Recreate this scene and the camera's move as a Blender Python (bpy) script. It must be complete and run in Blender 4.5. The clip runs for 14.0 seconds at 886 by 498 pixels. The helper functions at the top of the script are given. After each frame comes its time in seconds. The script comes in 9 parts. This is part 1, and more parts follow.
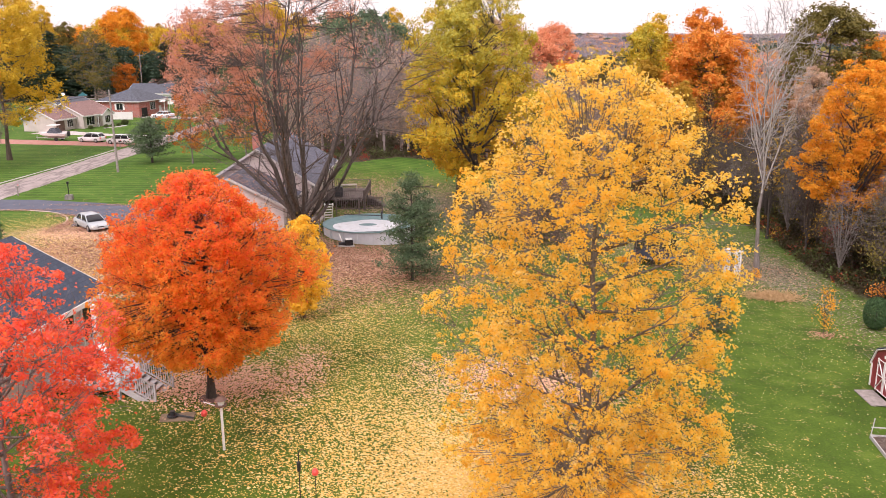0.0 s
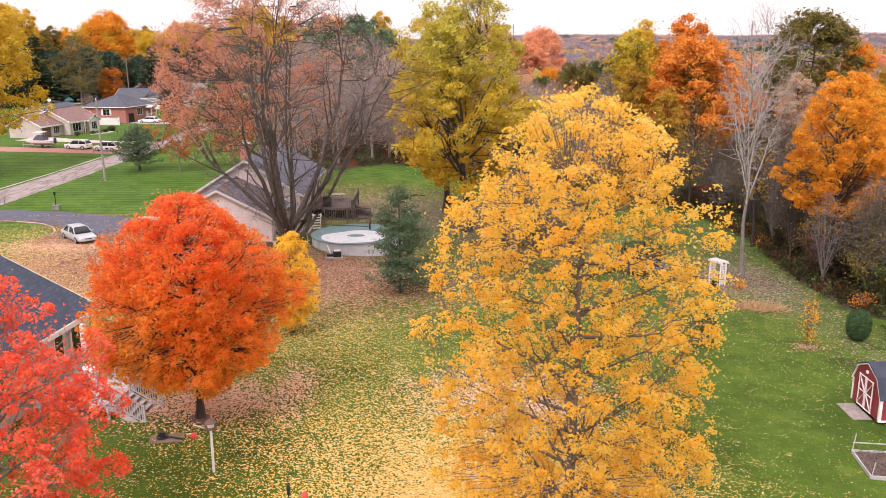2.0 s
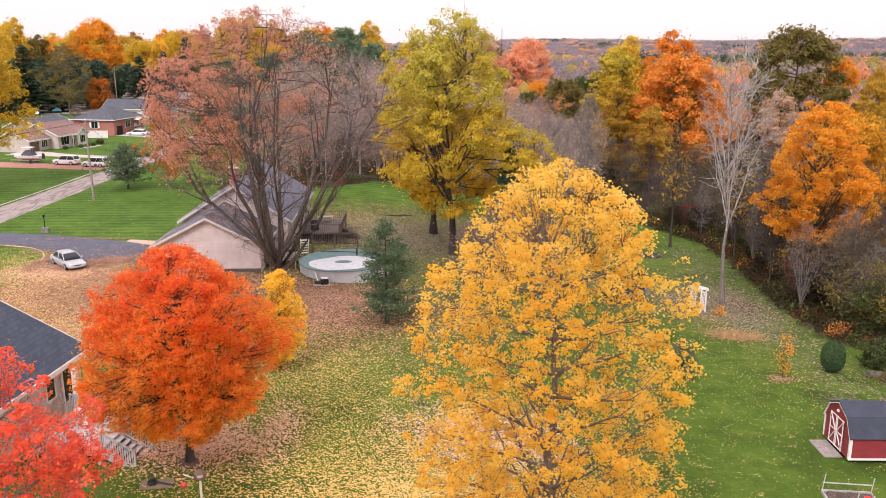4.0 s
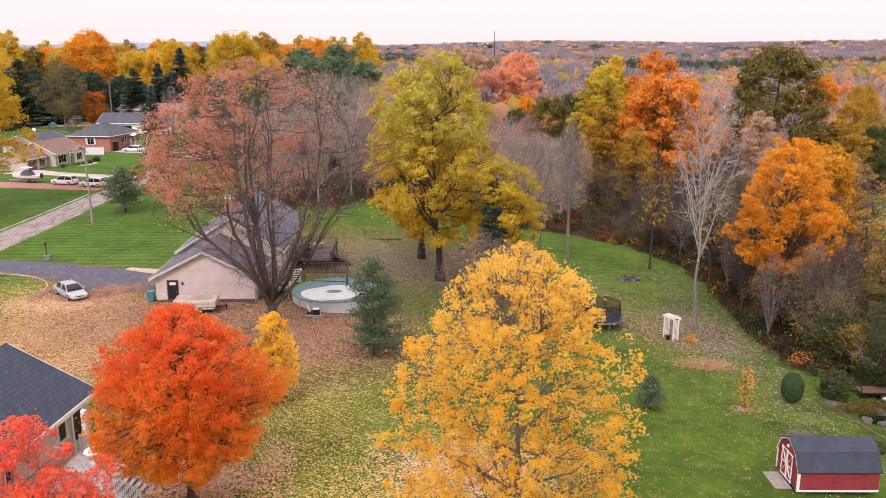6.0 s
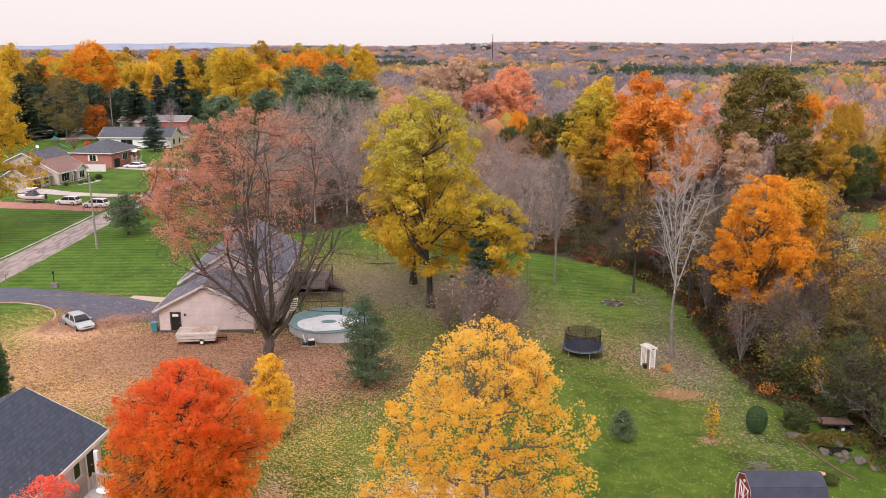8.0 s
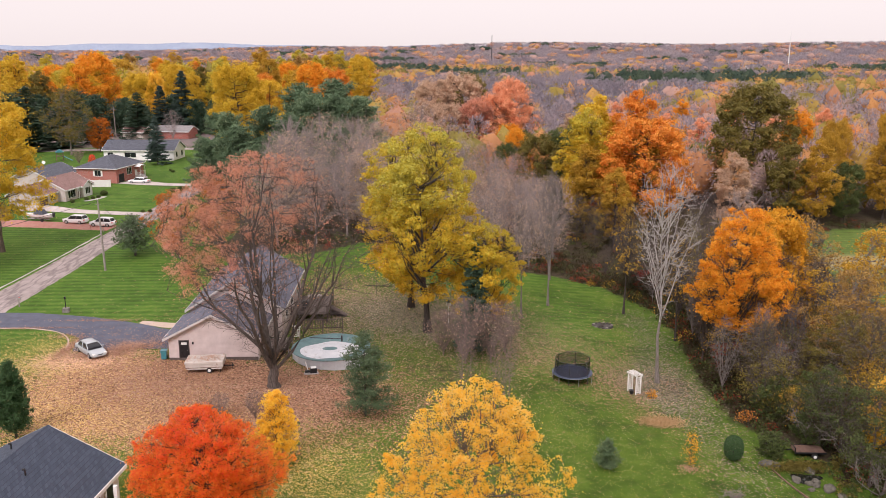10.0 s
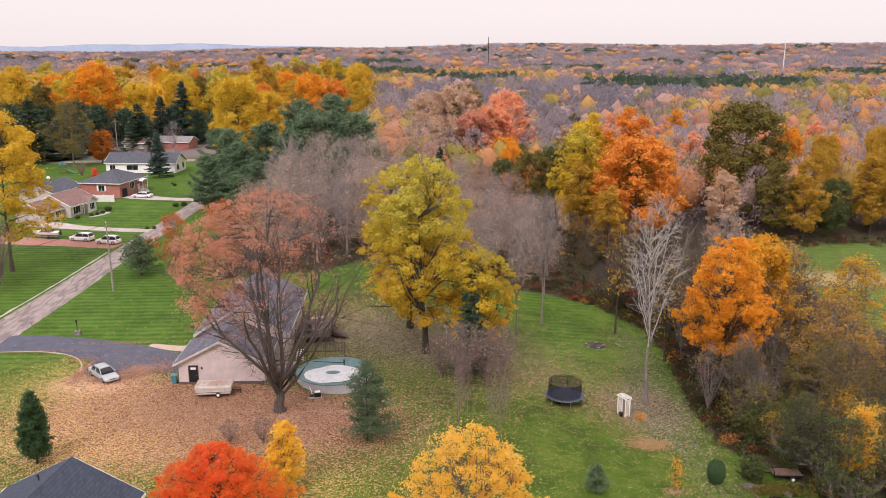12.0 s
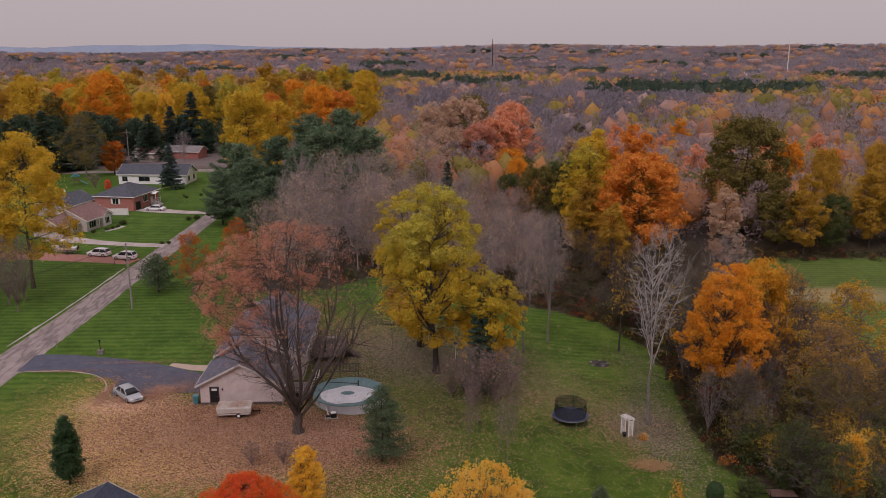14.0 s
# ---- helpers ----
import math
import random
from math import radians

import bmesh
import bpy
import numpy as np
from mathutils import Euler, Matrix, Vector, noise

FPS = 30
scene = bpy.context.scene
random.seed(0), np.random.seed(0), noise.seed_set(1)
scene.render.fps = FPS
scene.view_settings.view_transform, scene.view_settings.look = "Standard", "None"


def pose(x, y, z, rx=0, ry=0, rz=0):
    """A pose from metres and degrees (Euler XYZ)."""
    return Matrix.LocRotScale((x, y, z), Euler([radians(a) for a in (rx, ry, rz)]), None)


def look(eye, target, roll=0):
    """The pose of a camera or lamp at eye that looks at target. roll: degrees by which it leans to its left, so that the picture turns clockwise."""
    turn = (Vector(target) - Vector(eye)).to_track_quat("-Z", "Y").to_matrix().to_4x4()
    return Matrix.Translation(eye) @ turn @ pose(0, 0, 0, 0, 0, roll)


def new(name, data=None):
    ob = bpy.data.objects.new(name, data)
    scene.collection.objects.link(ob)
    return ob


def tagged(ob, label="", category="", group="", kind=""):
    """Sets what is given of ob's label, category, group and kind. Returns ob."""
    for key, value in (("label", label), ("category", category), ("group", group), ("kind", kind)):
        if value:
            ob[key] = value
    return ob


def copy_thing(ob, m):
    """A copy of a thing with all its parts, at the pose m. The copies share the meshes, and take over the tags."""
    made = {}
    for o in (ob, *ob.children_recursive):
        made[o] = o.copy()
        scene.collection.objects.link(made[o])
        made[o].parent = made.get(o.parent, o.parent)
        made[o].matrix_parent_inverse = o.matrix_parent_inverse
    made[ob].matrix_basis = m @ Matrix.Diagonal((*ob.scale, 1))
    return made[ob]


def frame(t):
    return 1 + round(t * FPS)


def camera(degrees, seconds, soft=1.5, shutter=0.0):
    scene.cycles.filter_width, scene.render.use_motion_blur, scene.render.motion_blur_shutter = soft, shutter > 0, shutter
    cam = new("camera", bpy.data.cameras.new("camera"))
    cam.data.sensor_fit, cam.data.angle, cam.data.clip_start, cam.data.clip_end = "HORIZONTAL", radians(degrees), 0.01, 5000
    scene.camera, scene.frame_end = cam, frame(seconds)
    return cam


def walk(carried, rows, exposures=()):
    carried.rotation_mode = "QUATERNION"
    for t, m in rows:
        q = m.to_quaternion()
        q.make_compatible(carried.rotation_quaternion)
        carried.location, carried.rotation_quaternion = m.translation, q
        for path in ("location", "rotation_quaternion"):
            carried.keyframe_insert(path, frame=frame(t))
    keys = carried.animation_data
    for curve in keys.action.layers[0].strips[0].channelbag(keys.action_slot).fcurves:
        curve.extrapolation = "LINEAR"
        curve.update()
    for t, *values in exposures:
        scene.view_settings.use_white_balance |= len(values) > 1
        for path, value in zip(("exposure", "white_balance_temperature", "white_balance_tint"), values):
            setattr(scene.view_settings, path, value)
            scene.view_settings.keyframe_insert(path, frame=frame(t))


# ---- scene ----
cam = camera(56.3, 14.0, soft=0.65)
PATH = [
    (0, (0.167, 0.769, 17.913), (0.161, 2.709, 17.431), -0.2),
    (0.5, (0.154, 0.706, 18.087), (0.154, 2.647, 17.605), -0.3),
    (1, (0.208, 0.666, 18.278), (0.215, 2.606, 17.796), -0.3),
    (1.5, (0.154, 0.599, 18.543), (0.17, 2.54, 18.061), -0.2),
    (2, (0.21, 0.614, 18.889), (0.232, 2.556, 18.409), -0.2),
    (2.5, (0.278, 0.578, 19.419), (0.308, 2.52, 18.941), -0.2),
    (3, (0.313, 0.559, 19.959), (0.351, 2.501, 19.484), -0.1),
    (5.5, (0.957, -2.23, 24.124), (1.017, -0.288, 23.652), 0.0),
    (6, (1.177, -3.166, 25.152), (1.241, -1.224, 24.681), 0.0),
    (6.5, (1.503, -4.112, 26.245), (1.568, -2.17, 25.773), 0.0),
    (7, (1.713, -4.992, 27.365), (1.776, -3.049, 26.893), 0.0),
    (7.5, (1.887, -5.839, 28.472), (1.952, -3.897, 28.001), 0.0),
    (8, (2.079, -6.682, 29.506), (2.146, -4.739, 29.035), -0.0),
    (10.5, (2.351, -10.726, 34.956), (2.42, -8.784, 34.483), 0.0),
    (11, (2.341, -11.507, 36.002), (2.413, -9.565, 35.53), 0.0),
    (11.5, (2.259, -12.374, 37.015), (2.334, -10.432, 36.542), 0.0),
    (12, (2.097, -13.22, 38.036), (2.173, -11.278, 37.563), -0.0),
    (12.5, (1.865, -14.009, 38.995), (1.942, -12.067, 38.522), -0.0),
    (13, (1.592, -14.802, 40.011), (1.66, -12.86, 39.537), -0.0),
    (13.5, (1.414, -15.65, 41.088), (1.48, -13.707, 40.616), -0.0),
    (14, (1.155, -16.327, 42.005), (1.222, -14.384, 41.532), -0.0),
]
walk(cam, [(t, look(eye, target, roll)) for t, eye, target, roll in PATH],
     exposures=[(0, 0.39, 6500, 24), (3.0, 0.35, 6500, 23), (6.0, 0.23, 6500, 22), (8.0, 0.13, 6500, 21), (13.7, 0.10, 6500, 22), (13.8, -0.22, 6500, 24), (14.0, -1.00, 6500, 29)])

# ---- world, sun ----
world = bpy.data.worlds.new("overcast_sky")
scene.world = world
world.use_nodes = True
wn = world.node_tree.nodes
wl = world.node_tree.links
sky = wn.new("ShaderNodeTexSky")
sky.sky_type = "NISHITA"
sky.sun_disc = False
sky.sun_elevation = radians(46)
sky.sun_rotation = radians(203)
pale = wn.new("ShaderNodeHueSaturation")
pale.inputs["Saturation"].default_value = 0.10
veil = wn.new("ShaderNodeMix")
veil.data_type = "RGBA"
veil.inputs["Factor"].default_value = 0.85
veil.inputs["B"].default_value = (10.6, 9.95, 9.4, 1)
wl.new(sky.outputs["Color"], pale.inputs["Color"])
wl.new(pale.outputs["Color"], veil.inputs["A"])
# an overcast sky is brightest overhead
way = wn.new("ShaderNodeTexCoord")
rise_z = wn.new("ShaderNodeSeparateXYZ")
wl.new(way.outputs["Generated"], rise_z.inputs[0])
gain = wn.new("ShaderNodeMapRange")
gain.inputs["From Min"].default_value, gain.inputs["From Max"].default_value = 0.0, 1.0
gain.inputs["To Min"].default_value, gain.inputs["To Max"].default_value = 0.93, 1.56
wl.new(rise_z.outputs["Z"], gain.inputs["Value"])
vault = wn.new("ShaderNodeVectorMath")
vault.operation = "SCALE"
wl.new(veil.outputs["Result"], vault.inputs[0])
wl.new(gain.outputs["Result"], vault.inputs["Scale"])
wl.new(vault.outputs["Vector"], wn["Background"].inputs["Color"])
wn["Background"].inputs["Strength"].default_value = 0.092

sun_data = bpy.data.lights.new("sun", "SUN")
sun_data.energy = 2.1
sun_data.angle = radians(24)
sun_data.color = (1.0, 0.955, 0.93)
sun_lamp = new("sun", sun_data)
sun_lamp.matrix_basis = look((0, 0, 60), (22.6, 53.4, 0))


# ---- materials ----
def nodes_of(name):
    m = bpy.data.materials.new(name)
    m.use_nodes = True
    nt = m.node_tree
    return m, nt.nodes, nt.links, nt.nodes["Principled BSDF"]


def ramp_node(n, stops):
    r = n.new("ShaderNodeValToRGB")
    e = r.color_ramp.elements
    while len(e) < len(stops):
        e.new(0.5)
    for k, (p, c) in enumerate(stops):
        e[k].position = p
        e[k].color = (*c, 1)
    return r


def noise_node(n, l, scale, detail=4, coord=None, rough=0.6):
    t = n.new("ShaderNodeTexNoise")
    t.inputs["Scale"].default_value = scale
    t.inputs["Detail"].default_value = detail
    t.inputs["Roughness"].default_value = rough
    if coord:
        l.new(coord, t.inputs["Vector"])
    return t


def mix_node(n, l, a, b, fac, mode="MIX"):
    m = n.new("ShaderNodeMix")
    m.data_type = "RGBA"
    m.blend_type = mode
    for key, v in (("Factor", fac), ("A", a), ("B", b)):
        if isinstance(v, (int, float)):
            m.inputs[key].default_value = v
        elif isinstance(v, tuple):
            m.inputs[key].default_value = (*v, 1)
        else:
            l.new(v, m.inputs[key])
    return m.outputs["Result"]


def math_node(n, l, op, a, b=0.0, clamp=False):
    m = n.new("ShaderNodeMath")
    m.operation = op
    m.use_clamp = clamp
    for k, v in enumerate((a, b)):
        if isinstance(v, (int, float)):
            m.inputs[k].default_value = v
        else:
            l.new(v, m.inputs[k])
    return m.outputs[0]


def bump_node(n, l, height, bsdf, strength=0.4, distance=0.02):
    b = n.new("ShaderNodeBump")
    b.inputs["Strength"].default_value = strength
    b.inputs["Distance"].default_value = distance
    l.new(height, b.inputs["Height"])
    l.new(b.outputs["Normal"], bsdf.inputs["Normal"])


def surface(name, c1, c2, scale=3.0, rough=0.7, metal=0.0, bump=0.3, fine=40.0, dist=0.01, wear=None):
    """Two tones in patches, a fine grain over them, and relief from the grain."""
    m, n, l, p = nodes_of(name)
    co = n.new("ShaderNodeTexCoord").outputs["Object"]
    big = noise_node(n, l, scale, 5, co)
    small = noise_node(n, l, fine, 3, co)
    f = math_node(n, l, "ADD", math_node(n, l, "MULTIPLY", big.outputs["Fac"], 0.65),
                  math_node(n, l, "MULTIPLY", small.outputs["Fac"], 0.35))
    r = ramp_node(n, [(0.36, c1), (0.64, c2)])
    l.new(f, r.inputs["Fac"])
    col = r.outputs["Color"]
    if wear:
        w = noise_node(n, l, scale * 2.3, 6, co, 0.7)
        wr = ramp_node(n, [(0.56, (0, 0, 0)), (0.66, (1, 1, 1))])
        l.new(w.outputs["Fac"], wr.inputs["Fac"])
        col = mix_node(n, l, col, wear, math_node(n, l, "MULTIPLY", wr.outputs["Color"], 0.7))
    l.new(col, p.inputs["Base Color"])
    p.inputs["Roughness"].default_value = rough
    p.inputs["Metallic"].default_value = metal
    bump_node(n, l, small.outputs["Fac"], p, bump, dist)
    return m


def leaf_material(name, colours, glow=0.35, rough=0.55, patch=0.35, rise=0.0, mid=5.0):
    """Leaves: tone by leaf and by patch of the crown, part of the light passes through."""
    m, n, l, p = nodes_of(name)
    geo = n.new("ShaderNodeNewGeometry")
    info = n.new("ShaderNodeObjectInfo")
    co = n.new("ShaderNodeTexCoord").outputs["Object"]
    big = noise_node(n, l, patch, 3, co)
    f = math_node(n, l, "ADD", math_node(n, l, "MULTIPLY", geo.outputs["Random Per Island"], 0.55),
                  math_node(n, l, "MULTIPLY", big.outputs["Fac"], 0.85))
    if rise:
        # the upper leaves have turned further
        sep = n.new("ShaderNodeSeparateXYZ")
        l.new(co, sep.inputs[0])
        f = math_node(n, l, "ADD", f, math_node(n, l, "MULTIPLY", math_node(n, l, "SUBTRACT", sep.outputs["Z"], mid), rise))
    f = math_node(n, l, "ADD", math_node(n, l, "SUBTRACT", f, 0.2),
                  math_node(n, l, "MULTIPLY", math_node(n, l, "SUBTRACT", info.outputs["Random"], 0.5), 0.25), True)
    r = ramp_node(n, [(k / (len(colours) - 1), c) for k, c in enumerate(colours)])
    l.new(f, r.inputs["Fac"])
    l.new(r.outputs["Color"], p.inputs["Base Color"])
    p.inputs["Roughness"].default_value = rough
    p.inputs["Specular IOR Level"].default_value = 0.25
    tr = n.new("ShaderNodeBsdfTranslucent")
    l.new(r.outputs["Color"], tr.inputs["Color"])
    mx = n.new("ShaderNodeMixShader")
    mx.inputs[0].default_value = glow
    l.new(p.outputs[0], mx.inputs[1])
    l.new(tr.outputs[0], mx.inputs[2])
    l.new(mx.outputs[0], n["Material Output"].inputs["Surface"])
    return m


def bark(name, c1, c2):
    m, n, l, p = nodes_of(name)
    co = n.new("ShaderNodeTexCoord").outputs["Object"]
    mp = n.new("ShaderNodeMapping")
    mp.inputs["Scale"].default_value = (9, 9, 1.6)
    l.new(co, mp.inputs["Vector"])
    a = noise_node(n, l, 1.0, 6, mp.outputs["Vector"], 0.7)
    r = ramp_node(n, [(0.35, c1), (0.68, c2)])
    l.new(a.outputs["Fac"], r.inputs["Fac"])
    l.new(r.outputs["Color"], p.inputs["Base Color"])
    p.inputs["Roughness"].default_value = 0.9
    bump_node(n, l, a.outputs["Fac"], p, 0.7, 0.03)
    return m


BARK_BROWN = bark("bark_brown", (0.055, 0.040, 0.030), (0.17, 0.130, 0.10))
BARK_TRUNK = bark("bark_trunk", (0.075, 0.060, 0.050), (0.23, 0.19, 0.165))
BARK_GREY = bark("bark_grey", (0.11, 0.092, 0.082), (0.27, 0.235, 0.215))
BARK_WHITE = bark("bark_white", (0.22, 0.20, 0.185), (0.56, 0.525, 0.495))
BARK_MAPLE = bark("bark_maple", (0.034, 0.027, 0.023), (0.15, 0.12, 0.105))
BARK_DARK = bark("bark_dark", (0.025, 0.020, 0.018), (0.085, 0.066, 0.055))
BARK_TWIG = bark("bark_twig", (0.20, 0.163, 0.154), (0.42, 0.35, 0.332))
BARK_BELT = bark("bark_belt", (0.052, 0.040, 0.035), (0.14, 0.112, 0.10))
BARK_SHRUB = bark("bark_shrub", (0.13, 0.095, 0.085), (0.27, 0.20, 0.18))

LEAF_GOLD = leaf_material("leaf_gold", [(0.95, 0.53, 0.04), (0.97, 0.635, 0.08), (0.98, 0.72, 0.15), (0.985, 0.82, 0.37)], 0.76)
# flame: orange low, red high; the low orange is lightened against the crown's own shade
LEAF_FLAME = leaf_material("leaf_flame", [(0.97, 0.55, 0.09), (0.97, 0.46, 0.085), (0.96, 0.33, 0.08), (0.96, 0.25, 0.10), (0.97, 0.36, 0.24)], 0.84, patch=0.2, rise=0.055, mid=6.6)
LEAF_RED = leaf_material("leaf_red", [(0.93, 0.28, 0.05), (0.94, 0.19, 0.07), (0.93, 0.17, 0.11), (0.95, 0.40, 0.32)], 0.52)
LEAF_YELLOW = leaf_material("leaf_yellow", [(0.92, 0.53, 0.03), (0.95, 0.65, 0.07), (0.97, 0.74, 0.17)], 0.5)
LEAF_OLIVE = leaf_material("leaf_olive", [(0.71, 0.37, 0.02), (0.695, 0.45, 0.028), (0.525, 0.44, 0.04), (0.58, 0.55, 0.12)], 0.3, patch=0.18, rise=0.025, mid=14.0)
LEAF_SALMON = leaf_material("leaf_salmon", [(0.52, 0.19, 0.085), (0.63, 0.27, 0.15), (0.68, 0.34, 0.23), (0.63, 0.33, 0.27)], 0.42)
LEAF_ORANGE = leaf_material("leaf_orange", [(0.66, 0.23, 0.02), (0.82, 0.34, 0.022), (0.88, 0.44, 0.035), (0.90, 0.53, 0.10)], 0.42)
LEAF_COPPER = leaf_material("leaf_copper", [(0.62, 0.24, 0.03), (0.76, 0.27, 0.03), (0.80, 0.32, 0.05), (0.78, 0.40, 0.07)], 0.38)
LEAF_RUST = leaf_material("leaf_rust", [(0.392, 0.098, 0.02), (0.56, 0.168, 0.022), (0.7, 0.266, 0.028)], 0.32)
LEAF_AMBER = leaf_material("leaf_amber", [(0.39, 0.24, 0.03), (0.56, 0.34, 0.038), (0.68, 0.43, 0.06)], 0.4)
LEAF_BRONZE = leaf_material("leaf_bronze", [(0.299, 0.185, 0.053), (0.422, 0.255, 0.070), (0.493, 0.317, 0.106)], 0.35)
LEAF_HONEY = leaf_material("leaf_honey", [(0.56, 0.27, 0.02), (0.74, 0.40, 0.03), (0.82, 0.38, 0.03)], 0.38, patch=0.15)
LEAF_MOSS = leaf_material("leaf_moss", [(0.125, 0.113, 0.028), (0.195, 0.160, 0.037), (0.273, 0.207, 0.043)], 0.3)
LEAF_GREEN = leaf_material("leaf_green", [(0.045, 0.070, 0.021), (0.090, 0.119, 0.034), (0.148, 0.164, 0.053)], 0.28)
LEAF_BRAMBLE = leaf_material("leaf_bramble", [(0.034, 0.019, 0.014), (0.064, 0.036, 0.019), (0.046, 0.056, 0.017), (0.096, 0.046, 0.021)], 0.25)
LEAF_DARKRED = leaf_material("leaf_darkred", [(0.156, 0.026, 0.019), (0.264, 0.048, 0.03), (0.336, 0.096, 0.036)], 0.3)
LEAF_PEACH = leaf_material("leaf_peach", [(0.76, 0.32, 0.15), (0.86, 0.42, 0.23), (0.88, 0.52, 0.34)], 0.42)
LEAF_BEIGE = leaf_material("leaf_beige", [(0.48, 0.33, 0.23), (0.62, 0.44, 0.31), (0.70, 0.47, 0.31)], 0.38)
NEEDLE = leaf_material("needle", [(0.032, 0.066, 0.042), (0.062, 0.112, 0.068), (0.105, 0.16, 0.10)], 0.12, 0.6, 0.8)
NEEDLE_DARK = leaf_material("needle_dark", [(0.030, 0.062, 0.038), (0.055, 0.100, 0.058), (0.095, 0.145, 0.085)], 0.12, 0.6, 0.8)
NEEDLE_PINE = leaf_material("needle_pine", [(0.06, 0.105, 0.062), (0.125, 0.20, 0.108), (0.24, 0.31, 0.165)], 0.18, 0.6, 0.5)
LEAF_LEMON = leaf_material("leaf_lemon", [(0.50, 0.33, 0.03), (0.72, 0.49, 0.035), (0.84, 0.61, 0.08)], 0.42)
NEEDLE_SOFT = leaf_material("needle_soft", [(0.062, 0.11, 0.056), (0.13, 0.19, 0.09), (0.22, 0.28, 0.145)], 0.15, 0.6, 0.6)
NEEDLE_YARD = leaf_material("needle_yard", [(0.046, 0.085, 0.042), (0.09, 0.142, 0.07), (0.155, 0.205, 0.11)], 0.15, 0.6, 0.6)
NEEDLE_CEDAR = leaf_material("needle_cedar", [(0.028, 0.07, 0.028), (0.055, 0.115, 0.042), (0.10, 0.165, 0.065)], 0.15, 0.6, 0.8)
NEEDLE_BLUE = leaf_material("needle_blue", [(0.042, 0.075, 0.066), (0.078, 0.125, 0.105), (0.125, 0.175, 0.145)], 0.12, 0.6, 0.8)


# ---- ground ----
def smooth(a, b, v):
    u = np.clip((v - a) / (b - a), 0, 1)
    return u * u * (3 - 2 * u)


def land(x, y):
    """Height of the ground: the yard falls towards the wooded creek, hills far off."""
    x, y = np.asarray(x, float), np.asarray(y, float)
    left = 0.9 + 0.6 * smooth(120, 200, y)
    right = -1.4 - 2.5 * smooth(38, 105, y) - 1.5 * smooth(140, 320, y)
    u = np.clip((x + 18) / 50, 0, 1)
    u = 0.6 * u + 0.4 * u * u * (3 - 2 * u)
    z = left + (right - left) * u
    z = z + 0.9 * np.exp(-((x + 10) / 14) ** 2 - ((y - 30) / 16) ** 2)
    d = np.hypot(x, y)
    far = smooth(300, 700, d)
    z = z * (1 - far) - 6 * far
    roll = 0.5 + 0.5 * np.sin(x / 610 + 1.3) * np.cos(x / 270 + y / 900)
    z = z + smooth(1300, 3600, d) * (26 + 22 * roll) * (0.35 + 0.65 * smooth(-1100, -150, x))
    return z


def lz(x, y):
    return float(land(x, y))


def mesh_arrays(name, verts, faces, mats, smooth_shade=False, tint=None):
    """A mesh from arrays of corners and of faces that all have as many corners."""
    verts = np.asarray(verts, np.float32).reshape(-1, 3)
    faces = np.asarray(faces, np.int32)
    k = faces.shape[1]
    me = bpy.data.meshes.new(name)
    me.vertices.add(len(verts))
    me.vertices.foreach_set("co", verts.ravel())
    me.loops.add(faces.size)
    me.loops.foreach_set("vertex_index", faces.ravel())
    me.polygons.add(len(faces))
    me.polygons.foreach_set("loop_start", np.arange(0, faces.size, k, dtype=np.int32))
    me.polygons.foreach_set("loop_total", np.full(len(faces), k, np.int32))
    if smooth_shade:
        me.polygons.foreach_set("use_smooth", np.ones(len(faces), bool))
    me.update(calc_edges=True)
    for m in mats if isinstance(mats, (list, tuple)) else [mats]:
        me.materials.append(m)
    if tint is not None:
        at = me.attributes.new("tint", "FLOAT", "FACE")
        at.data.foreach_set("value", np.asarray(tint, np.float32))
    return me


def axis(lo, hi, step, far_lo, far_hi):
    a = list(np.arange(lo, hi + 0.01, step))
    s, v = step, hi
    while v < far_hi:
        s *= 1.13
        v += s
        a.append(v)
    s, v = step, lo
    while v > far_lo:
        s *= 1.13
        v -= s
        a.insert(0, v)
    return np.array(a)


gx, gy = axis(-62, 64, 0.9, -4300, 4300), axis(16, 140, 0.9, -600, 4700)
GX, GY = np.meshgrid(gx, gy)
GZ = land(GX, GY)
nx, ny = len(gx), len(gy)
idx = np.arange(nx * ny).reshape(ny, nx)
quads = np.stack([idx[:-1, :-1], idx[:-1, 1:], idx[1:, 1:], idx[1:, :-1]], -1).reshape(-1, 4)


def blob(cx, cy, rx, ry):
    return np.exp(-((GX - cx) / rx) ** 2 - ((GY - cy) / ry) ** 2)


def lawn_right(y):
    """The lawn's edge towards the woods."""
    return np.interp(y, [20, 45, 52, 60, 68, 75, 93, 105, 118, 124], [48, 36, 33.5, 34, 33.5, 34, 37, 37, 32, 24])


def lawn_back(x):
    """The lawn's far edge."""
    return np.interp(x, [-40, -20, -14, -7, 5, 14, 28, 34], [121, 122, 124, 134, 133, 126, 122, 118])


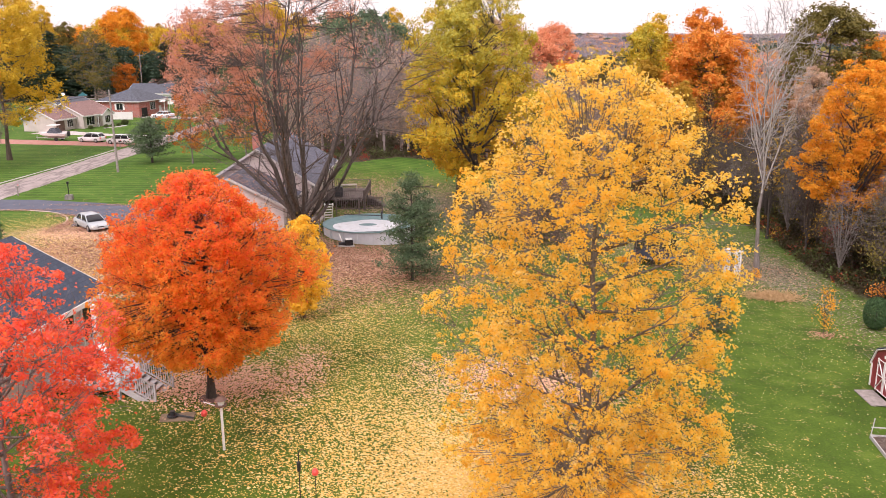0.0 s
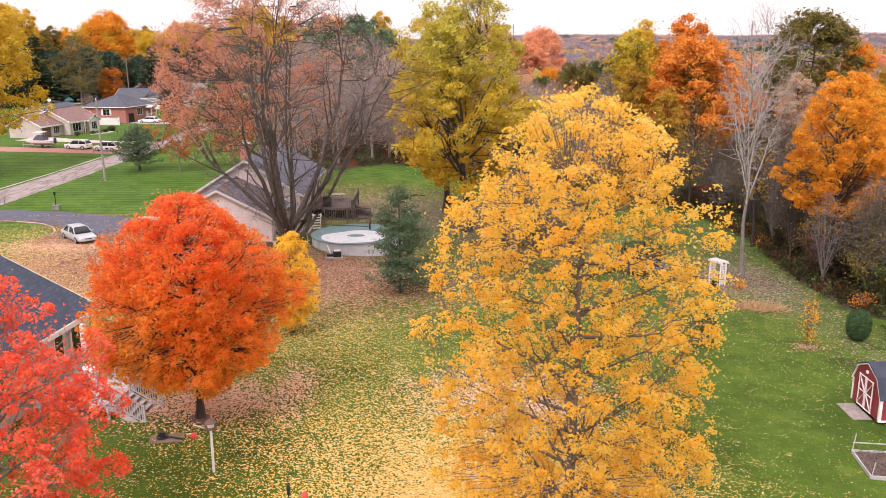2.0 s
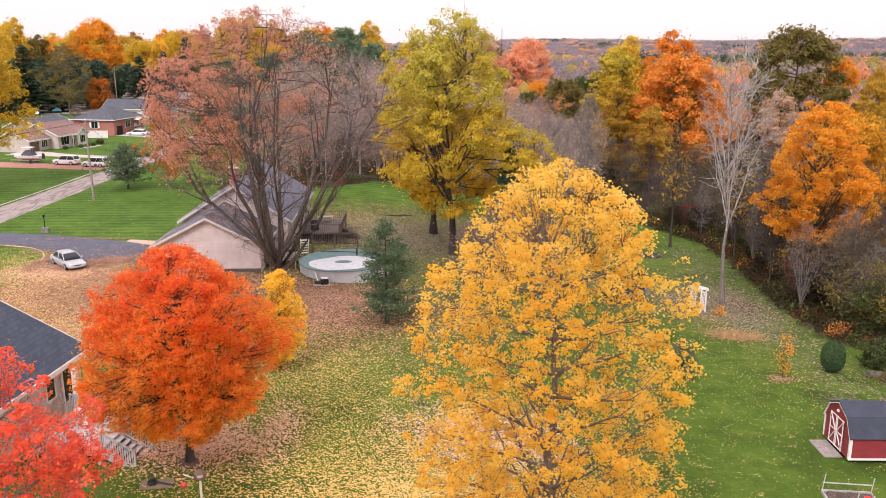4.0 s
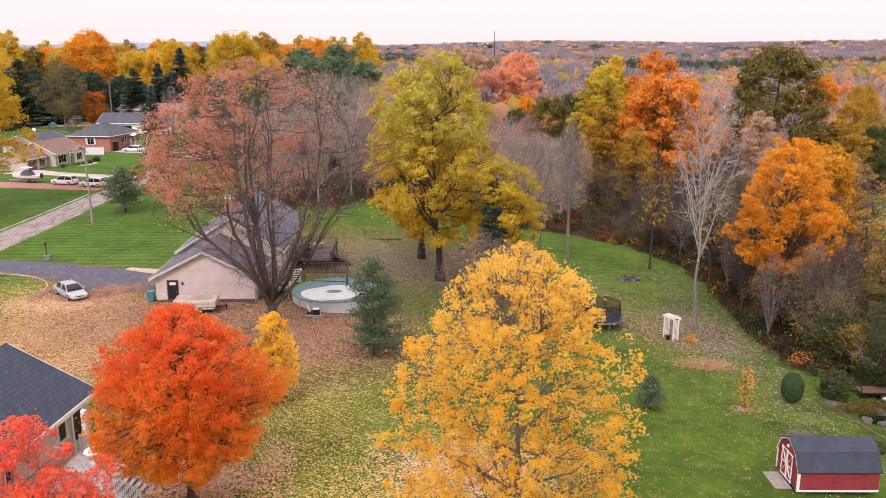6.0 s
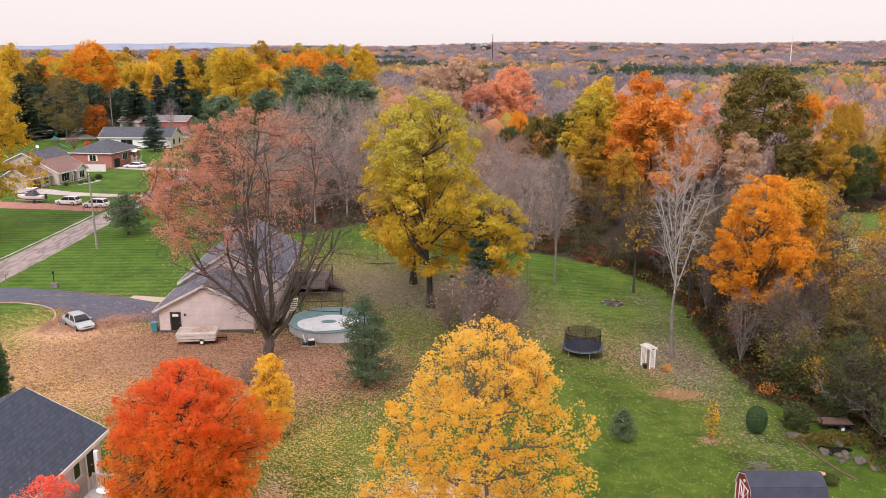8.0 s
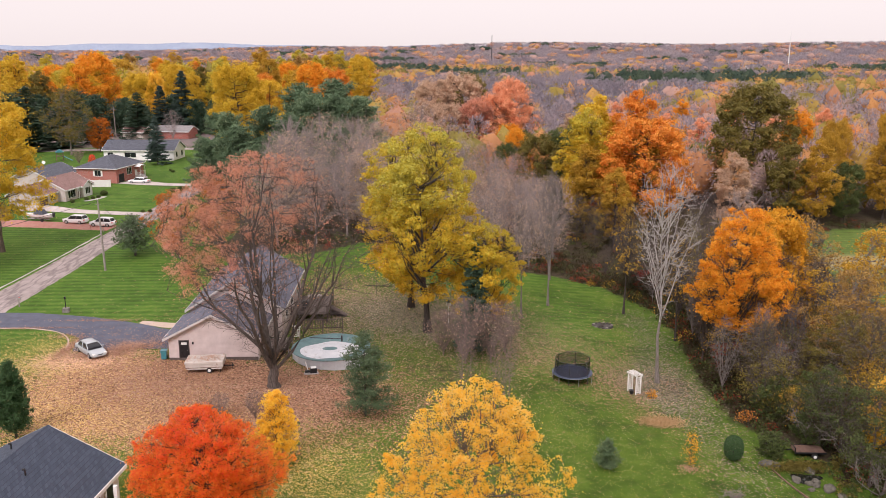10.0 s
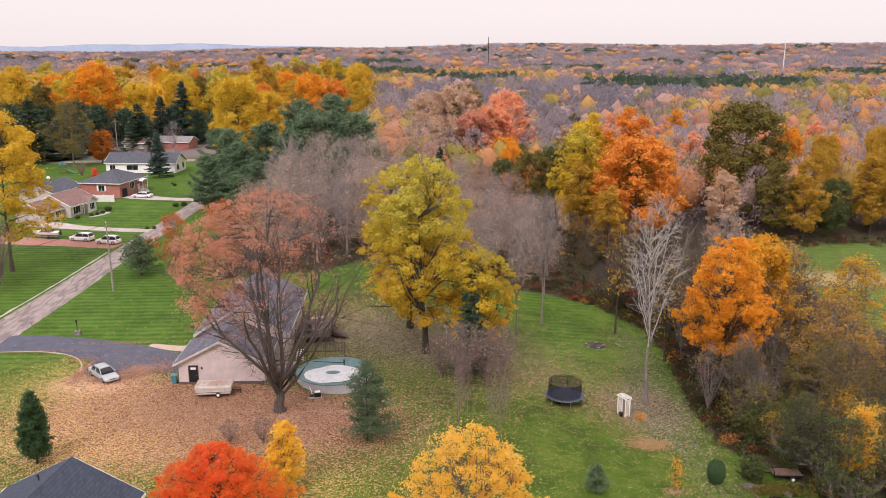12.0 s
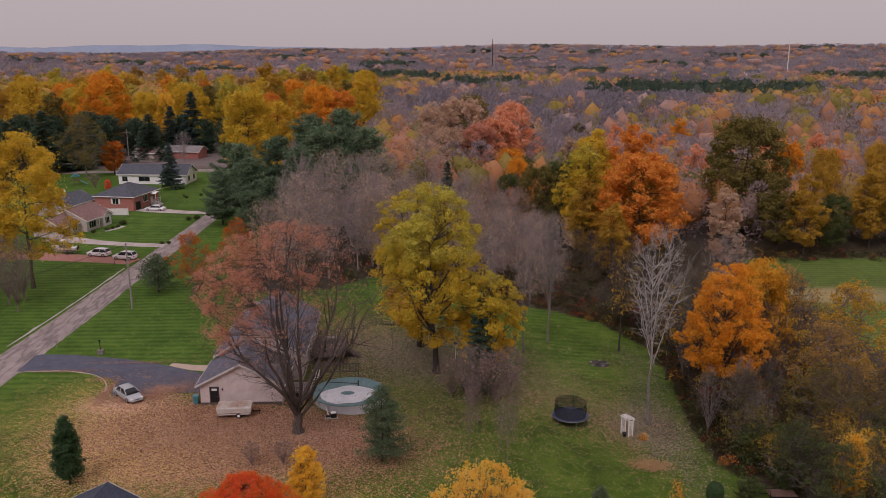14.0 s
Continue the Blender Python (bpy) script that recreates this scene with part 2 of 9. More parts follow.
def ground_material():
    m, n, l, p = nodes_of("lawn_and_litter")
    geo = n.new("ShaderNodeNewGeometry")
    pos = geo.outputs["Position"]

    def attr(name):
        a = n.new("ShaderNodeAttribute")
        a.attribute_name = name
        return a.outputs["Fac"]

    big = noise_node(n, l, 0.13, 4, pos)
    mid = noise_node(n, l, 1.1, 5, pos)
    fine = noise_node(n, l, 9.0, 4, pos, 0.75)
    g = ramp_node(n, [(0.30, (0.036, 0.080, 0.011)), (0.50, (0.060, 0.130, 0.016)), (0.72, (0.098, 0.178, 0.026))])
    f = math_node(n, l, "ADD", math_node(n, l, "MULTIPLY", big.outputs["Fac"], 0.5),
                  math_node(n, l, "MULTIPLY", fine.outputs["Fac"], 0.5))
    wide_patch = noise_node(n, l, 0.45, 5, pos, 0.7)
    f = math_node(n, l, "ADD", f, math_node(n, l, "MULTIPLY", math_node(n, l, "SUBTRACT", wide_patch.outputs["Fac"], 0.5), 0.62))
    # mower stripes across the front lawn
    st = n.new("ShaderNodeTexWave")
    st.inputs["Scale"].default_value = 0.19
    st.inputs["Distortion"].default_value = 1.2
    st.inputs["Detail"].default_value = 2
    st.bands_direction = "Y"
    l.new(pos, st.inputs["Vector"])
    f = math_node(n, l, "ADD", f, math_node(n, l, "MULTIPLY", math_node(n, l, "MULTIPLY", math_node(n, l, "SUBTRACT", st.outputs["Fac"], 0.5), 0.19), math_node(n, l, "SUBTRACT", 1.0, attr("thin"))))
    l.new(f, g.inputs["Fac"])
    worn = ramp_node(n, [(0.30, (0.030, 0.057, 0.008)), (0.50, (0.062, 0.113, 0.012)), (0.72, (0.116, 0.166, 0.024))])
    l.new(f, worn.inputs["Fac"])
    col = mix_node(n, l, g.outputs["Color"], worn.outputs["Color"], attr("thin"))
    # pressed brown leaves, then loose yellow ones, each covering more where more have fallen
    cell = n.new("ShaderNodeTexVoronoi")
    cell.inputs["Scale"].default_value = 12.5
    l.new(pos, cell.inputs["Vector"])
    sep = n.new("ShaderNodeSeparateColor")
    l.new(cell.outputs["Color"], sep.inputs["Color"])
    lit = ramp_node(n, [(0.0, (0.055, 0.028, 0.020)), (0.35, (0.22, 0.104, 0.066)), (0.7, (0.40, 0.205, 0.128)), (1.0, (0.62, 0.37, 0.24))])
    dull = ramp_node(n, [(0.0, (0.05, 0.042, 0.028)), (0.4, (0.155, 0.125, 0.088)), (0.75, (0.23, 0.19, 0.14)), (1.0, (0.37, 0.315, 0.245))])
    flake = n.new("ShaderNodeTexVoronoi")
    flake.inputs["Scale"].default_value = 7.5
    l.new(pos, flake.inputs["Vector"])
    sep2 = n.new("ShaderNodeSeparateColor")
    l.new(flake.outputs["Color"], sep2.inputs["Color"])
    l.new(sep2.outputs["Red"], lit.inputs["Fac"])
    l.new(sep2.outputs["Red"], dull.inputs["Fac"])
    brown = mix_node(n, l, lit.outputs["Color"], dull.outputs["Color"], attr("dull"))

    def cover(density, chance, soft=0.12):
        d = math_node(n, l, "ADD", density, math_node(n, l, "MULTIPLY", math_node(n, l, "SUBTRACT", mid.outputs["Fac"], 0.5), 0.5))
        return math_node(n, l, "DIVIDE", math_node(n, l, "SUBTRACT", d, chance), soft, True)

    # floor of the near woods: brown with the trees' shade darkened into it
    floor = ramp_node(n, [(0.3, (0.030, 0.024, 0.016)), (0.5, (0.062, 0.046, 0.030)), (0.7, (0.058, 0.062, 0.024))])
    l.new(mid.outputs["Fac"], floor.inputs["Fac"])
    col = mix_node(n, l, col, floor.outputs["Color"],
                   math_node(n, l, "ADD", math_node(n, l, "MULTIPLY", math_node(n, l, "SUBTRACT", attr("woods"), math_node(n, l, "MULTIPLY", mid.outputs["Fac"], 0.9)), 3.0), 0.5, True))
    leaf_floor = mix_node(n, l, (0.13, 0.105, 0.10), (0.235, 0.195, 0.19), wide_patch.outputs["Fac"])
    col = mix_node(n, l, col, leaf_floor, attr("leaf_floor"))
    dry = ramp_node(n, [(0.3, (0.23, 0.20, 0.085)), (0.7, (0.36, 0.29, 0.15))])
    l.new(fine.outputs["Fac"], dry.inputs["Fac"])
    col = mix_node(n, l, col, dry.outputs["Color"], attr("dry"))
    col = mix_node(n, l, col, brown, math_node(n, l, "MULTIPLY", cover(attr("litter"), sep2.outputs["Green"]), 0.92))
    yel = ramp_node(n, [(0.0, (0.52, 0.31, 0.07)), (0.6, (0.67, 0.46, 0.16)), (1.0, (0.76, 0.57, 0.30))])
    l.new(sep.outputs["Red"], yel.inputs["Fac"])
    col = mix_node(n, l, col, yel.outputs["Color"], cover(attr("yellow"), sep.outputs["Blue"]))
    pink = mix_node(n, l, (0.66, 0.38, 0.26), (0.72, 0.48, 0.34), sep.outputs["Green"])
    col = mix_node(n, l, col, pink, cover(attr("pink"), sep.outputs["Red"]))
    l.new(col, p.inputs["Base Color"])
    p.inputs["Roughness"].default_value = 0.95
    p.inputs["Specular IOR Level"].default_value = 0.15
    h = math_node(n, l, "ADD", fine.outputs["Fac"], math_node(n, l, "MULTIPLY", cell.outputs["Distance"], 0.6))
    bump_node(n, l, h, p, 0.6, 0.06)
    return m


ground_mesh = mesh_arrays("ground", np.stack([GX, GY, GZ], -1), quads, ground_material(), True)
# also takes in two browner lawn patches: litter by the arbor, one near (5, 75)
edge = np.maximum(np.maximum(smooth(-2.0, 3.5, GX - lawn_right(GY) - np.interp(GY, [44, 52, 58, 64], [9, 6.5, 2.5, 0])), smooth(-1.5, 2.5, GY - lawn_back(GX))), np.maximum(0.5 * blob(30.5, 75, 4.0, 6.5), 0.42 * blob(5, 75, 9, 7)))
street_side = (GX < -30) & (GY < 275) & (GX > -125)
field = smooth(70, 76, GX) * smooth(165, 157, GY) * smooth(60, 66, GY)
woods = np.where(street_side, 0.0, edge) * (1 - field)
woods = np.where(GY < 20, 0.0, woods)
masks = {
    "thin": np.maximum(smooth(-30, -12, GX), 1.0 * smooth(-52, -40, GX) * smooth(86, 76, GY)) * smooth(66, 58, GX) * smooth(128, 108, GY) * (1 - 0.8 * blob(22, 100, 9, 16)),
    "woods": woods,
    "leaf_floor": smooth(170, 230, GY) * np.where(street_side, 0.0, 1.0) * (1 - field),
    "dry": 1.0 * np.exp(-((GX - 80) / 13) ** 4 - ((GY - 132.5) / 5.0) ** 4) + 0.14 * field,
    "dull": np.clip(1.1 * blob(3, 94, 19, 17) + 0.9 * blob(30, 75, 6, 9) + smooth(-8, -4, GX - lawn_right(GY)), 0, 1),
    "litter": np.clip(0.34 * np.exp(-((GX - lawn_right(GY) + 3.5) / 3.5) ** 2) * smooth(44, 54, GY) * smooth(112, 100, GY) + 1.15 * blob(-15, 66, 17, 11) + 0.95 * blob(-1, 96, 18, 15) + 1.0 * blob(-25, 69, 10, 8) + 0.85 * blob(29.0, 74.0, 5.2, 7.0)
                      + 0.22 * blob(27, 77, 8, 9)  + 0.35 * blob(16, 84, 9, 9) + 0.25 * blob(-6, 66, 5, 5) + 0.42 * blob(-26, 61, 10, 7) + 0.28 * blob(-33, 70, 6, 7) + 0.5 * blob(-33.5, 76.5, 5, 3), 0, 1.1) * (1 - 0.6 * woods),
    "yellow": np.clip(1.05 * blob(4.0, 30.5, 7.5, 8) + 0.24 * blob(-3, 36, 10, 11) + 0.36 * blob(-28, 62, 10, 10) + 0.30 * blob(-10, 52, 9, 8)
                      + 0.22 * blob(-34, 80, 8, 8) + 0.20 * blob(-40, 72, 9, 12), 0, 1) * (1 - woods),
    "pink": np.clip(0.8 * blob(4.5, 43, 4.5, 4.0) + 0.45 * blob(-11.6, 40.2, 3.2, 2.6) + 0.4 * blob(-34, 75.5, 5, 3), 0, 1),
}
for key, v in masks.items():
    at = ground_mesh.attributes.new(key, "FLOAT", "POINT")
    at.data.foreach_set("value", v.astype(np.float32).ravel())
ground = tagged(new("ground", ground_mesh), "sloping lawn strewn with fallen autumn leaves", "ground", kind="structure")


# ---- trees ----
def tubes(P, R, sides):
    """Tapered tubes along polylines P (n, k, 3) of radii R (n, k)."""
    n, k = P.shape[:2]
    T = np.gradient(P, axis=1)
    T /= np.linalg.norm(T, axis=2, keepdims=True) + 1e-9
    ref = np.where(np.abs(T[..., 2:3]) > 0.8, np.array([1.0, 0.2, 0]), np.array([0, 0, 1.0]))
    U = np.cross(T, ref)
    U /= np.linalg.norm(U, axis=2, keepdims=True) + 1e-9
    V = np.cross(T, U)
    a = np.arange(sides) * 2 * math.pi / sides
    ring = U[:, :, None] * np.cos(a)[:, None] + V[:, :, None] * np.sin(a)[:, None]
    verts = P[:, :, None] + ring * R[:, :, None, None]
    i = np.arange(n * k * sides).reshape(n, k, sides)
    j = np.roll(i, -1, axis=2)
    f = np.stack([i[:, :-1], j[:, :-1], j[:, 1:], i[:, 1:]], -1).reshape(-1, 4)
    return verts.reshape(-1, 3), f


def join_arrays(parts):
    vs, fs, base = [], [], 0
    for v, f in parts:
        vs.append(v)
        fs.append(f + base)
        base += len(v)
    return np.concatenate(vs), np.concatenate(fs)


def curve_to(A, D, L, k, bend, rng, wob=0.06):
    """Polylines from A along D for L, bending towards the vector bend."""
    t = np.linspace(0, 1, k)[None, :, None]
    P = A[:, None] + D[:, None] * L[:, None, None] * t + bend[:, None] * L[:, None, None] * t * t
    P[:, 1:] += rng.normal(0, wob, (len(A), k - 1, 3)) * L[:, None, None] * t[:, 1:]
    return P


def unit(v):
    return v / (np.linalg.norm(v, axis=-1, keepdims=True) + 1e-9)


def leaf_cards(C, size, rng, up=0.5, slim=0.62, out=None):
    """Folded diamond leaves at the points C; out: the way that they tend to face."""
    n = len(C)
    N = unit(rng.normal(0, 1, (n, 3)) + np.array([0, 0, up]) + (0 if out is None else out))
    A = unit(np.cross(N, rng.normal(0, 1, (n, 3))))
    B = np.cross(N, A)
    s = (size * rng.uniform(0.6, 1.35, n))[:, None]
    V = np.stack([C - A * s * 0.5, C + B * s * 0.5 * slim + N * s * 0.12, C + A * s * 0.5 - N * s * 0.06, C - B * s * 0.5 * slim + N * s * 0.12], 1)
    return V.reshape(-1, 3), np.arange(4 * n).reshape(n, 4)


PROFILES = {
    "egg": lambda h: np.sqrt(np.clip(np.sin(math.pi * np.clip(h, 0, 1) ** 0.72), 0, 1)),
    "cone": lambda h: (1 - np.clip(h, 0, 1)) ** 0.75 * np.clip(h * 9 + 0.35, 0, 1),
    "tall": lambda h: np.minimum(1, 1.72 * np.clip(1 - h, 0, 1) ** 0.45) * np.clip(h * 6 + 0.55, 0, 1),
    "vase": lambda h: np.clip(0.04 + 1.7 * h, 0, 1) * np.sqrt(np.clip((1 - h) * 3.2, 0, 1)),
    "round": lambda h: np.sqrt(np.clip(1 - (2 * np.clip(h, 0, 1) - 1) ** 2, 0, 1)),
}


def grow(seed, height, radius, low, profile="egg", limbs=26, second=8, sprays=500, twigs=3, leaves=6000, leaf=0.2, trunk_r=0.25,
         stems=0, lumps=0.25, inner=0.35, clump=0.4, twig_r=0.012, steep=0.5, spread=0.30, top_leaves=0.0, split=0.0, sides=(8, 5, 3), twig_len=0.9, up=0.5,
         leafy=(0, 0), facing=0.7, core=0.12, lead=0.84, fan=0.0, airy=0.0, puff=0, rise_min=0.35, loose=0.25):
    """Arrays of a broadleaf tree at the origin: wood and leaves. low: the crown's lowest height; stems: limbs that rise from the foot of the crown
    in place of one leader; top_leaves: how far up leaves begin (0 to 1); puff: tufts of leaves on each spray, for a crown of distinct lobes."""
    rng = np.random.default_rng(seed)
    prof = PROFILES[profile]
    ch = height - low
    phase = rng.uniform(0, 6.28, 6)

    def reach(h, az):
        lump = 1 + lumps * (np.sin(2 * az + phase[0] + 5 * h) * 0.5 + np.sin(3 * az + phase[1] - 7 * h) * 0.35 + np.sin(5 * az + 11 * h + phase[2]) * 0.25)
        return radius * prof(h) * lump

    wood = []
    k = 9
    lean = rng.normal(0, 0.02, 2) * height
    tt = np.linspace(0, 1, k)
    top = (low + ch * (0.10 if stems else lead))
    trunk = np.stack([lean[0] * tt + rng.normal(0, 0.012 * height, k) * tt, lean[1] * tt + rng.normal(0, 0.012 * height, k) * tt, top * tt - 0.15], 1)[None]
    tr = trunk_r * (1 - 0.9 * tt ** 0.8) if not stems else trunk_r * (1 - 0.6 * tt ** 1.5)
    tr[0] *= 1.45
    wood.append(tubes(trunk, tr[None], sides[0]))
    # limbs
    n1 = limbs
    az = np.arange(n1) * 2.39996 + rng.normal(0, 0.35, n1) + phase[3]
    if stems:
        u = rng.uniform(0.42, 0.98, n1) * (1 - 0.25 * fan)
        A = np.stack([np.interp(u, tt, trunk[0, :, c]) for c in range(3)], 1)
        hend = rng.uniform(rise_min, 0.95 if fan else 1.0, n1)
        ends_r = reach(hend, az) * (rng.uniform(0.12, 0.95, n1) if fan else np.sqrt(rng.uniform(core, 1, n1)) * 0.92)
    else:
        u = np.sort(rng.uniform(0, 1, n1)) ** 0.9
        zs = low * 0.9 + (height * 0.8 - low * 0.9) * u
        uu = zs / top
        A = np.stack([np.interp(uu, tt, trunk[0, :, c]) for c in range(3)], 1)
        hend = np.clip((zs - low) / ch + steep * rng.uniform(0.12, 0.3, n1) * (1.15 - u), 0.02, 0.97)
        ends_r = reach(hend, az) * rng.uniform(0.6, 0.88, n1)
    E = np.stack([np.cos(az) * ends_r, np.sin(az) * ends_r, low + hend * ch], 1)
    D = E - A
    L = np.linalg.norm(D, axis=1)
    sag = np.zeros((n1, 3))
    if stems:
        sag[:, 2] = -0.18
        mid_out = unit(np.stack([np.cos(az), np.sin(az), np.zeros(n1)], 1))
        bend = -mid_out * (0.10 + 0.26 * fan) + sag * (1 - 1.8 * fan)
    else:
        sag[:, 2] = 0.12
        bend = sag
    P1 = curve_to(A, unit(D) - bend, L, 7, bend, rng, 0.018 + 0.014 * fan)
    thick = rng.uniform(0.26, 0.50, n1) if fan else np.full(n1, 0.46 if stems else 0.34)
    r1 = np.minimum(trunk_r * thick, (0.026 if stems else 0.020) * L + 0.012)[:, None] * (1 - 0.86 * np.linspace(0, 1, 7))[None]
    wood.append(tubes(P1, r1, sides[1]))
    # second order
    n2 = n1 * second
    par = np.repeat(np.arange(n1), second)
    s = rng.uniform(0.22, 1.0, n2)
    fi = s * 6
    i0 = np.minimum(fi.astype(int), 5)
    w = (fi - i0)[:, None]
    A2 = P1[par, i0] * (1 - w) + P1[par, i0 + 1] * w
    tang = unit(P1[par, i0 + 1] - P1[par, i0])
    out = unit(A2 * np.array([1, 1, 0]) + 1e-3)
    D2 = unit(tang * 0.7 + rng.normal(0, 0.62, (n2, 3)) + out * 0.25 + np.array([0, 0, 0.28 if not stems else 0.5]))
    L2 = np.maximum(0.25, spread * L[par] * (1.15 - 0.6 * s) * rng.uniform(0.5, 1.2, n2))
    L2 = L2 * np.clip((height - A2[:, 2]) / (1.15 * L2), 0.2, 1)
    b2 = np.zeros((n2, 3))
    b2[:, 2] = 0.12
    P2 = curve_to(A2, D2, L2, 5, b2, rng, 0.03)
    r2 = np.minimum(0.5 * r1[par, i0], 0.018 * L2 + 0.006)[:, None] * (1 - 0.8 * np.linspace(0, 1, 5))[None]
    wood.append(tubes(P2, np.maximum(r2, twig_r), 4))
    # sprays: branches that reach out to fill the crown, each with its twigs and its clump of leaves
    nc = sprays
    h = rng.uniform(0, 1, nc * 4)
    h = h[rng.uniform(0, 1, nc * 4) < (prof(h) ** 0.95 + 0.05) * (1 - airy * np.clip(1 - h / 0.5, 0, 1))][:nc]
    nc = len(h)
    azc = rng.uniform(0, 2 * math.pi, nc)
    rc = reach(h, azc) * np.sqrt(rng.uniform(inner ** 2, 1.0, nc))
    Q = np.stack([np.cos(azc) * rc, np.sin(azc) * rc, low + h * ch], 1)
    nodes = np.concatenate([P1[:, 1:].reshape(-1, 3), P2[:, 1:].reshape(-1, 3)])
    best = np.zeros(nc, int)
    for c0 in range(0, nc, 400):
        d = Q[c0:c0 + 400, None] - nodes[None]
        cost = np.linalg.norm(d, axis=2) + 0.9 * np.maximum(0, -d[..., 2]) - (0.0 if stems else 0.35) * (np.hypot(Q[c0:c0 + 400, 0], Q[c0:c0 + 400, 1])[:, None] - np.hypot(nodes[:, 0], nodes[:, 1])[None])
        best[c0:c0 + 400] = cost.argmin(1)
    A3 = nodes[best]
    D3 = Q - A3
    L3 = np.linalg.norm(D3, axis=1) + 0.05
    b3 = np.zeros((nc, 3))
    b3[:, 2] = 0.10
    P3 = curve_to(A3, unit(D3) - b3, L3, 5, b3, rng, 0.02)
    wood.append(tubes(P3, np.maximum((0.006 * L3 + twig_r)[:, None] * (1 - 0.75 * np.linspace(0, 1, 5))[None], 0.6 * twig_r), sides[2] if sides[2] > 3 else 4))
    n4 = nc * twigs
    par4 = np.repeat(np.arange(nc), twigs)
    s4 = rng.uniform(0.3, 1.0, n4)[:, None]
    A4 = P3[par4, 0] * (1 - s4) + P3[par4, 4] * s4
    D4 = unit(unit(D3[par4]) * 0.6 + rng.normal(0, 0.6, (n4, 3)) + np.array([0, 0, 0.15]))
    L4 = np.minimum(twig_len * (0.35 + 0.45 * L3[par4]), 2.0 * clump + 0.25) * rng.uniform(0.5, 1.2, n4)
    P4 = curve_to(A4, D4, L4, 3, np.zeros((n4, 3)), rng, 0.05)
    wood.append(tubes(P4, np.full((n4, 1), twig_r) * np.array([[0.9, 0.7, 0.4]]), 3))
    if leaves:
        weight = rng.uniform(0.5, 1.5, nc) ** 2
        if top_leaves:
            weight = weight * np.clip((h - top_leaves) * 4, 0, 1)
        if leafy != (0, 0):
            weight = weight * np.clip(0.45 + (Q[:, 0] * leafy[0] + Q[:, 1] * leafy[1]) / radius, 0.03, 1)
        if split:
            weight = weight * (rng.uniform(0, 1, nc) > split)
        if puff:
            # each spray carries a lobe of several tufts, fullest on its outer and upper side
            rho = clump * rng.uniform(0.6, 1.4, nc)
            weight = (weight > 0) * rho ** 2 * np.clip(weight, 0.02, 1.4)
            pick = rng.choice(nc, leaves, p=weight / weight.sum())
            outward = unit((Q - np.array([0, 0, low + 0.35 * ch])) * np.array([1, 1, 0.7]))
            tuft = unit(rng.normal(0, 1, (nc, puff, 3)) + 0.55 * outward[:, None] + np.array([0, 0, 0.35]))
            far_out = rng.uniform(0.5, 0.85, (nc, puff, 1))
            which = rng.integers(0, puff, leaves)
            td = tuft[pick, which]
            dd = unit(rng.normal(0, 1, (leaves, 3)) + 0.7 * td)
            flat_ = np.array([1, 1, 0.78])
            C = Q[pick] + rho[pick][:, None] * flat_ * (td * far_out[pick, which] + dd * 0.46 * rng.uniform(0.25, 1, (leaves, 1)) ** 0.5)
            stray = rng.uniform(0, 1, leaves) < loose
            C = np.where(stray[:, None], Q[pick] + rng.normal(0, 0.62, (leaves, 3)) * rho[pick][:, None] * flat_, C)
            foliage = leaf_cards(C, leaf, rng, up, out=facing * unit(dd + 0.7 * td))
            return (wood[0], join_arrays(wood[1:])), foliage
        pick = rng.choice(nc, leaves, p=weight / weight.sum())
        C = Q[pick] + rng.normal(0, 1, (leaves, 3)) * np.array([clump, clump, clump * 0.62])
        part_of = pick * twigs + rng.integers(0, twigs, leaves)
        on_twig = rng.uniform(0, 1, leaves) < 0.45
        q = rng.uniform(0.1, 1.05, leaves)[:, None]
        C = np.where(on_twig[:, None], P4[part_of, 0] * (1 - q) + P4[part_of, 2] * q + rng.normal(0, 0.25 * clump, (leaves, 3)), C)
        away = unit(unit(C - Q[pick]) + 0.9 * unit((C - np.array([0, 0, low + 0.4 * ch])) * np.array([1, 1, 0.8])))
        foliage = leaf_cards(C, leaf, rng, up, out=facing * away)
    else:
        foliage = None
    return (wood[0], join_arrays(wood[1:])), foliage


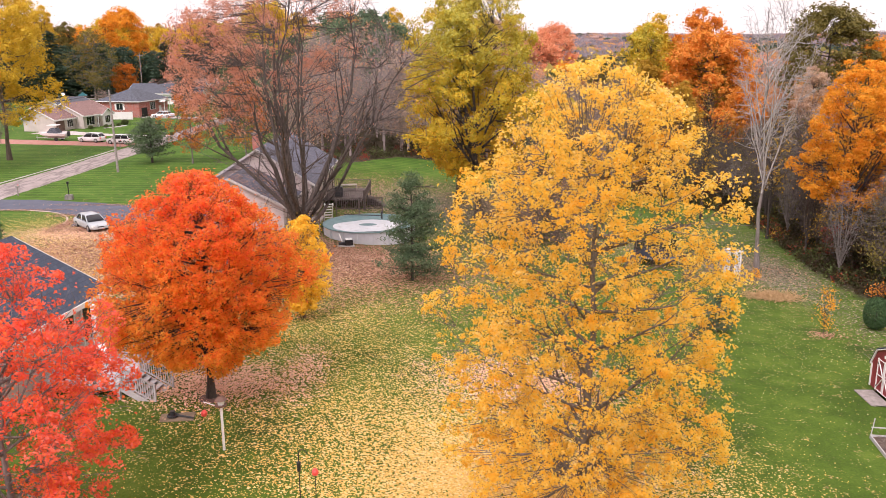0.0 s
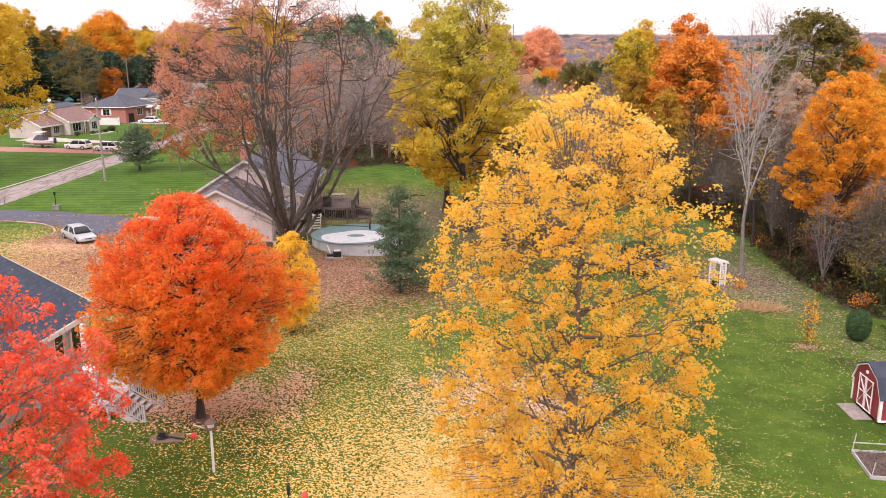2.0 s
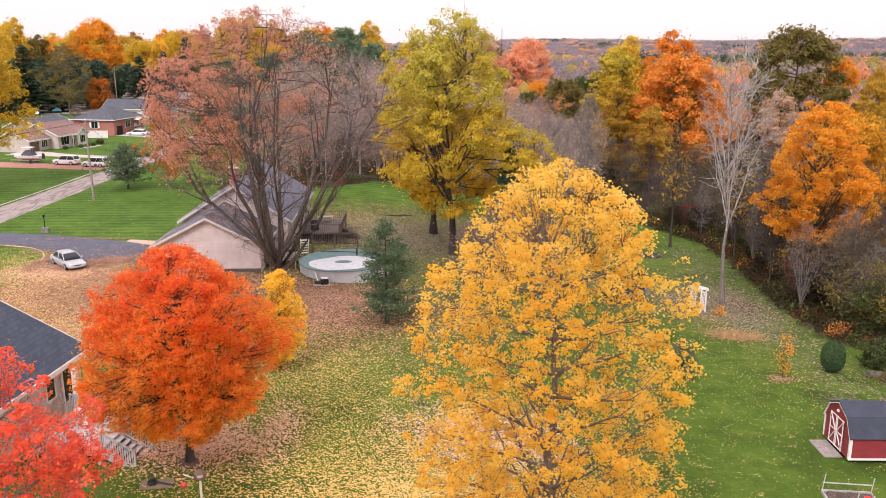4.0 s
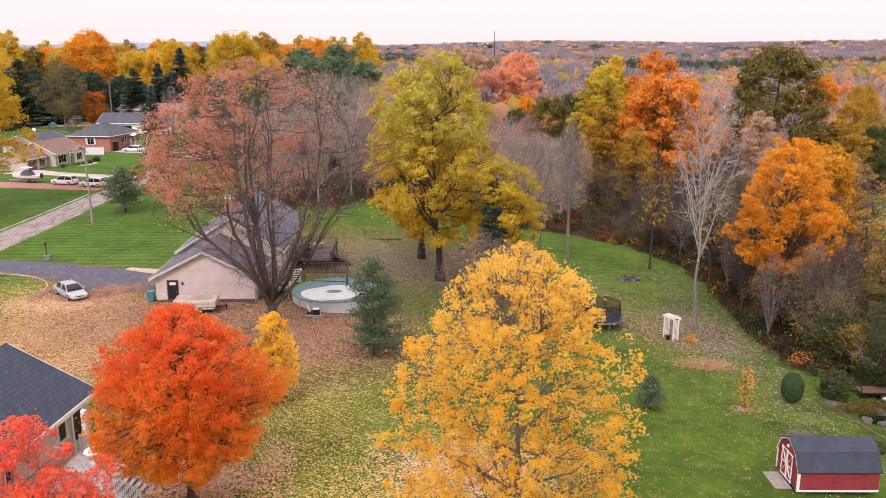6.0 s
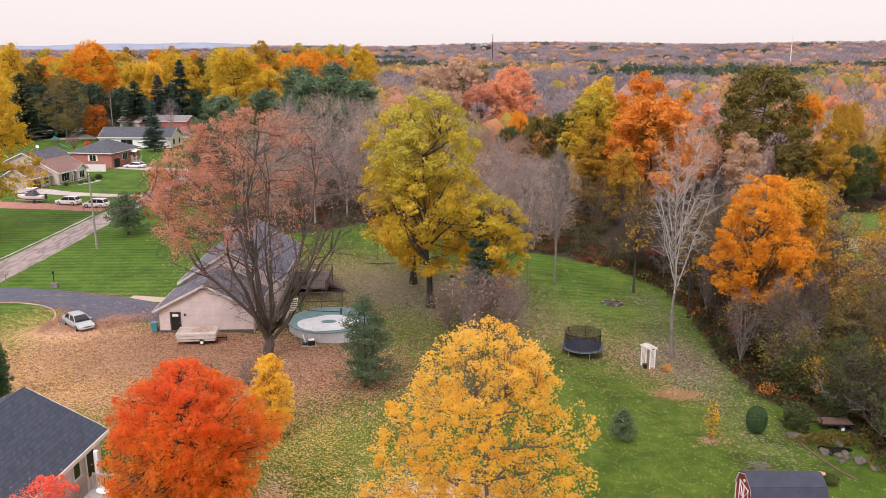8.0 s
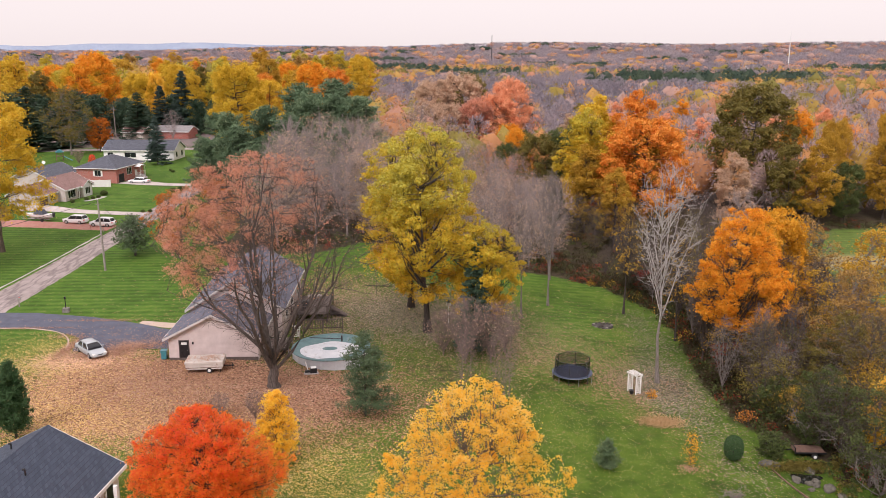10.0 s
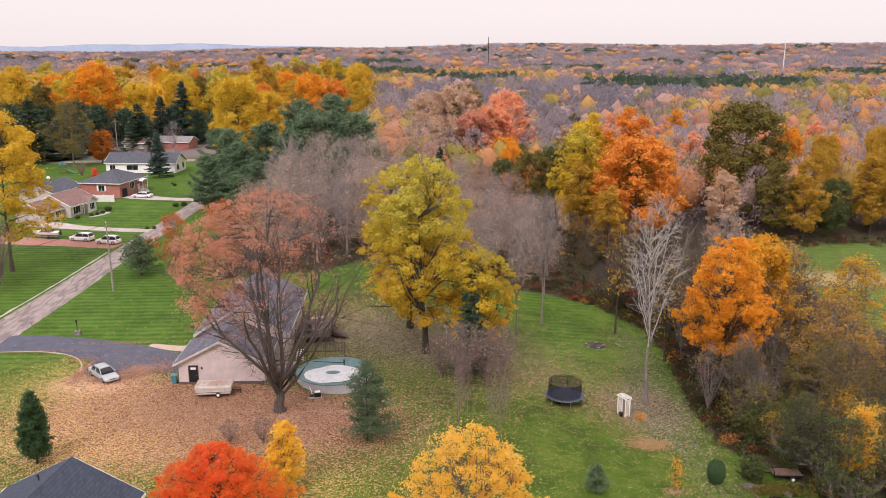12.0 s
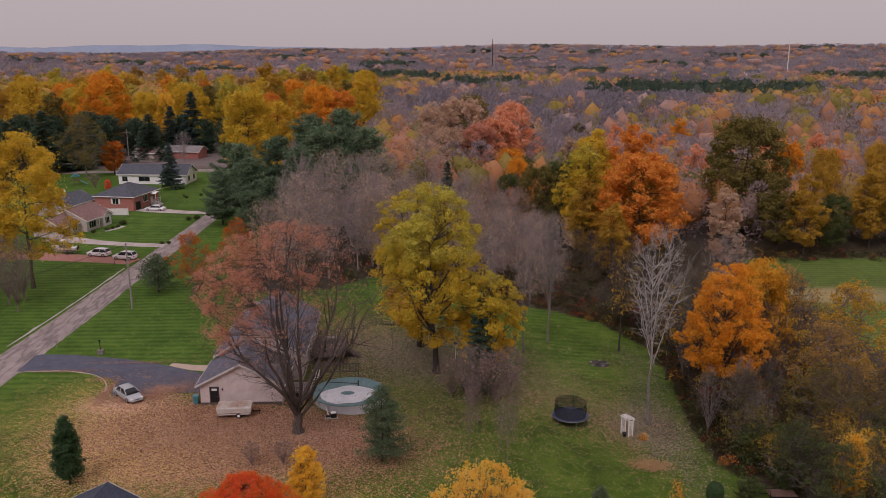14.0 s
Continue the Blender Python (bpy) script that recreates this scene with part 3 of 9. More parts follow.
def fir(seed, height, radius, low=0.3, whorls=22, cards=6000, card=0.22, droop=0.12, trunk_r=0.14, gaps=0.0, curve=0.9, tip=0.0, puff=0.05, side_w=0.17, uneven=0.0):
    """Arrays of a conifer: trunk with whorls of boughs, sprays of needles along them."""
    rng = np.random.default_rng(seed)
    k = 7
    tt = np.linspace(0, 1, k)
    trunk = np.stack([rng.normal(0, 0.006 * height, k) * tt, rng.normal(0, 0.006 * height, k) * tt, height * tt - 0.1], 1)[None]
    wood = [tubes(trunk, (trunk_r * (1 - 0.93 * tt))[None], 7)]
    n = whorls * 6
    u = np.sort(rng.uniform(0, 1, n))
    z = low + (height * 0.97 - low) * u
    az = np.arange(n) * 2.39996 + rng.normal(0, 0.3, n)
    L = radius * ((1 - u) ** curve + 0.05 + tip * np.sin(math.pi * u)) * rng.uniform(0.72 - 0.35 * uneven, 1.08, n)
    A = np.stack([np.interp(z / height, tt, trunk[0, :, 0]), np.interp(z / height, tt, trunk[0, :, 1]), z], 1)
    D = np.stack([np.cos(az), np.sin(az), rng.normal(0.12, 0.1, n)], 1)
    b = np.zeros((n, 3))
    b[:, 2] = -droop
    P = curve_to(A, D, L, 5, b, rng, 0.025)
    wood.append(tubes(P, (0.012 * L + 0.008)[:, None] * (1 - 0.8 * np.linspace(0, 1, 5))[None], 4))
    pick = rng.choice(n, cards, p=L / L.sum())
    q = rng.uniform(0.12, 1.05, cards) ** 0.75
    f = np.minimum(q, 0.999) * 4
    i0 = f.astype(int)
    w = (f - i0)[:, None]
    C = P[pick, i0] * (1 - w) + P[pick, i0 + 1] * w
    side = unit(np.cross(D[pick], [0, 0, 1.0]))
    C = C + side * (rng.normal(0, side_w, cards) * L[pick] * (1.15 - q * 0.7))[:, None] + rng.normal(0, puff, (cards, 3)) * np.array([1, 1, 0.8])
    if gaps:
        C = C[np.sin(C[:, 2] * 4.1) + np.sin(np.arctan2(C[:, 1], C[:, 0]) * 3 + C[:, 2]) > -2 + 2 * gaps]
    m = len(C)
    loose = 1.0 if puff > 0.1 else 0.5
    axis_dir = unit(D[pick][:m] + rng.normal(0, 0.9 * loose, (m, 3)) + np.array([0, 0, 0.5 * (loose - 0.5)]))
    N = unit(rng.normal(0, loose, (m, 3)) + np.array([0, 0, 1.0]))
    B = unit(np.cross(N, axis_dir))
    s = (card * rng.uniform(0.6, 1.4, m))[:, None]
    V = np.stack([C - axis_dir * s * 0.6, C + B * s * 0.22 - N * s * 0.08, C + axis_dir * s * 0.7 + N * s * 0.08, C - B * s * 0.22 - N * s * 0.08], 1)
    return (wood[0], join_arrays(wood[1:])), (V.reshape(-1, 3), np.arange(4 * m).reshape(m, 4))


def plant(name, arrays, wood_mat, leaf_mat, where, label, category="tree", group="", turn=0.0, scale=1.0, crown="crown", kind=""):
    """A tree as an Empty at its foot with trunk and crown."""
    wood, foliage = arrays
    root = new(name)
    root.empty_display_size = 0.3
    tagged(root, label, category, group, kind)
    for piece, (v, f) in zip(("trunk", "branchwork"), wood):
        if len(v):
            new(piece, mesh_arrays(piece, v, f, wood_mat, True)).parent = root
    if foliage is not None:
        cr = new(crown, mesh_arrays(crown, foliage[0], foliage[1], leaf_mat))
        cr.parent = root
    x, y = where
    root.matrix_basis = pose(x, y, lz(x, y), 0, 0, turn)
    root.scale = (scale, scale, scale)
    return root


def again(ob, x, y, turn, scale, label="", mat=None, dz=0.0, wide=1.0, wood=None):
    """One more tree like ob; mat: other leaves; wood: other bark."""
    c = copy_thing(ob, pose(x, y, lz(x, y) + dz, 0, 0, turn))
    c.scale = (scale * wide, scale * wide, scale)
    if label:
        c["label"] = label
    if mat:
        for ch in c.children:
            if ch.name.startswith("crown"):
                ch.material_slots[0].link = "OBJECT"
                ch.material_slots[0].material = mat
    if wood:
        for ch in c.children:
            if not ch.name.startswith("crown"):
                ch.material_slots[0].link = "OBJECT"
                ch.material_slots[0].material = wood
    return c


# the yard's own trees
golden = plant("maple_tree", grow(11, 17.3, 4.9, 1.6, "tall", 48, 9, 1500, 3, 94000, 0.126, 0.22, lumps=0.20, inner=0.36, clump=0.35, twig_r=0.0045, steep=0.95, split=0.17, airy=0.0, up=1.2, facing=0.6, lead=0.95, puff=4, loose=0.3),
               BARK_TRUNK, LEAF_GOLD, (5.2, 28.6), "tall golden-yellow maple with thinning leaves on the lawn", turn=20)
flame = plant("maple_tree", grow(23, 10.8, 4.3, 2.1, "egg", 44, 9, 1300, 3, 112000, 0.128, 0.20, lumps=0.34, inner=0.50, clump=0.36, twig_r=0.005, split=0.08, steep=1.8, up=1.0, facing=0.7, lead=0.74, puff=4, loose=0.4),
              BARK_DARK, LEAF_FLAME, (-11.1, 37.6), "rounded maple in fiery orange-red leaf beside the deck stairs")
crimson = plant("maple_tree", grow(5, 10.4, 4.3, 1.0, "egg", 30, 8, 420, 4, 38000, 0.125, 0.17, lumps=0.32, inner=0.3, clump=0.46, twig_r=0.008, steep=1.2, split=0.36, up=1.3, facing=0.8, puff=5),
                BARK_GREY, LEAF_RED, (-13.8, 24.6), "bright red maple with open crown close to the house", turn=70)
small_yellow = plant("young_tree", grow(31, 6.6, 1.5, 0.7, "egg", 24, 7, 150, 3, 18000, 0.14, 0.09, inner=0.4, clump=0.40, twig_r=0.006, steep=1.6, facing=1.1, puff=5),
                     BARK_BROWN, LEAF_YELLOW, (-9.0, 51.8), "small bright yellow tree behind the orange maple")
pine = plant("pine_tree", fir(7, 8.6, 2.9, 0.6, 13, 19000, 0.15, -0.16, 0.15, gaps=0.30, curve=0.55, tip=0.12, puff=0.22, side_w=0.17, uneven=0.9), BARK_DARK, NEEDLE_YARD, (-2.4, 62.6),
             "young soft green white pine standing on the lawn")
cedar = plant("arborvitae", fir(9, 7.2, 1.45, 0.55, 30, 16000, 0.18, -0.35, 0.12, curve=0.6, tip=0.12, puff=0.14), BARK_DARK, NEEDLE_CEDAR, (-32.4, 57.4),
              "slim dark green arborvitae on the leafy lawn")
bare_maple = plant("silver_maple", grow(41, 23.6, 11.4, 2.2, "vase", 12, 15, 900, 6, 46000, 0.14, 0.56, stems=1, lumps=0.25, inner=0.3, clump=0.62, puff=3, loose=0.45, twig_r=0.012, spread=0.30,
                                        top_leaves=0.34, sides=(14, 8, 3), leafy=(-1.25, 0.5), core=0.06, fan=0.62, rise_min=0.5), BARK_MAPLE, LEAF_SALMON, (-12.0, 68.6),
                   "large many-stemmed maple, mostly bare, salmon leaves up high", turn=0)
olive = plant("cottonwood", grow(53, 25.6, 7.6, 4.8, "egg", 34, 8, 260, 5, 66000, 0.23, 0.46, lumps=0.6, inner=0.45, clump=0.95, twig_r=0.018, steep=1.6, facing=1.5, lead=0.66, puff=8, split=0.08),
              BARK_DARK, LEAF_OLIVE, (3.9, 89.2), "tall olive and yellow leaved tree in the back lawn", turn=130)
pale_bare = plant("bare_tree", grow(61, 25.4, 4.3, 7.5, "vase", 26, 8, 330, 4, 0, 0.2, 0.22, lumps=0.35, inner=0.1, twig_r=0.017, steep=2.8, spread=0.24), BARK_WHITE, None, (29.5, 76.2),
                  "pale grey leafless tree at the lawn's edge")
for ch in pale_bare.children:
    if ch.name.startswith("trunk"):
        ch.data.materials[0] = BARK_GREY
orange_edge = plant("maple_tree", grow(67, 19.4, 5.1, 5.6, "egg", 34, 8, 340, 3, 56000, 0.19, 0.30, lumps=0.36, inner=0.42, clump=0.66, twig_r=0.010, steep=1.7, facing=1.2, lead=0.76, puff=6),
                    BARK_DARK, LEAF_ORANGE, (39.6, 80.0), "glowing orange maple at the edge of the woods")

# ---- other trees of the place ----
young_olive = again(olive, 1.8, 99.3, 250, 0.93, "tall olive-yellow tree on a thick forked trunk")
again(olive, 11.2, 88.5, 40, 0.58, "smaller yellow-green tree beside a dark spruce", wide=0.95)
spruce = plant("spruce_tree", fir(71, 14.0, 2.4, 0.6, 30, 12000, 0.34, 0.15, 0.2, curve=0.75), BARK_DARK, NEEDLE, (9.4, 84.0), "slim dark spruce behind bare shrubs")
blue_spruce = plant("spruce_tree", fir(73, 14.0, 3.6, 0.5, 28, 9000, 0.5, 0.12, 0.2, curve=0.8), BARK_DARK, NEEDLE_BLUE, (-70.5, 227.5), "blue-green spruce in front of the white house")
bushy_pine = plant("pine_tree", fir(75, 6.6, 3.5, 1.0, 14, 5200, 0.30, -0.10, 0.2, gaps=0.2, curve=0.42, tip=0.2, puff=0.25, uneven=0.9), BARK_DARK, NEEDLE_YARD, (-43.2, 122.8), "broad dark evergreen beside the utility pole")
big_pine = plant("pine_tree", fir(77, 22.0, 6.2, 2.0, 15, 26000, 0.44, -0.30, 0.32, gaps=0.30, curve=0.45, tip=0.22, puff=0.42, side_w=0.16, uneven=0.9), BARK_DARK, NEEDLE_PINE, (-16.5, 190.0), "tall dark pine in a dense grove", group="pine grove")
full_tree = plant("oak_tree", grow(81, 19.6, 6.1, 2.6, "egg", 26, 6, 170, 3, 32000, 0.34, 0.32, lumps=0.26, inner=0.5, clump=1.15, twig_r=0.018, facing=1.5, puff=6, loose=0.3), BARK_DARK, LEAF_COPPER, (48.0, 158.5), "broad bright orange oak above the woods", scale=1.2)
full_tree.location.x = 49.5
full_tree.scale = (1.5, 1.5, 1.24)
tall_tree = plant("maple_tree", grow(83, 21.5, 4.6, 3.5, "egg", 24, 6, 140, 3, 26000, 0.34, 0.28, lumps=0.4, inner=0.45, clump=1.0, twig_r=0.018, split=0.08, facing=1.5, puff=6, loose=0.3), BARK_DARK, LEAF_AMBER, (51.0, 166.0), "tall amber-leaved maple in the woods")
thin_tree = plant("thin_tree", grow(85, 17.0, 5.2, 3.0, "egg", 22, 8, 220, 4, 9000, 0.27, 0.2, lumps=0.45, inner=0.25, clump=0.85, twig_r=0.022, split=0.2, puff=4, loose=0.4), BARK_GREY, LEAF_AMBER, (55.0, 79.0), "half-bare tree with sparse amber leaves")
bare_a = plant("bare_tree", grow(87, 17.5, 4.8, 3.5, "egg", 20, 7, 260, 5, 0, 0.2, 0.2, lumps=0.4, inner=0.1, twig_r=0.020, steep=1.5), BARK_TWIG, None, (52.0, 112.0), "grey leafless tree in the woods", group="bare woods")
bare_b = plant("bare_tree", grow(89, 14.0, 4.2, 1.5, "vase", 14, 8, 260, 5, 0, 0.2, 0.2, stems=1, lumps=0.4, inner=0.1, twig_r=0.018), BARK_TWIG, None, (46.0, 100.0), "leafless many-stemmed tree in the woods", group="bare woods")
bare_leafy = plant("bare_tree", grow(91, 17.0, 5.0, 2.5, "egg", 20, 7, 260, 5, 2400, 0.24, 0.2, lumps=0.4, inner=0.15, clump=0.8, twig_r=0.020, split=0.3, steep=1.2), BARK_TWIG, LEAF_BEIGE, (-6.0, 140.0), "nearly bare tree with faded tan leaves", group="bare woods")
slim = plant("bare_tree", grow(93, 20.0, 2.6, 7.0, "egg", 16, 7, 160, 5, 0, 0.2, 0.17, lumps=0.4, inner=0.1, twig_r=0.018, steep=1.8), BARK_GREY, None, (21.9, 106.2), "slender pale leafless tree on the lawn's edge")
slim_dark = plant("bare_tree", grow(95, 16.5, 2.8, 6.0, "egg", 16, 7, 160, 4, 700, 0.26, 0.17, lumps=0.4, inner=0.1, twig_r=0.016, steep=1.6), BARK_DARK, LEAF_AMBER, (32.7, 104.2), "slender dark tree with few leaves at the lawn's edge")
again(slim, 17.2, 100.6, 100, 0.82, "slender leaning leafless tree by the lawn")
again(slim, 24.5, 121.0, 200, 0.95)
again(slim_dark, 36.5, 92.0, 140, 0.85)
sapling_birch = plant("sapling", grow(97, 9.5, 1.3, 2.0, "egg", 14, 6, 90, 4, 0, 0.2, 0.055, lumps=0.4, inner=0.1, twig_r=0.008, steep=1.6), BARK_SHRUB, None, (7.4, 74.0), "thin bare birch sapling on the lawn", group="birch saplings")
for x, y, a, s in ((8.0, 70.2, 50, 0.8), (10.7, 63.4, 120, 0.95), (10.2, 66.0, 200, 0.85), (6.9, 66.8, 290, 0.75), (11.9, 68.8, 10, 0.9)):
    again(sapling_birch, x, y, a, s)
bare_shrub = plant("bare_shrub", grow(99, 8.0, 3.0, 0.4, "vase", 18, 8, 360, 6, 500, 0.2, 0.10, stems=1, lumps=0.3, inner=0.1, clump=0.5, twig_r=0.014), BARK_SHRUB, LEAF_BEIGE, (8.0, 78.6), "tall bare brownish shrub beside the spruce", "shrub", group="bare shrubs")
for x, y, a, s in ((11.0, 79.5, 70, 0.9), (5.6, 81.0, 150, 0.7), (13.2, 84.0, 220, 0.8)):
    again(bare_shrub, x, y, a, s)
for x, y, a, s in ((-15.5, 60.5, 20, 0.34), (-12.4, 60.8, 80, 0.36)):
    again(bare_shrub, x, y, a, s, "low bare shrub among brown fallen leaves")

# street side
plant("street_tree", grow(111, 27.0, 7.4, 6.0, "egg", 26, 7, 150, 3, 52000, 0.30, 0.34, lumps=0.5, inner=0.45, clump=1.45, twig_r=0.02, facing=1.6, puff=8), BARK_BROWN, LEAF_LEMON, (-66.0, 126.0), "tall spreading yellow tree by the street")
for x, y, a, s in ((-68.5, 112.0, 0, 0.75), (-62.5, 112.5, 90, 0.72), (-65.5, 116, 200, 0.85), (-71, 117, 300, 0.85), (-64.0, 118, 40, 0.8)):
    again(bare_b, x, y, a, s, "low brown leafless tree beside the street", wood=BARK_SHRUB)
again(thin_tree, -37.0, 122.0, 70, 0.62, "small tree with rusty leaves behind the evergreen", LEAF_RUST)
again(thin_tree, -30.0, 126.0, 170, 0.70, "half-bare tree with rusty leaves", LEAF_RUST)
again(full_tree, -97.5, 258.0, 0, 0.56, "round rust-red tree beside the far road", LEAF_RUST, wide=1.05)
again(thin_tree, -104.0, 251.0, 60, 1.2, "greenish half-bare tree near the play set", LEAF_MOSS, wide=1.1)
for x, y, s in ((-128, 252, 1.3), (-121, 262, 1.5), (-114, 270, 1.2), (-136, 246, 1.25), (-108, 283, 1.1), (-96, 292, 1.25), (-122, 247, 0.9)):
    again(spruce, x, y, x * 7, s, "dark spruce at the edge of the neighbourhood", wide=2.2)
for x, y, s in ((-86, 315, 1.75), (-94, 313, 1.35)):
    again(blue_spruce, x, y, x * 9, s, "tall blue-green spruce behind the houses", wide=1.15)
yew = plant("broad_evergreen", fir(131, 13.5, 4.6, 0.3, 20, 11000, 0.5, -0.2, 0.25, curve=0.36, tip=0.28, puff=0.4, uneven=0.5), BARK_DARK, NEEDLE_DARK, (-81.2, 314.2), "broad dark evergreen behind the houses", group="evergreens behind the houses")
for x, y, s in ((-66, 286, 1.0), (-58, 290, 0.9), (-83, 294, 1.05), (-92, 284, 0.85), (-99, 286, 1.0), (-107, 281, 1.1), (-115, 284, 1.2), (-123, 276, 1.15), (-131, 270, 1.2), (-138, 262, 1.25), (-51, 287, 0.8)):
    again(yew, 2 + (x - 2) * 1.08, -13 + (y + 13) * 1.08, x * 5, s * 1.05)
again(full_tree, -97.5, 320.0, 30, 1.2, "slim glowing orange-yellow tree behind the spruces", LEAF_YELLOW, wide=0.55)
again(full_tree, -49.5, 240.0, 200, 1.45, "large round yellow-green maple above the pines", LEAF_LEMON, wide=0.95)
again(full_tree, -130.0, 347.0, 80, 1.62, "large orange maple in the far woods", LEAF_ORANGE, wide=1.0)
again(full_tree, -35.0, 302.0, 120, 1.40, "orange maple beyond the pine grove", LEAF_ORANGE, wide=0.8)
again(bare_b, -83.0, 288.0, 20, 0.8, "bare ornamental tree by the far road")
again(full_tree, -88.3, 226.0, 50, 0.16, "small red shrub in a front yard", LEAF_RED)
again(bare_shrub, -93.0, 228.5, 50, 0.6, "reddish bare shrub in a front yard")

# pine grove
for x, y, s in ((-44, 176, 0.60), (-38, 182, 0.70), (-32, 173, 0.55), (-26, 180, 0.82), (-42, 191, 0.80), (-34, 197, 0.85), (-22, 189, 1.0), (-26, 203, 1.08), (-11, 196, 0.98),
                (-18, 210, 1.12), (-8, 185, 0.7), (-14, 177, 0.72), (-47, 202, 0.75), (-20, 170, 0.5), (-36, 168, 0.45)):
    again(big_pine, x, y, x * 13 + y, s, wide=1.15)

# centre and right, far side of the lawn
for x, y, a, s, m, w in ((4.0, 200, 0, 1.12, LEAF_BEIGE, 1.05), (-6, 183, 50, 0.9, LEAF_BEIGE, 1.0), (14, 186, 90, 0.8, LEAF_BEIGE, 1.0), (18, 172, 20, 0.85, LEAF_SALMON, 0.9), (24, 165, 60, 0.8, LEAF_SALMON, 0.9)):
    again(bare_leafy, x, y, a, s * 1.15, "half-bare tree with faded pinkish-tan leaves", m, wide=w * 1.2)
for x, y, a, s, m, w in ((17, 266, 0, 1.5, LEAF_BEIGE, 0.95), (35, 272, 70, 1.5, LEAF_PEACH, 0.95), (29, 262, 20, 1.25, LEAF_PEACH, 1.1), (22, 254, 220, 1.15, LEAF_SALMON, 1.0), (9, 262, 120, 1.35, LEAF_BEIGE, 0.9), (12, 250, 100, 1.0, LEAF_BEIGE, 1.0), (8, 258, 150, 1.05, LEAF_BEIGE, 0.9), (23, 302, 30, 1.5, LEAF_MOSS, 0.85),
                         (30, 176, 10, 0.98, LEAF_MOSS, 0.9), (37, 181, 130, 1.02, LEAF_GREEN, 0.8), (24, 184, 200, 0.8, LEAF_GREEN, 0.8)) + (
                         (41.5, 184, 40, 1.08, LEAF_MOSS, 0.8), (57, 170, 80, 1.05, LEAF_COPPER, 0.9), (83.0, 185, 10, 1.54, LEAF_MOSS, 1.12),
                         (47.5, 89.5, 200, 0.92, LEAF_HONEY, 0.85), (100, 178, 100, 1.0, LEAF_AMBER, 0.6), (96, 190, 0, 1.2, LEAF_ORANGE, 0.6), (112, 177, 60, 1.25, LEAF_AMBER, 0.6),
                         (106, 190, 150, 1.1, LEAF_AMBER, 0.6), (121, 180, 200, 1.2, LEAF_AMBER, 0.7), (128, 172, 10, 1.1, LEAF_MOSS, 0.8), (97, 166, 300, 0.7, LEAF_GREEN, 0.8), (29, 205, 33, 0.9, LEAF_ORANGE, 0.7)):
    again(full_tree, x, y, a, s, "", m, wide=w)
for x, y, a, s, m in ((38.5, 165, 60, 1.15, LEAF_OLIVE), (43, 176, 10, 1.25, LEAF_LEMON), (52, 174, 90, 1.3, LEAF_COPPER), (66, 151, 140, 0.8, LEAF_BEIGE), (38, 158, 180, 0.85, LEAF_AMBER),
                      (41, 146, 20, 0.7, LEAF_AMBER), (89, 163, 200, 0.85, LEAF_AMBER), (108, 170, 70, 0.9, LEAF_AMBER), (84, 166, 270, 0.8, LEAF_MOSS), (117, 169, 120, 0.85, LEAF_MOSS)):
    again(tall_tree, x, y, a, s, "", m)
for x, y, s in ((44, 286, 1.5), (47, 256, 0.95), (52.5, 256, 1.05), (9.5, 193, 1.15), (49, 262, 0.9)):
    again(spruce, x, y, x * 11, s, "dark pointed spruce among bare woods", wide=1.25)
for x, y, a, s, m in ((50.0, 73.5, 20, 0.8, LEAF_BRONZE), (46.0, 68.0, 200, 0.6, LEAF_MOSS), (52.0, 92.0, 60, 0.95, LEAF_BRONZE), (55.0, 65.0, 10, 0.5, LEAF_MOSS), (54.0, 99.0, 30, 0.85, LEAF_AMBER)):
    again(thin_tree, x, y, a, s, "", m)
again(full_tree, 48.2, 60.5, 0, 0.30, "small bright orange-yellow tree among bare branches", LEAF_YELLOW)
again(full_tree, 42.5, 82.0, 60, 0.42, "low orange-red maple growth under the trees", LEAF_ORANGE)

rng = np.random.default_rng(2024)


def scatter(n, x0, x1, y0, y1, ok, gap, tries=4000):
    pts = []
    for _ in range(tries):
        if len(pts) >= n:
            break
        p = (rng.uniform(x0, x1), rng.uniform(y0, y1))
        if ok(*p) and all((p[0] - q[0]) ** 2 + (p[1] - q[1]) ** 2 > gap * gap for q in pts):
            pts.append(p)
    return pts


belt = scatter(78, 34, 72, 50, 160, lambda x, y: x > lawn_right(y) + 3.5 + 0.10 * max(0, 70 - y) and x < np.interp(y, [50, 70, 110, 160], [60, 57, 58, 64]), 3.2)
for x, y in belt:
    t = rng.uniform()
    a, s = rng.uniform(0, 360), rng.uniform(0.6, 1.0)
    src = bare_a if t < 0.42 else bare_b if t < 0.75 else bare_leafy
    if y < 84:
        s *= 0.72
        if t < 0.3:
            continue
        if t < 0.62:
            again(thin_tree, x, y, a, s * 0.8, "thin olive-leaved tree in the damp woods", LEAF_MOSS if t < 0.5 else LEAF_GREEN, wood=BARK_BELT)
            continue
    if y > 100:
        s *= 0.62
    again(src, x, y, a, s, mat=LEAF_MOSS if src is bare_leafy else None, wood=BARK_BELT)
for x, y in scatter(30, 14, 150, 215, 330, lambda x, y: x < 0.62 * y - 8, 11):
    u = rng.uniform()
    m = LEAF_PEACH if u < 0.3 else LEAF_BEIGE if u < 0.5 else LEAF_COPPER if u < 0.65 else LEAF_MOSS if u < 0.8 else LEAF_ORANGE if u < 0.92 else LEAF_GREEN
    again(full_tree if rng.uniform() < 0.5 else tall_tree, x, y, rng.uniform(0, 360), rng.uniform(0.6, 0.95), "autumn tree among the bare woods", m, wide=rng.uniform(0.9, 1.2))
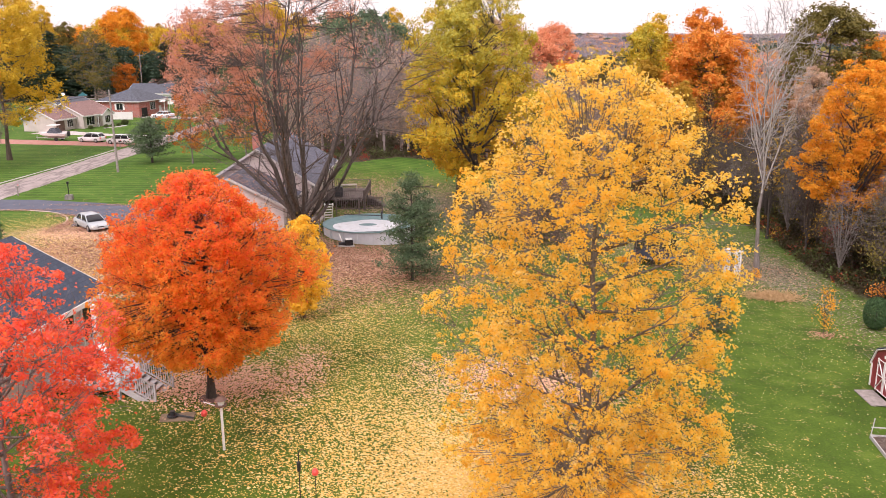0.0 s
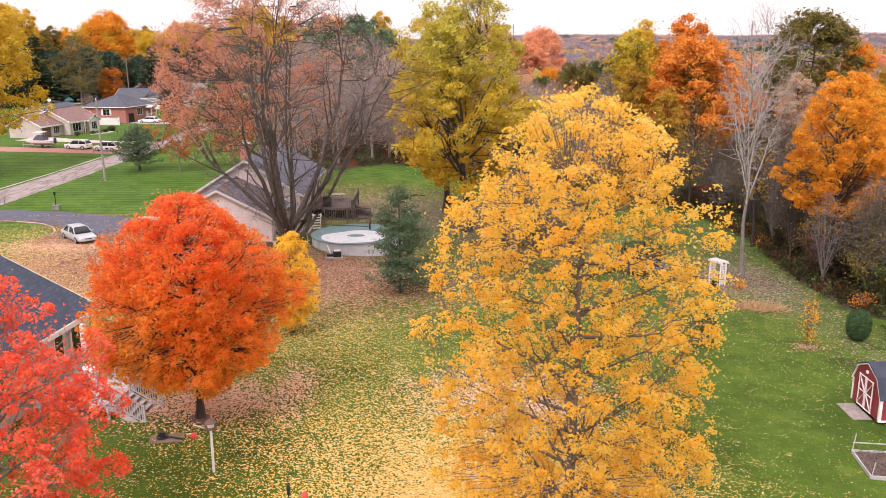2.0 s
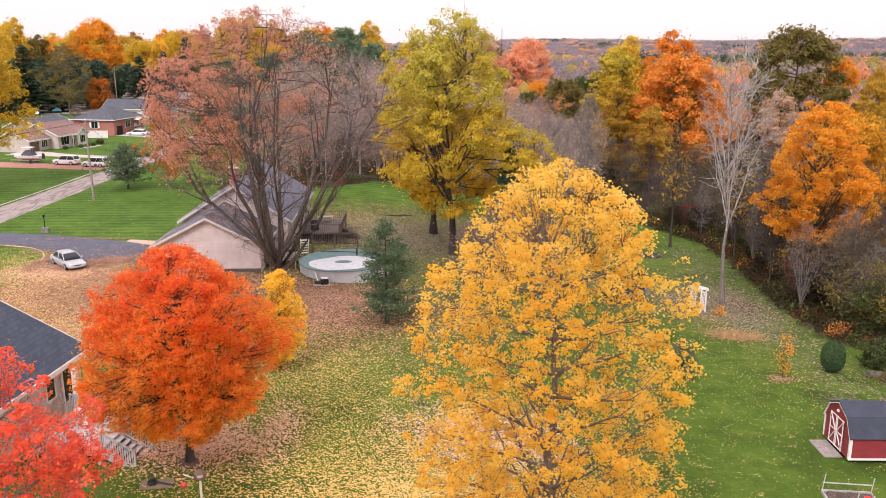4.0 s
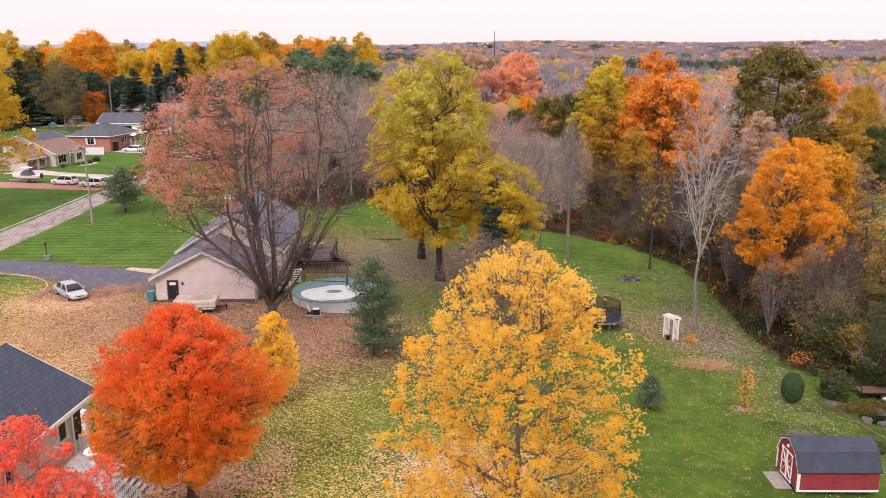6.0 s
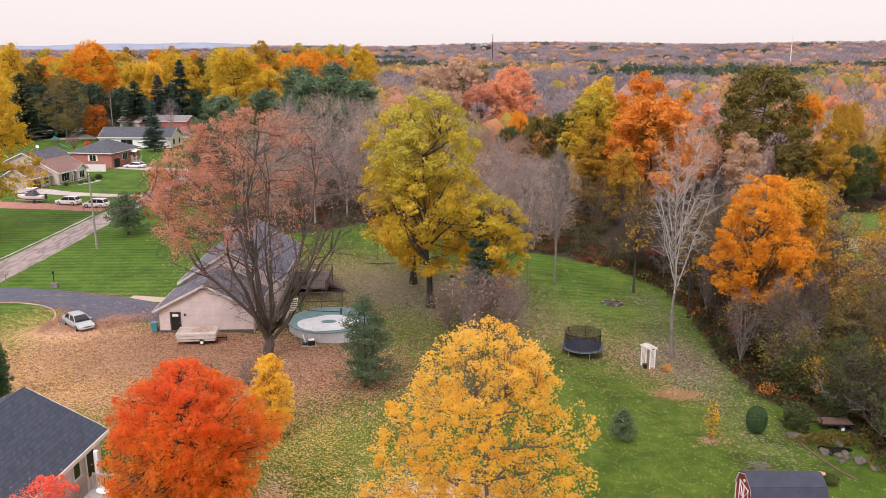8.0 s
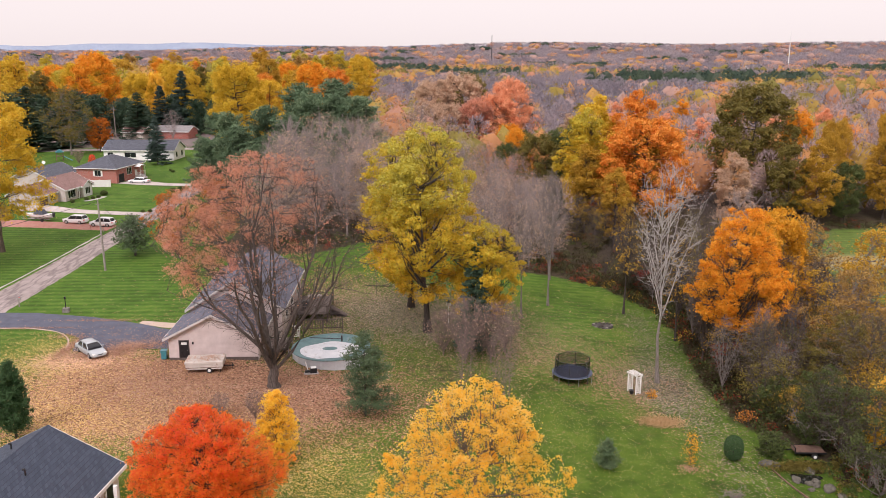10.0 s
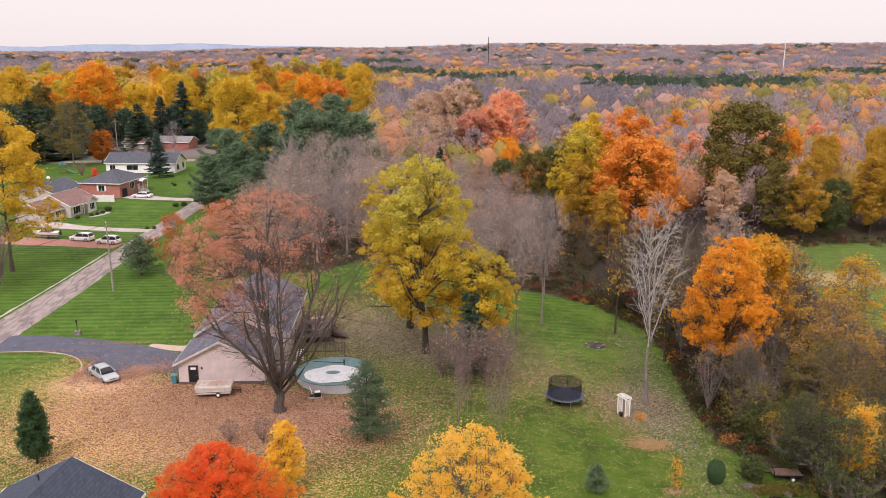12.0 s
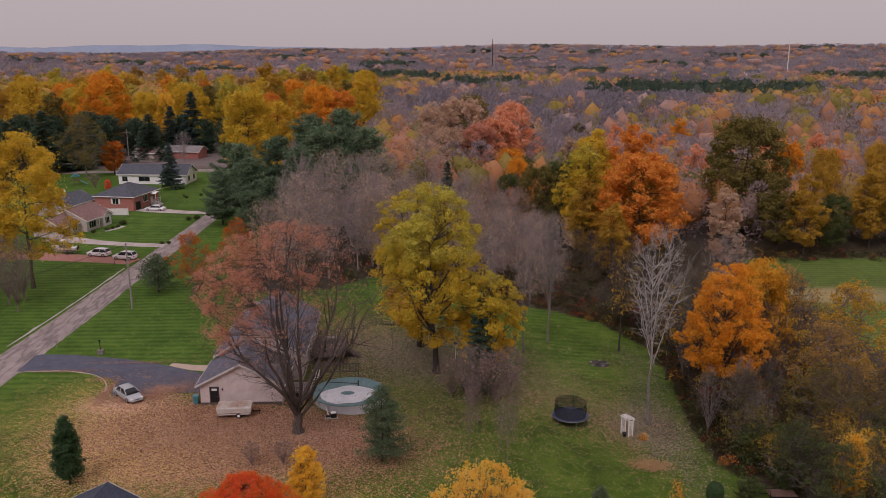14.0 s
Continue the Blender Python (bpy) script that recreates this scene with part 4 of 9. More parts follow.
back = scatter(64, -26, 44, 125, 178, lambda x, y: y > lawn_back(x) + 3 and not (28 < x < 34 and y > 150) and x < 30, 4.6)
for x, y in back:
    t = rng.uniform()
    again(bare_a if t < 0.4 else bare_b if t < 0.6 else bare_leafy, x, y, rng.uniform(0, 360), rng.uniform(0.6, 0.95) * (1.28 if x < 4 else 1.0))

# arching half-bare growth at the damp edge of the woods
tangle = plant("bare_shrub", grow(103, 6.5, 3.8, 0.2, "vase", 14, 7, 110, 3, 2400, 0.19, 0.11, stems=1, lumps=0.5, inner=0.1, clump=0.55, twig_r=0.018, split=0.3, fan=0.6), BARK_BELT, LEAF_AMBER,
               (44.5, 62.0), "tangled half-bare shrub with olive-yellow leaves", "shrub", group="tangled edge growth")
for x, y in scatter(34, 36, 58, 46, 84, lambda x, y: x > lawn_right(y) + 3.5 + 0.22 * max(0, 66 - y), 2.6):
    u = rng.uniform()
    turn, size, tone = rng.uniform(0, 360), rng.uniform(0.6, 1.25), rng.uniform()
    if (x - 41.0) ** 2 + (y - 51.0) ** 2 < 14.0:
        continue
    again(tangle, x, y, turn, size, "", LEAF_MOSS if u < 0.35 else LEAF_GREEN if u < 0.55 else LEAF_BRAMBLE if u < 0.8 else None, wood=BARK_GREY if tone < 0.3 else None)

# grey saplings along the lawn's edge
for x, y in scatter(20, 34, 48, 66, 112, lambda x, y: lawn_right(y) + 1.5 < x < lawn_right(y) + 7.5, 2.0):
    again(bare_b if rng.uniform() < 0.6 else bare_a, x, y, rng.uniform(0, 360), rng.uniform(0.45, 0.8), "slender grey leafless sapling at the edge of the woods", wide=0.8, wood=BARK_GREY if rng.uniform() < 0.5 else BARK_BELT)

# leafy thickets that close the woods towards the lawn
thicket = plant("thicket_shrub", grow(121, 4.4, 2.3, 0.2, "round", 12, 5, 70, 4, 5200, 0.20, 0.07, stems=1, lumps=0.5, inner=0.3, clump=0.55, twig_r=0.014, puff=5, loose=0.4), BARK_BELT, LEAF_GREEN,
                (42.0, 62.0), "dense green thicket shrub at the edge of the woods", "shrub", group="thicket shrubs")
for x, y in scatter(84, 36, 60, 48, 116, lambda x, y: lawn_right(y) + 3.0 + 0.22 * max(0, 66 - y) < x < lawn_right(y) + 19, 2.2):
    u, turn, size = rng.uniform(), rng.uniform(0, 360), rng.uniform(0.5, 1.05)
    if (x - 41.0) ** 2 + (y - 51.0) ** 2 < 14.0:
        continue
    if 70 < y < 92 and u < 0.7:
        again(thicket, x, y, turn, size, "dark red thicket shrub under the trees", LEAF_DARKRED if u < 0.45 else LEAF_BRAMBLE)
    elif y >= 92:
        again(thicket, x, y, turn, size * 0.8, "brown and olive thicket shrub at the edge of the woods", LEAF_BRAMBLE if u < 0.5 else LEAF_MOSS if u < 0.8 else LEAF_DARKRED)
    elif u < 0.35:
        again(thicket, x, y, turn, size)
    elif u < 0.6:
        again(thicket, x, y, turn, size, "olive thicket shrub at the edge of the woods", LEAF_MOSS)
    elif u < 0.78:
        again(thicket, x, y, turn, size, "bronze-leaved thicket shrub at the edge of the woods", LEAF_BRONZE)
    else:
        again(thicket, x, y, turn, size, "brown bramble thicket at the edge of the woods", LEAF_BRAMBLE)

# undergrowth along the edges of the woods
def shrub_cloud(points, radius, cards, size, r):
    n = len(points)
    P = np.repeat(np.asarray(points), cards, axis=0)
    R = np.repeat(np.asarray(radius), cards)[:, None]
    d = unit(r.normal(0, 1, (n * cards, 3)))
    d[:, 2] = np.abs(d[:, 2])
    C = P + d * R * (r.uniform(0.35, 1, (n * cards, 1)) ** 0.5) * np.array([1, 1, 0.95])
    return leaf_cards(C, size, r, 0.4, out=0.8 * d)


for name, mat, count, label, seed, near in (
        ("undergrowth", LEAF_BRAMBLE, 1300, "tangled brown and green brambles along the woods", 1, 18), ("undergrowth", LEAF_GREEN, 430, "low green bushes at the edge of the woods", 2, 16),
        ("undergrowth", LEAF_AMBER, 60, "yellowing bushes at the edge of the woods", 3, 26), ("undergrowth", LEAF_DARKRED, 190, "dark red shrubs under the trees", 4, 14)):
    r = np.random.default_rng(seed)
    pts, rad = [], []
    while len(pts) < count:
        if r.uniform() < 0.13:
            x, y = r.uniform(40, 58), r.uniform(45, 68)
            if x < 41 + 0.25 * (62 - y):
                continue
        elif r.uniform() < 0.14:
            x, y = r.uniform(10, 46), r.uniform(118, 156)
            if y < lawn_back(x) + 1 and x < lawn_right(y) + 1:
                continue
        elif r.uniform() < 0.62:
            y = r.uniform(44, 122)
            x = lawn_right(y) + 0.8 + r.exponential(near * 0.3) + max(0, 66 - y) * 0.22
            if x > 70 or (y < 62 and x < 40):
                continue
        elif r.uniform() < 0.7:
            x = r.uniform(-24, 46)
            y = lawn_back(x) + 1.0 + r.exponential(9)
        else:
            x, y = r.uniform(76, 130), r.uniform(158, 166)
        pts.append((x, y, lz(x, y)))
        rad.append(r.uniform(0.5, 1.7))
    v, f = shrub_cloud(pts, rad, 72, 0.245, r)
    tagged(new(name, mesh_arrays(name, v, f, mat)), label, "undergrowth", kind="stuff")


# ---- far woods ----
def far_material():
    m, n, l, p = nodes_of("hazy_far_foliage")
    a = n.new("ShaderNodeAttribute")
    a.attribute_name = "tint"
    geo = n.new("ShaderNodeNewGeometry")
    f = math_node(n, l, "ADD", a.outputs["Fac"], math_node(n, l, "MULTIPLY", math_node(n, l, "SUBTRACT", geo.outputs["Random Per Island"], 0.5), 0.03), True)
    # bare-wood greys lean purple-blue: the haze of distance is put into the colour
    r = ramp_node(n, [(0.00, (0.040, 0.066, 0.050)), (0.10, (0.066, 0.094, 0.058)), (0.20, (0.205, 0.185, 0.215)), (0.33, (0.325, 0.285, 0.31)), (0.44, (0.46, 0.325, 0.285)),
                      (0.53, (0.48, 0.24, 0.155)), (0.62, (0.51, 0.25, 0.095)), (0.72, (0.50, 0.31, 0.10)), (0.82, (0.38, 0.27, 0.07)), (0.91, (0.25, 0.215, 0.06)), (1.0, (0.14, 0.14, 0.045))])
    l.new(f, r.inputs["Fac"])
    shade = n.new("ShaderNodeHueSaturation")
    l.new(r.outputs["Color"], shade.inputs["Color"])
    l.new(math_node(n, l, "ADD", math_node(n, l, "MULTIPLY", geo.outputs["Random Per Island"], 0.16), 0.92), shade.inputs["Value"])
    l.new(shade.outputs["Color"], p.inputs["Base Color"])
    p.inputs["Roughness"].default_value = 0.8
    p.inputs["Specular IOR Level"].default_value = 0.1
    tr = n.new("ShaderNodeBsdfTranslucent")
    l.new(shade.outputs["Color"], tr.inputs["Color"])
    mx = n.new("ShaderNodeMixShader")
    mx.inputs[0].default_value = 0.25
    l.new(p.outputs[0], mx.inputs[1])
    l.new(tr.outputs[0], mx.inputs[2])
    l.new(mx.outputs[0], n["Material Output"].inputs["Surface"])
    return m


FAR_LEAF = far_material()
ball_bm = bmesh.new()
bmesh.ops.create_icosphere(ball_bm, subdivisions=1, radius=1.0)
BALL_V = np.array([v.co[:] for v in ball_bm.verts])
BALL_F = np.array([[v.index for v in f.verts] for f in ball_bm.faces])
ball_bm.free()


def far_woods(name, label, xs, ys, heights, radii, tints, cards, size, seed, core=0.86, inner=0.86, twiggy=False):
    """Crowns of a whole stretch of woods: a lumpy dome and leaf sprays over it for each leafy tree, upright twigs for each bare one; tinted tree by tree."""
    r = np.random.default_rng(seed)
    base = np.stack([xs, ys, land(xs, ys)], -1)

    def lumps(d, ph):
        return 1 + 0.22 * np.sin(3.1 * d[..., 0] + ph[:, :1]) * np.cos(2.7 * d[..., 1] + ph[:, 1:2]) + 0.13 * np.sin(6.3 * d[..., 2] + 5.1 * d[..., 0] + ph[:, 2:])

    bare = (tints > 0.15) & (tints < 0.44) if twiggy else np.zeros(len(xs), bool)
    n = len(xs)
    ph = r.uniform(0, 6.28, (n, 3))
    k = np.where(~bare)[0]
    pine = tints[k] < 0.15
    # domes
    frame_x = unit(r.normal(0, 1, (len(k), 3)))
    frame_y = unit(np.cross(frame_x, r.normal(0, 1, (len(k), 3))))
    D = np.einsum("vi,kij->kvj", BALL_V, np.stack([frame_x, frame_y, np.cross(frame_x, frame_y)], 1))
    L = lumps(D, ph[k])
    hz = heights[k][:, None]
    C = np.stack([D[..., 0] * radii[k][:, None] * core * L, D[..., 1] * radii[k][:, None] * core * L, 0.56 * hz + D[..., 2] * 0.46 * core * hz * L], -1)
    C[pine, :, :2] *= np.clip(1.7 - 1.1 * C[pine, :, 2:] / hz[pine][..., None], 0.35, 1)
    V1 = (C + base[k][:, None]).reshape(-1, 3)
    F1 = (BALL_F[None] + (np.arange(len(k)) * len(BALL_V))[:, None, None]).reshape(-1, 3)
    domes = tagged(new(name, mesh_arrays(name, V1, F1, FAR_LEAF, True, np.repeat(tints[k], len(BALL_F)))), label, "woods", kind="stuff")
    # sprays over the domes
    d = unit(r.normal(0, 1, (len(k), cards, 3)) + np.array([0, -0.25, 0.35]))
    L = lumps(d, ph[k]) * r.uniform(inner, 1.08, (len(k), cards))
    C = np.stack([d[..., 0] * radii[k][:, None] * L, d[..., 1] * radii[k][:, None] * L, 0.56 * hz + d[..., 2] * 0.43 * hz * L], -1)
    C[pine, :, :2] *= np.clip(1.7 - 1.1 * C[pine, :, 2:] / hz[pine][..., None], 0.35, 1)
    C = (C + base[k][:, None]).reshape(-1, 3)
    sz = np.repeat(size * radii[k], cards)
    v, f = leaf_cards(C, 1.0, r, 0.4, 0.8, out=1.3 * d.reshape(-1, 3))
    V2 = C[:, None] + (v.reshape(-1, 4, 3) - C[:, None]) * sz[:, None, None]
    t2 = np.repeat(tints[k], cards)
    # twigs of the bare trees
    b = np.where(bare)[0]
    m = int(cards * 1.7)
    d = unit(r.normal(0, 1, (len(b), m, 3)) + np.array([0, 0, 0.3]))
    C = np.stack([d[..., 0] * radii[b][:, None], d[..., 1] * radii[b][:, None], 0.52 * heights[b][:, None] + d[..., 2] * 0.46 * heights[b][:, None]], -1) * (r.uniform(0.3, 1.0, (len(b), m, 1)) ** 0.5 * np.array([1, 1, 0]) + np.array([0, 0, 1]))
    C = (C + base[b][:, None]).reshape(-1, 3)
    up_ = unit(d.reshape(-1, 3) * np.array([0.8, 0.8, 0.5]) + np.array([0, 0, 0.45]) + r.normal(0, 0.4, (len(C), 3)))
    B = unit(np.cross(up_, r.normal(0, 1, (len(C), 3))))
    ln = (np.repeat(radii[b], m) * r.uniform(0.15, 0.42, len(C)))[:, None]
    wd = (np.repeat(radii[b], m) * size * 0.22)[:, None]
    V3 = np.stack([C - up_ * ln * 0.5, C + B * wd, C + up_ * ln * 0.5, C - B * wd], 1)
    t3 = np.repeat(tints[b], m)
    V = np.concatenate([V2, V3])
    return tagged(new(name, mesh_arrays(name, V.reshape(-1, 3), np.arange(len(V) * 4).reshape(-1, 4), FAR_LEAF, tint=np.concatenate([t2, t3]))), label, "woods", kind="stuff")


def stand(n, d0, d1, half, seed, choose, gap_ok=lambda x, y: np.ones(len(x), bool), power=1.0):
    r = np.random.default_rng(seed)
    d = d0 + (d1 - d0) * r.uniform(0, 1, n) ** power
    a = np.radians(r.uniform(-half, half, n)) - 0.03
    x, y = d * np.sin(a), d * np.cos(a)
    k = gap_ok(x, y)
    x, y = x[k], y[k]
    return x, y, choose(x, y, r)


def mixed(x, y, r):
    """Patches: yellow and orange woods on the street side, greyish bare woods ahead, pines here and there."""
    n1 = np.sin(x / 83 + 1.1) * np.sin(y / 121) + 0.6 * np.sin(x / 37 + y / 93)
    n2 = np.sin(x / 61 + 0.4) * np.sin(y / 140 + 1.0) + 0.5 * np.sin(x / 29 - y / 77)
    u = r.uniform(0, 1, len(x))
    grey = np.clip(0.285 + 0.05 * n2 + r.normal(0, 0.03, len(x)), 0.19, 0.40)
    warm = np.clip(0.48 + 0.10 * n2 + 0.44 * r.beta(0.8, 2.0, len(x)), 0.44, 0.98)
    warm = np.where(r.uniform(0, 1, len(x)) < 0.28, r.uniform(0.84, 1.0, len(x)), warm)
    p_warm = np.clip(0.17 + 0.40 * np.clip(n1, -0.3, 1.3), 0.05, 0.7)
    t = np.where(u < p_warm, warm, grey)
    west = (x < -0.10 * y) & (y < 620) & (y > 270)
    t = np.where(west, np.clip(r.normal(0.79, 0.12, len(x)), 0.5, 1.0), t)
    pines = (((x - 238) / 95) ** 2 + ((y - 665) / 62) ** 2 < 1) | (((x - 70) / 40) ** 2 + ((y - 820) / 30) ** 2 < 1) | ((np.sin(x / 95 + 2.0) * np.sin(y / 130 + 0.4) > 0.72) & (y > 900))
    return np.where(pines & (r.uniform(0, 1, len(x)) < 0.92), r.uniform(0.0, 0.12, len(x)), t)


def clear(x, y):
    """Away from the houses, the street, the lawn and the field."""
    yard = (x < -10) & (x > -140) & (y < 285)
    lawn = (x < 46) & (x > -30) & (y < 205)
    open_field = (x > 60) & (x < 150) & (y < 172)
    west = (x < -0.05 * y) & (y < 440)
    return ~(yard | lawn | open_field | west) & (y > 90)


# tall woods behind the houses, tree by tree
west_pts = scatter(92, -235, -14, 300, 450, lambda x, y: x < -0.05 * y - 2 and x > -0.62 * y, 11.0, 9000)
for x, y in west_pts:
    u = rng.uniform()
    m = LEAF_LEMON if u < 0.32 else LEAF_OLIVE if u < 0.58 else LEAF_AMBER if u < 0.70 else LEAF_ORANGE if u < 0.80 else LEAF_MOSS if u < 0.93 else LEAF_COPPER
    again(full_tree if rng.uniform() < 0.6 else tall_tree, x, y, rng.uniform(0, 360), rng.uniform(1.05, 1.4), "tall yellow and orange maple in the woods behind the houses", m, wide=rng.uniform(0.8, 1.05))
for x, y in scatter(52, -300, -24, 452, 570, lambda x, y: x < -0.05 * y - 2 and x > -0.62 * y, 12.0, 6000):
    u = rng.uniform()
    m = LEAF_AMBER if u < 0.3 else LEAF_OLIVE if u < 0.5 else LEAF_BRONZE if u < 0.75 else LEAF_LEMON if u < 0.9 else LEAF_BEIGE
    again(full_tree if rng.uniform() < 0.5 else tall_tree, x, y, rng.uniform(0, 360), rng.uniform(1.3, 1.6), "tall fading maple deep in the woods behind the houses", m, wide=rng.uniform(0.85, 1.1))
x, y, t = stand(1500, 190, 430, 36, 5, mixed, clear)
t = np.where((t > 0.15) & (t < 0.40), t + 0.05, t)
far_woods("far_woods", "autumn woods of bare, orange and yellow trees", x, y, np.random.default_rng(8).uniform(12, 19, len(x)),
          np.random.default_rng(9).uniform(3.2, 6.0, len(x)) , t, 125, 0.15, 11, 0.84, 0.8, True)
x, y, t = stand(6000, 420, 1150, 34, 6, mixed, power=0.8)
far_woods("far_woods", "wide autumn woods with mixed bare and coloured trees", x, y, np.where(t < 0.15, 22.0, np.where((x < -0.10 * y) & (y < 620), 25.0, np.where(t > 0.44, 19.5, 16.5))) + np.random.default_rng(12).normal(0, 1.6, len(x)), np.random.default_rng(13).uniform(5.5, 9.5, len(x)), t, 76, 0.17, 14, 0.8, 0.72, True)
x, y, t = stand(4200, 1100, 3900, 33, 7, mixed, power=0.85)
# warm tones pulled towards grey here, haze painted into the farthest stand
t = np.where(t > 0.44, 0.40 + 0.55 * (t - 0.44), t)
far_woods("far_woods", "distant wooded hills, autumn colours muted to look hazy", x, y, np.random.default_rng(15).uniform(15, 20, len(x)), np.random.default_rng(16).uniform(11, 19, len(x)), t, 60, 0.14, 17, 0.82, 0.72, True)

# hills at the edge of sight, with haze given as a blue base colour
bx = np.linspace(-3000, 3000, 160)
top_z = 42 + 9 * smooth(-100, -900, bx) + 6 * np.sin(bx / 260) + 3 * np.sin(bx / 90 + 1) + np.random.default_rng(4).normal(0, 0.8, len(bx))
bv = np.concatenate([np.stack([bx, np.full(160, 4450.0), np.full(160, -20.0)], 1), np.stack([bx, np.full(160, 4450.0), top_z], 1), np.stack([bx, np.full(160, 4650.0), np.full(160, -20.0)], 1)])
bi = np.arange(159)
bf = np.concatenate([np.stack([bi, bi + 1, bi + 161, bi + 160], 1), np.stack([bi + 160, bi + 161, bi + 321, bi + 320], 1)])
tagged(new("backdrop", mesh_arrays("backdrop", bv, bf, surface("haze_blue_hills", (0.27, 0.33, 0.44), (0.34, 0.40, 0.50), 0.01, 0.95, bump=0.0, fine=0.08), True)), "hazy blue hills on the horizon", "hills", kind="structure")


# ---- building helpers ----
def part(name, bm, material, parent, label=""):
    me = bpy.data.meshes.new(name)
    bmesh.ops.recalc_face_normals(bm, faces=bm.faces)
    bm.to_mesh(me)
    bm.free()
    for m in material if isinstance(material, (list, tuple)) else [material]:
        me.materials.append(m)
    ob = new(name, me)
    ob.parent = parent
    if label:
        ob["label"] = label
    return ob


def thing(name, label, category, x, y, turn=0.0, z=None, group="", kind=""):
    root = new(name)
    root.empty_display_size = 0.3
    root.matrix_basis = pose(x, y, lz(x, y) if z is None else z, 0, 0, turn)
    return tagged(root, label, category, group, kind)


def box(x0, y0, z0, x1, y1, z1, bevel=0.0, bm=None):
    bm = bm or bmesh.new()
    m = Matrix.Translation(((x0 + x1) / 2, (y0 + y1) / 2, (z0 + z1) / 2)) @ Matrix.Diagonal((abs(x1 - x0), abs(y1 - y0), abs(z1 - z0), 1))
    r = bmesh.ops.create_cube(bm, size=1, matrix=m)
    if bevel:
        ed = {e for v in r["verts"] for e in v.link_edges}
        bmesh.ops.bevel(bm, geom=list(ed), offset=bevel, segments=1, affect="EDGES")
    return bm


def bar(a, b, w, h, bm=None):
    """A beam from a to b with a cross-section w by h."""
    bm = bm or bmesh.new()
    a, b = Vector(a), Vector(b)
    d = b - a
    q = d.to_track_quat("Z", "Y").to_matrix().to_4x4()
    bmesh.ops.create_cube(bm, size=1, matrix=Matrix.Translation((a + b) / 2) @ q @ Matrix.Diagonal((w, h, d.length, 1)))
    return bm


def rod(a, b, r, r2=None, sides=10, bm=None):
    bm = bm or bmesh.new()
    a, b = Vector(a), Vector(b)
    d = b - a
    q = d.to_track_quat("Z", "Y").to_matrix().to_4x4()
    bmesh.ops.create_cone(bm, cap_ends=True, segments=sides, radius1=r, radius2=r if r2 is None else r2, depth=d.length, matrix=Matrix.Translation((a + b) / 2) @ q)
    return bm


def prism(pts, axis_len, bm=None, plane="xz", at=0.0, bevel=0.0):
    """A flat outline drawn in a plane and pushed through axis_len across it."""
    bm = bm or bmesh.new()

    def place(u, v, w):
        return {"xz": (u, w, v), "yz": (w, u, v), "xy": (u, v, w)}[plane]

    lo = [bm.verts.new(place(u, v, at)) for u, v in pts]
    hi = [bm.verts.new(place(u, v, at + axis_len)) for u, v in pts]
    bm.faces.new(lo)
    bm.faces.new(hi[::-1])
    n = len(pts)
    for i in range(n):
        bm.faces.new((lo[i], hi[i], hi[(i + 1) % n], lo[(i + 1) % n]))
    if bevel:
        bmesh.ops.recalc_face_normals(bm, faces=bm.faces)
        bmesh.ops.bevel(bm, geom=bm.edges[:], offset=bevel, segments=2, affect="EDGES", profile=0.6)
    return bm


def lathe(profile, sides=24, bm=None):
    """A body of revolution about z from (radius, height) pairs."""
    bm = bm or bmesh.new()
    rings = []
    for r, z in profile:
        rings.append([bm.verts.new((r * math.cos(k * 2 * math.pi / sides), r * math.sin(k * 2 * math.pi / sides), z)) for k in range(sides)])
    for a, b in zip(rings, rings[1:]):
        for k in range(sides):
            bm.faces.new((a[k], a[(k + 1) % sides], b[(k + 1) % sides], b[k]))
    return bm


def ring_tube(radius, r, z, sides=40, bm=None):
    bm = bm or bmesh.new()
    for k in range(sides):
        a0, a1 = k * 2 * math.pi / sides, (k + 1.04) * 2 * math.pi / sides
        rod((radius * math.cos(a0), radius * math.sin(a0), z), (radius * math.cos(a1), radius * math.sin(a1), z), r, sides=6, bm=bm)
    return bm


def siding(name, c1, c2, pitch=0.14):
    """Lapped boards: fine level courses in relief."""
    m, n, l, p = nodes_of(name)
    co = n.new("ShaderNodeTexCoord").outputs["Object"]
    sep = n.new("ShaderNodeSeparateXYZ")
    l.new(co, sep.inputs[0])
    saw = math_node(n, l, "FRACT", math_node(n, l, "DIVIDE", sep.outputs["Z"], pitch))
    big = noise_node(n, l, 0.9, 5, co)
    r = ramp_node(n, [(0.35, c1), (0.68, c2)])
    l.new(big.outputs["Fac"], r.inputs["Fac"])
    l.new(r.outputs["Color"], p.inputs["Base Color"])
    p.inputs["Roughness"].default_value = 0.6
    bump_node(n, l, saw, p, 0.8, 0.02)
    return m


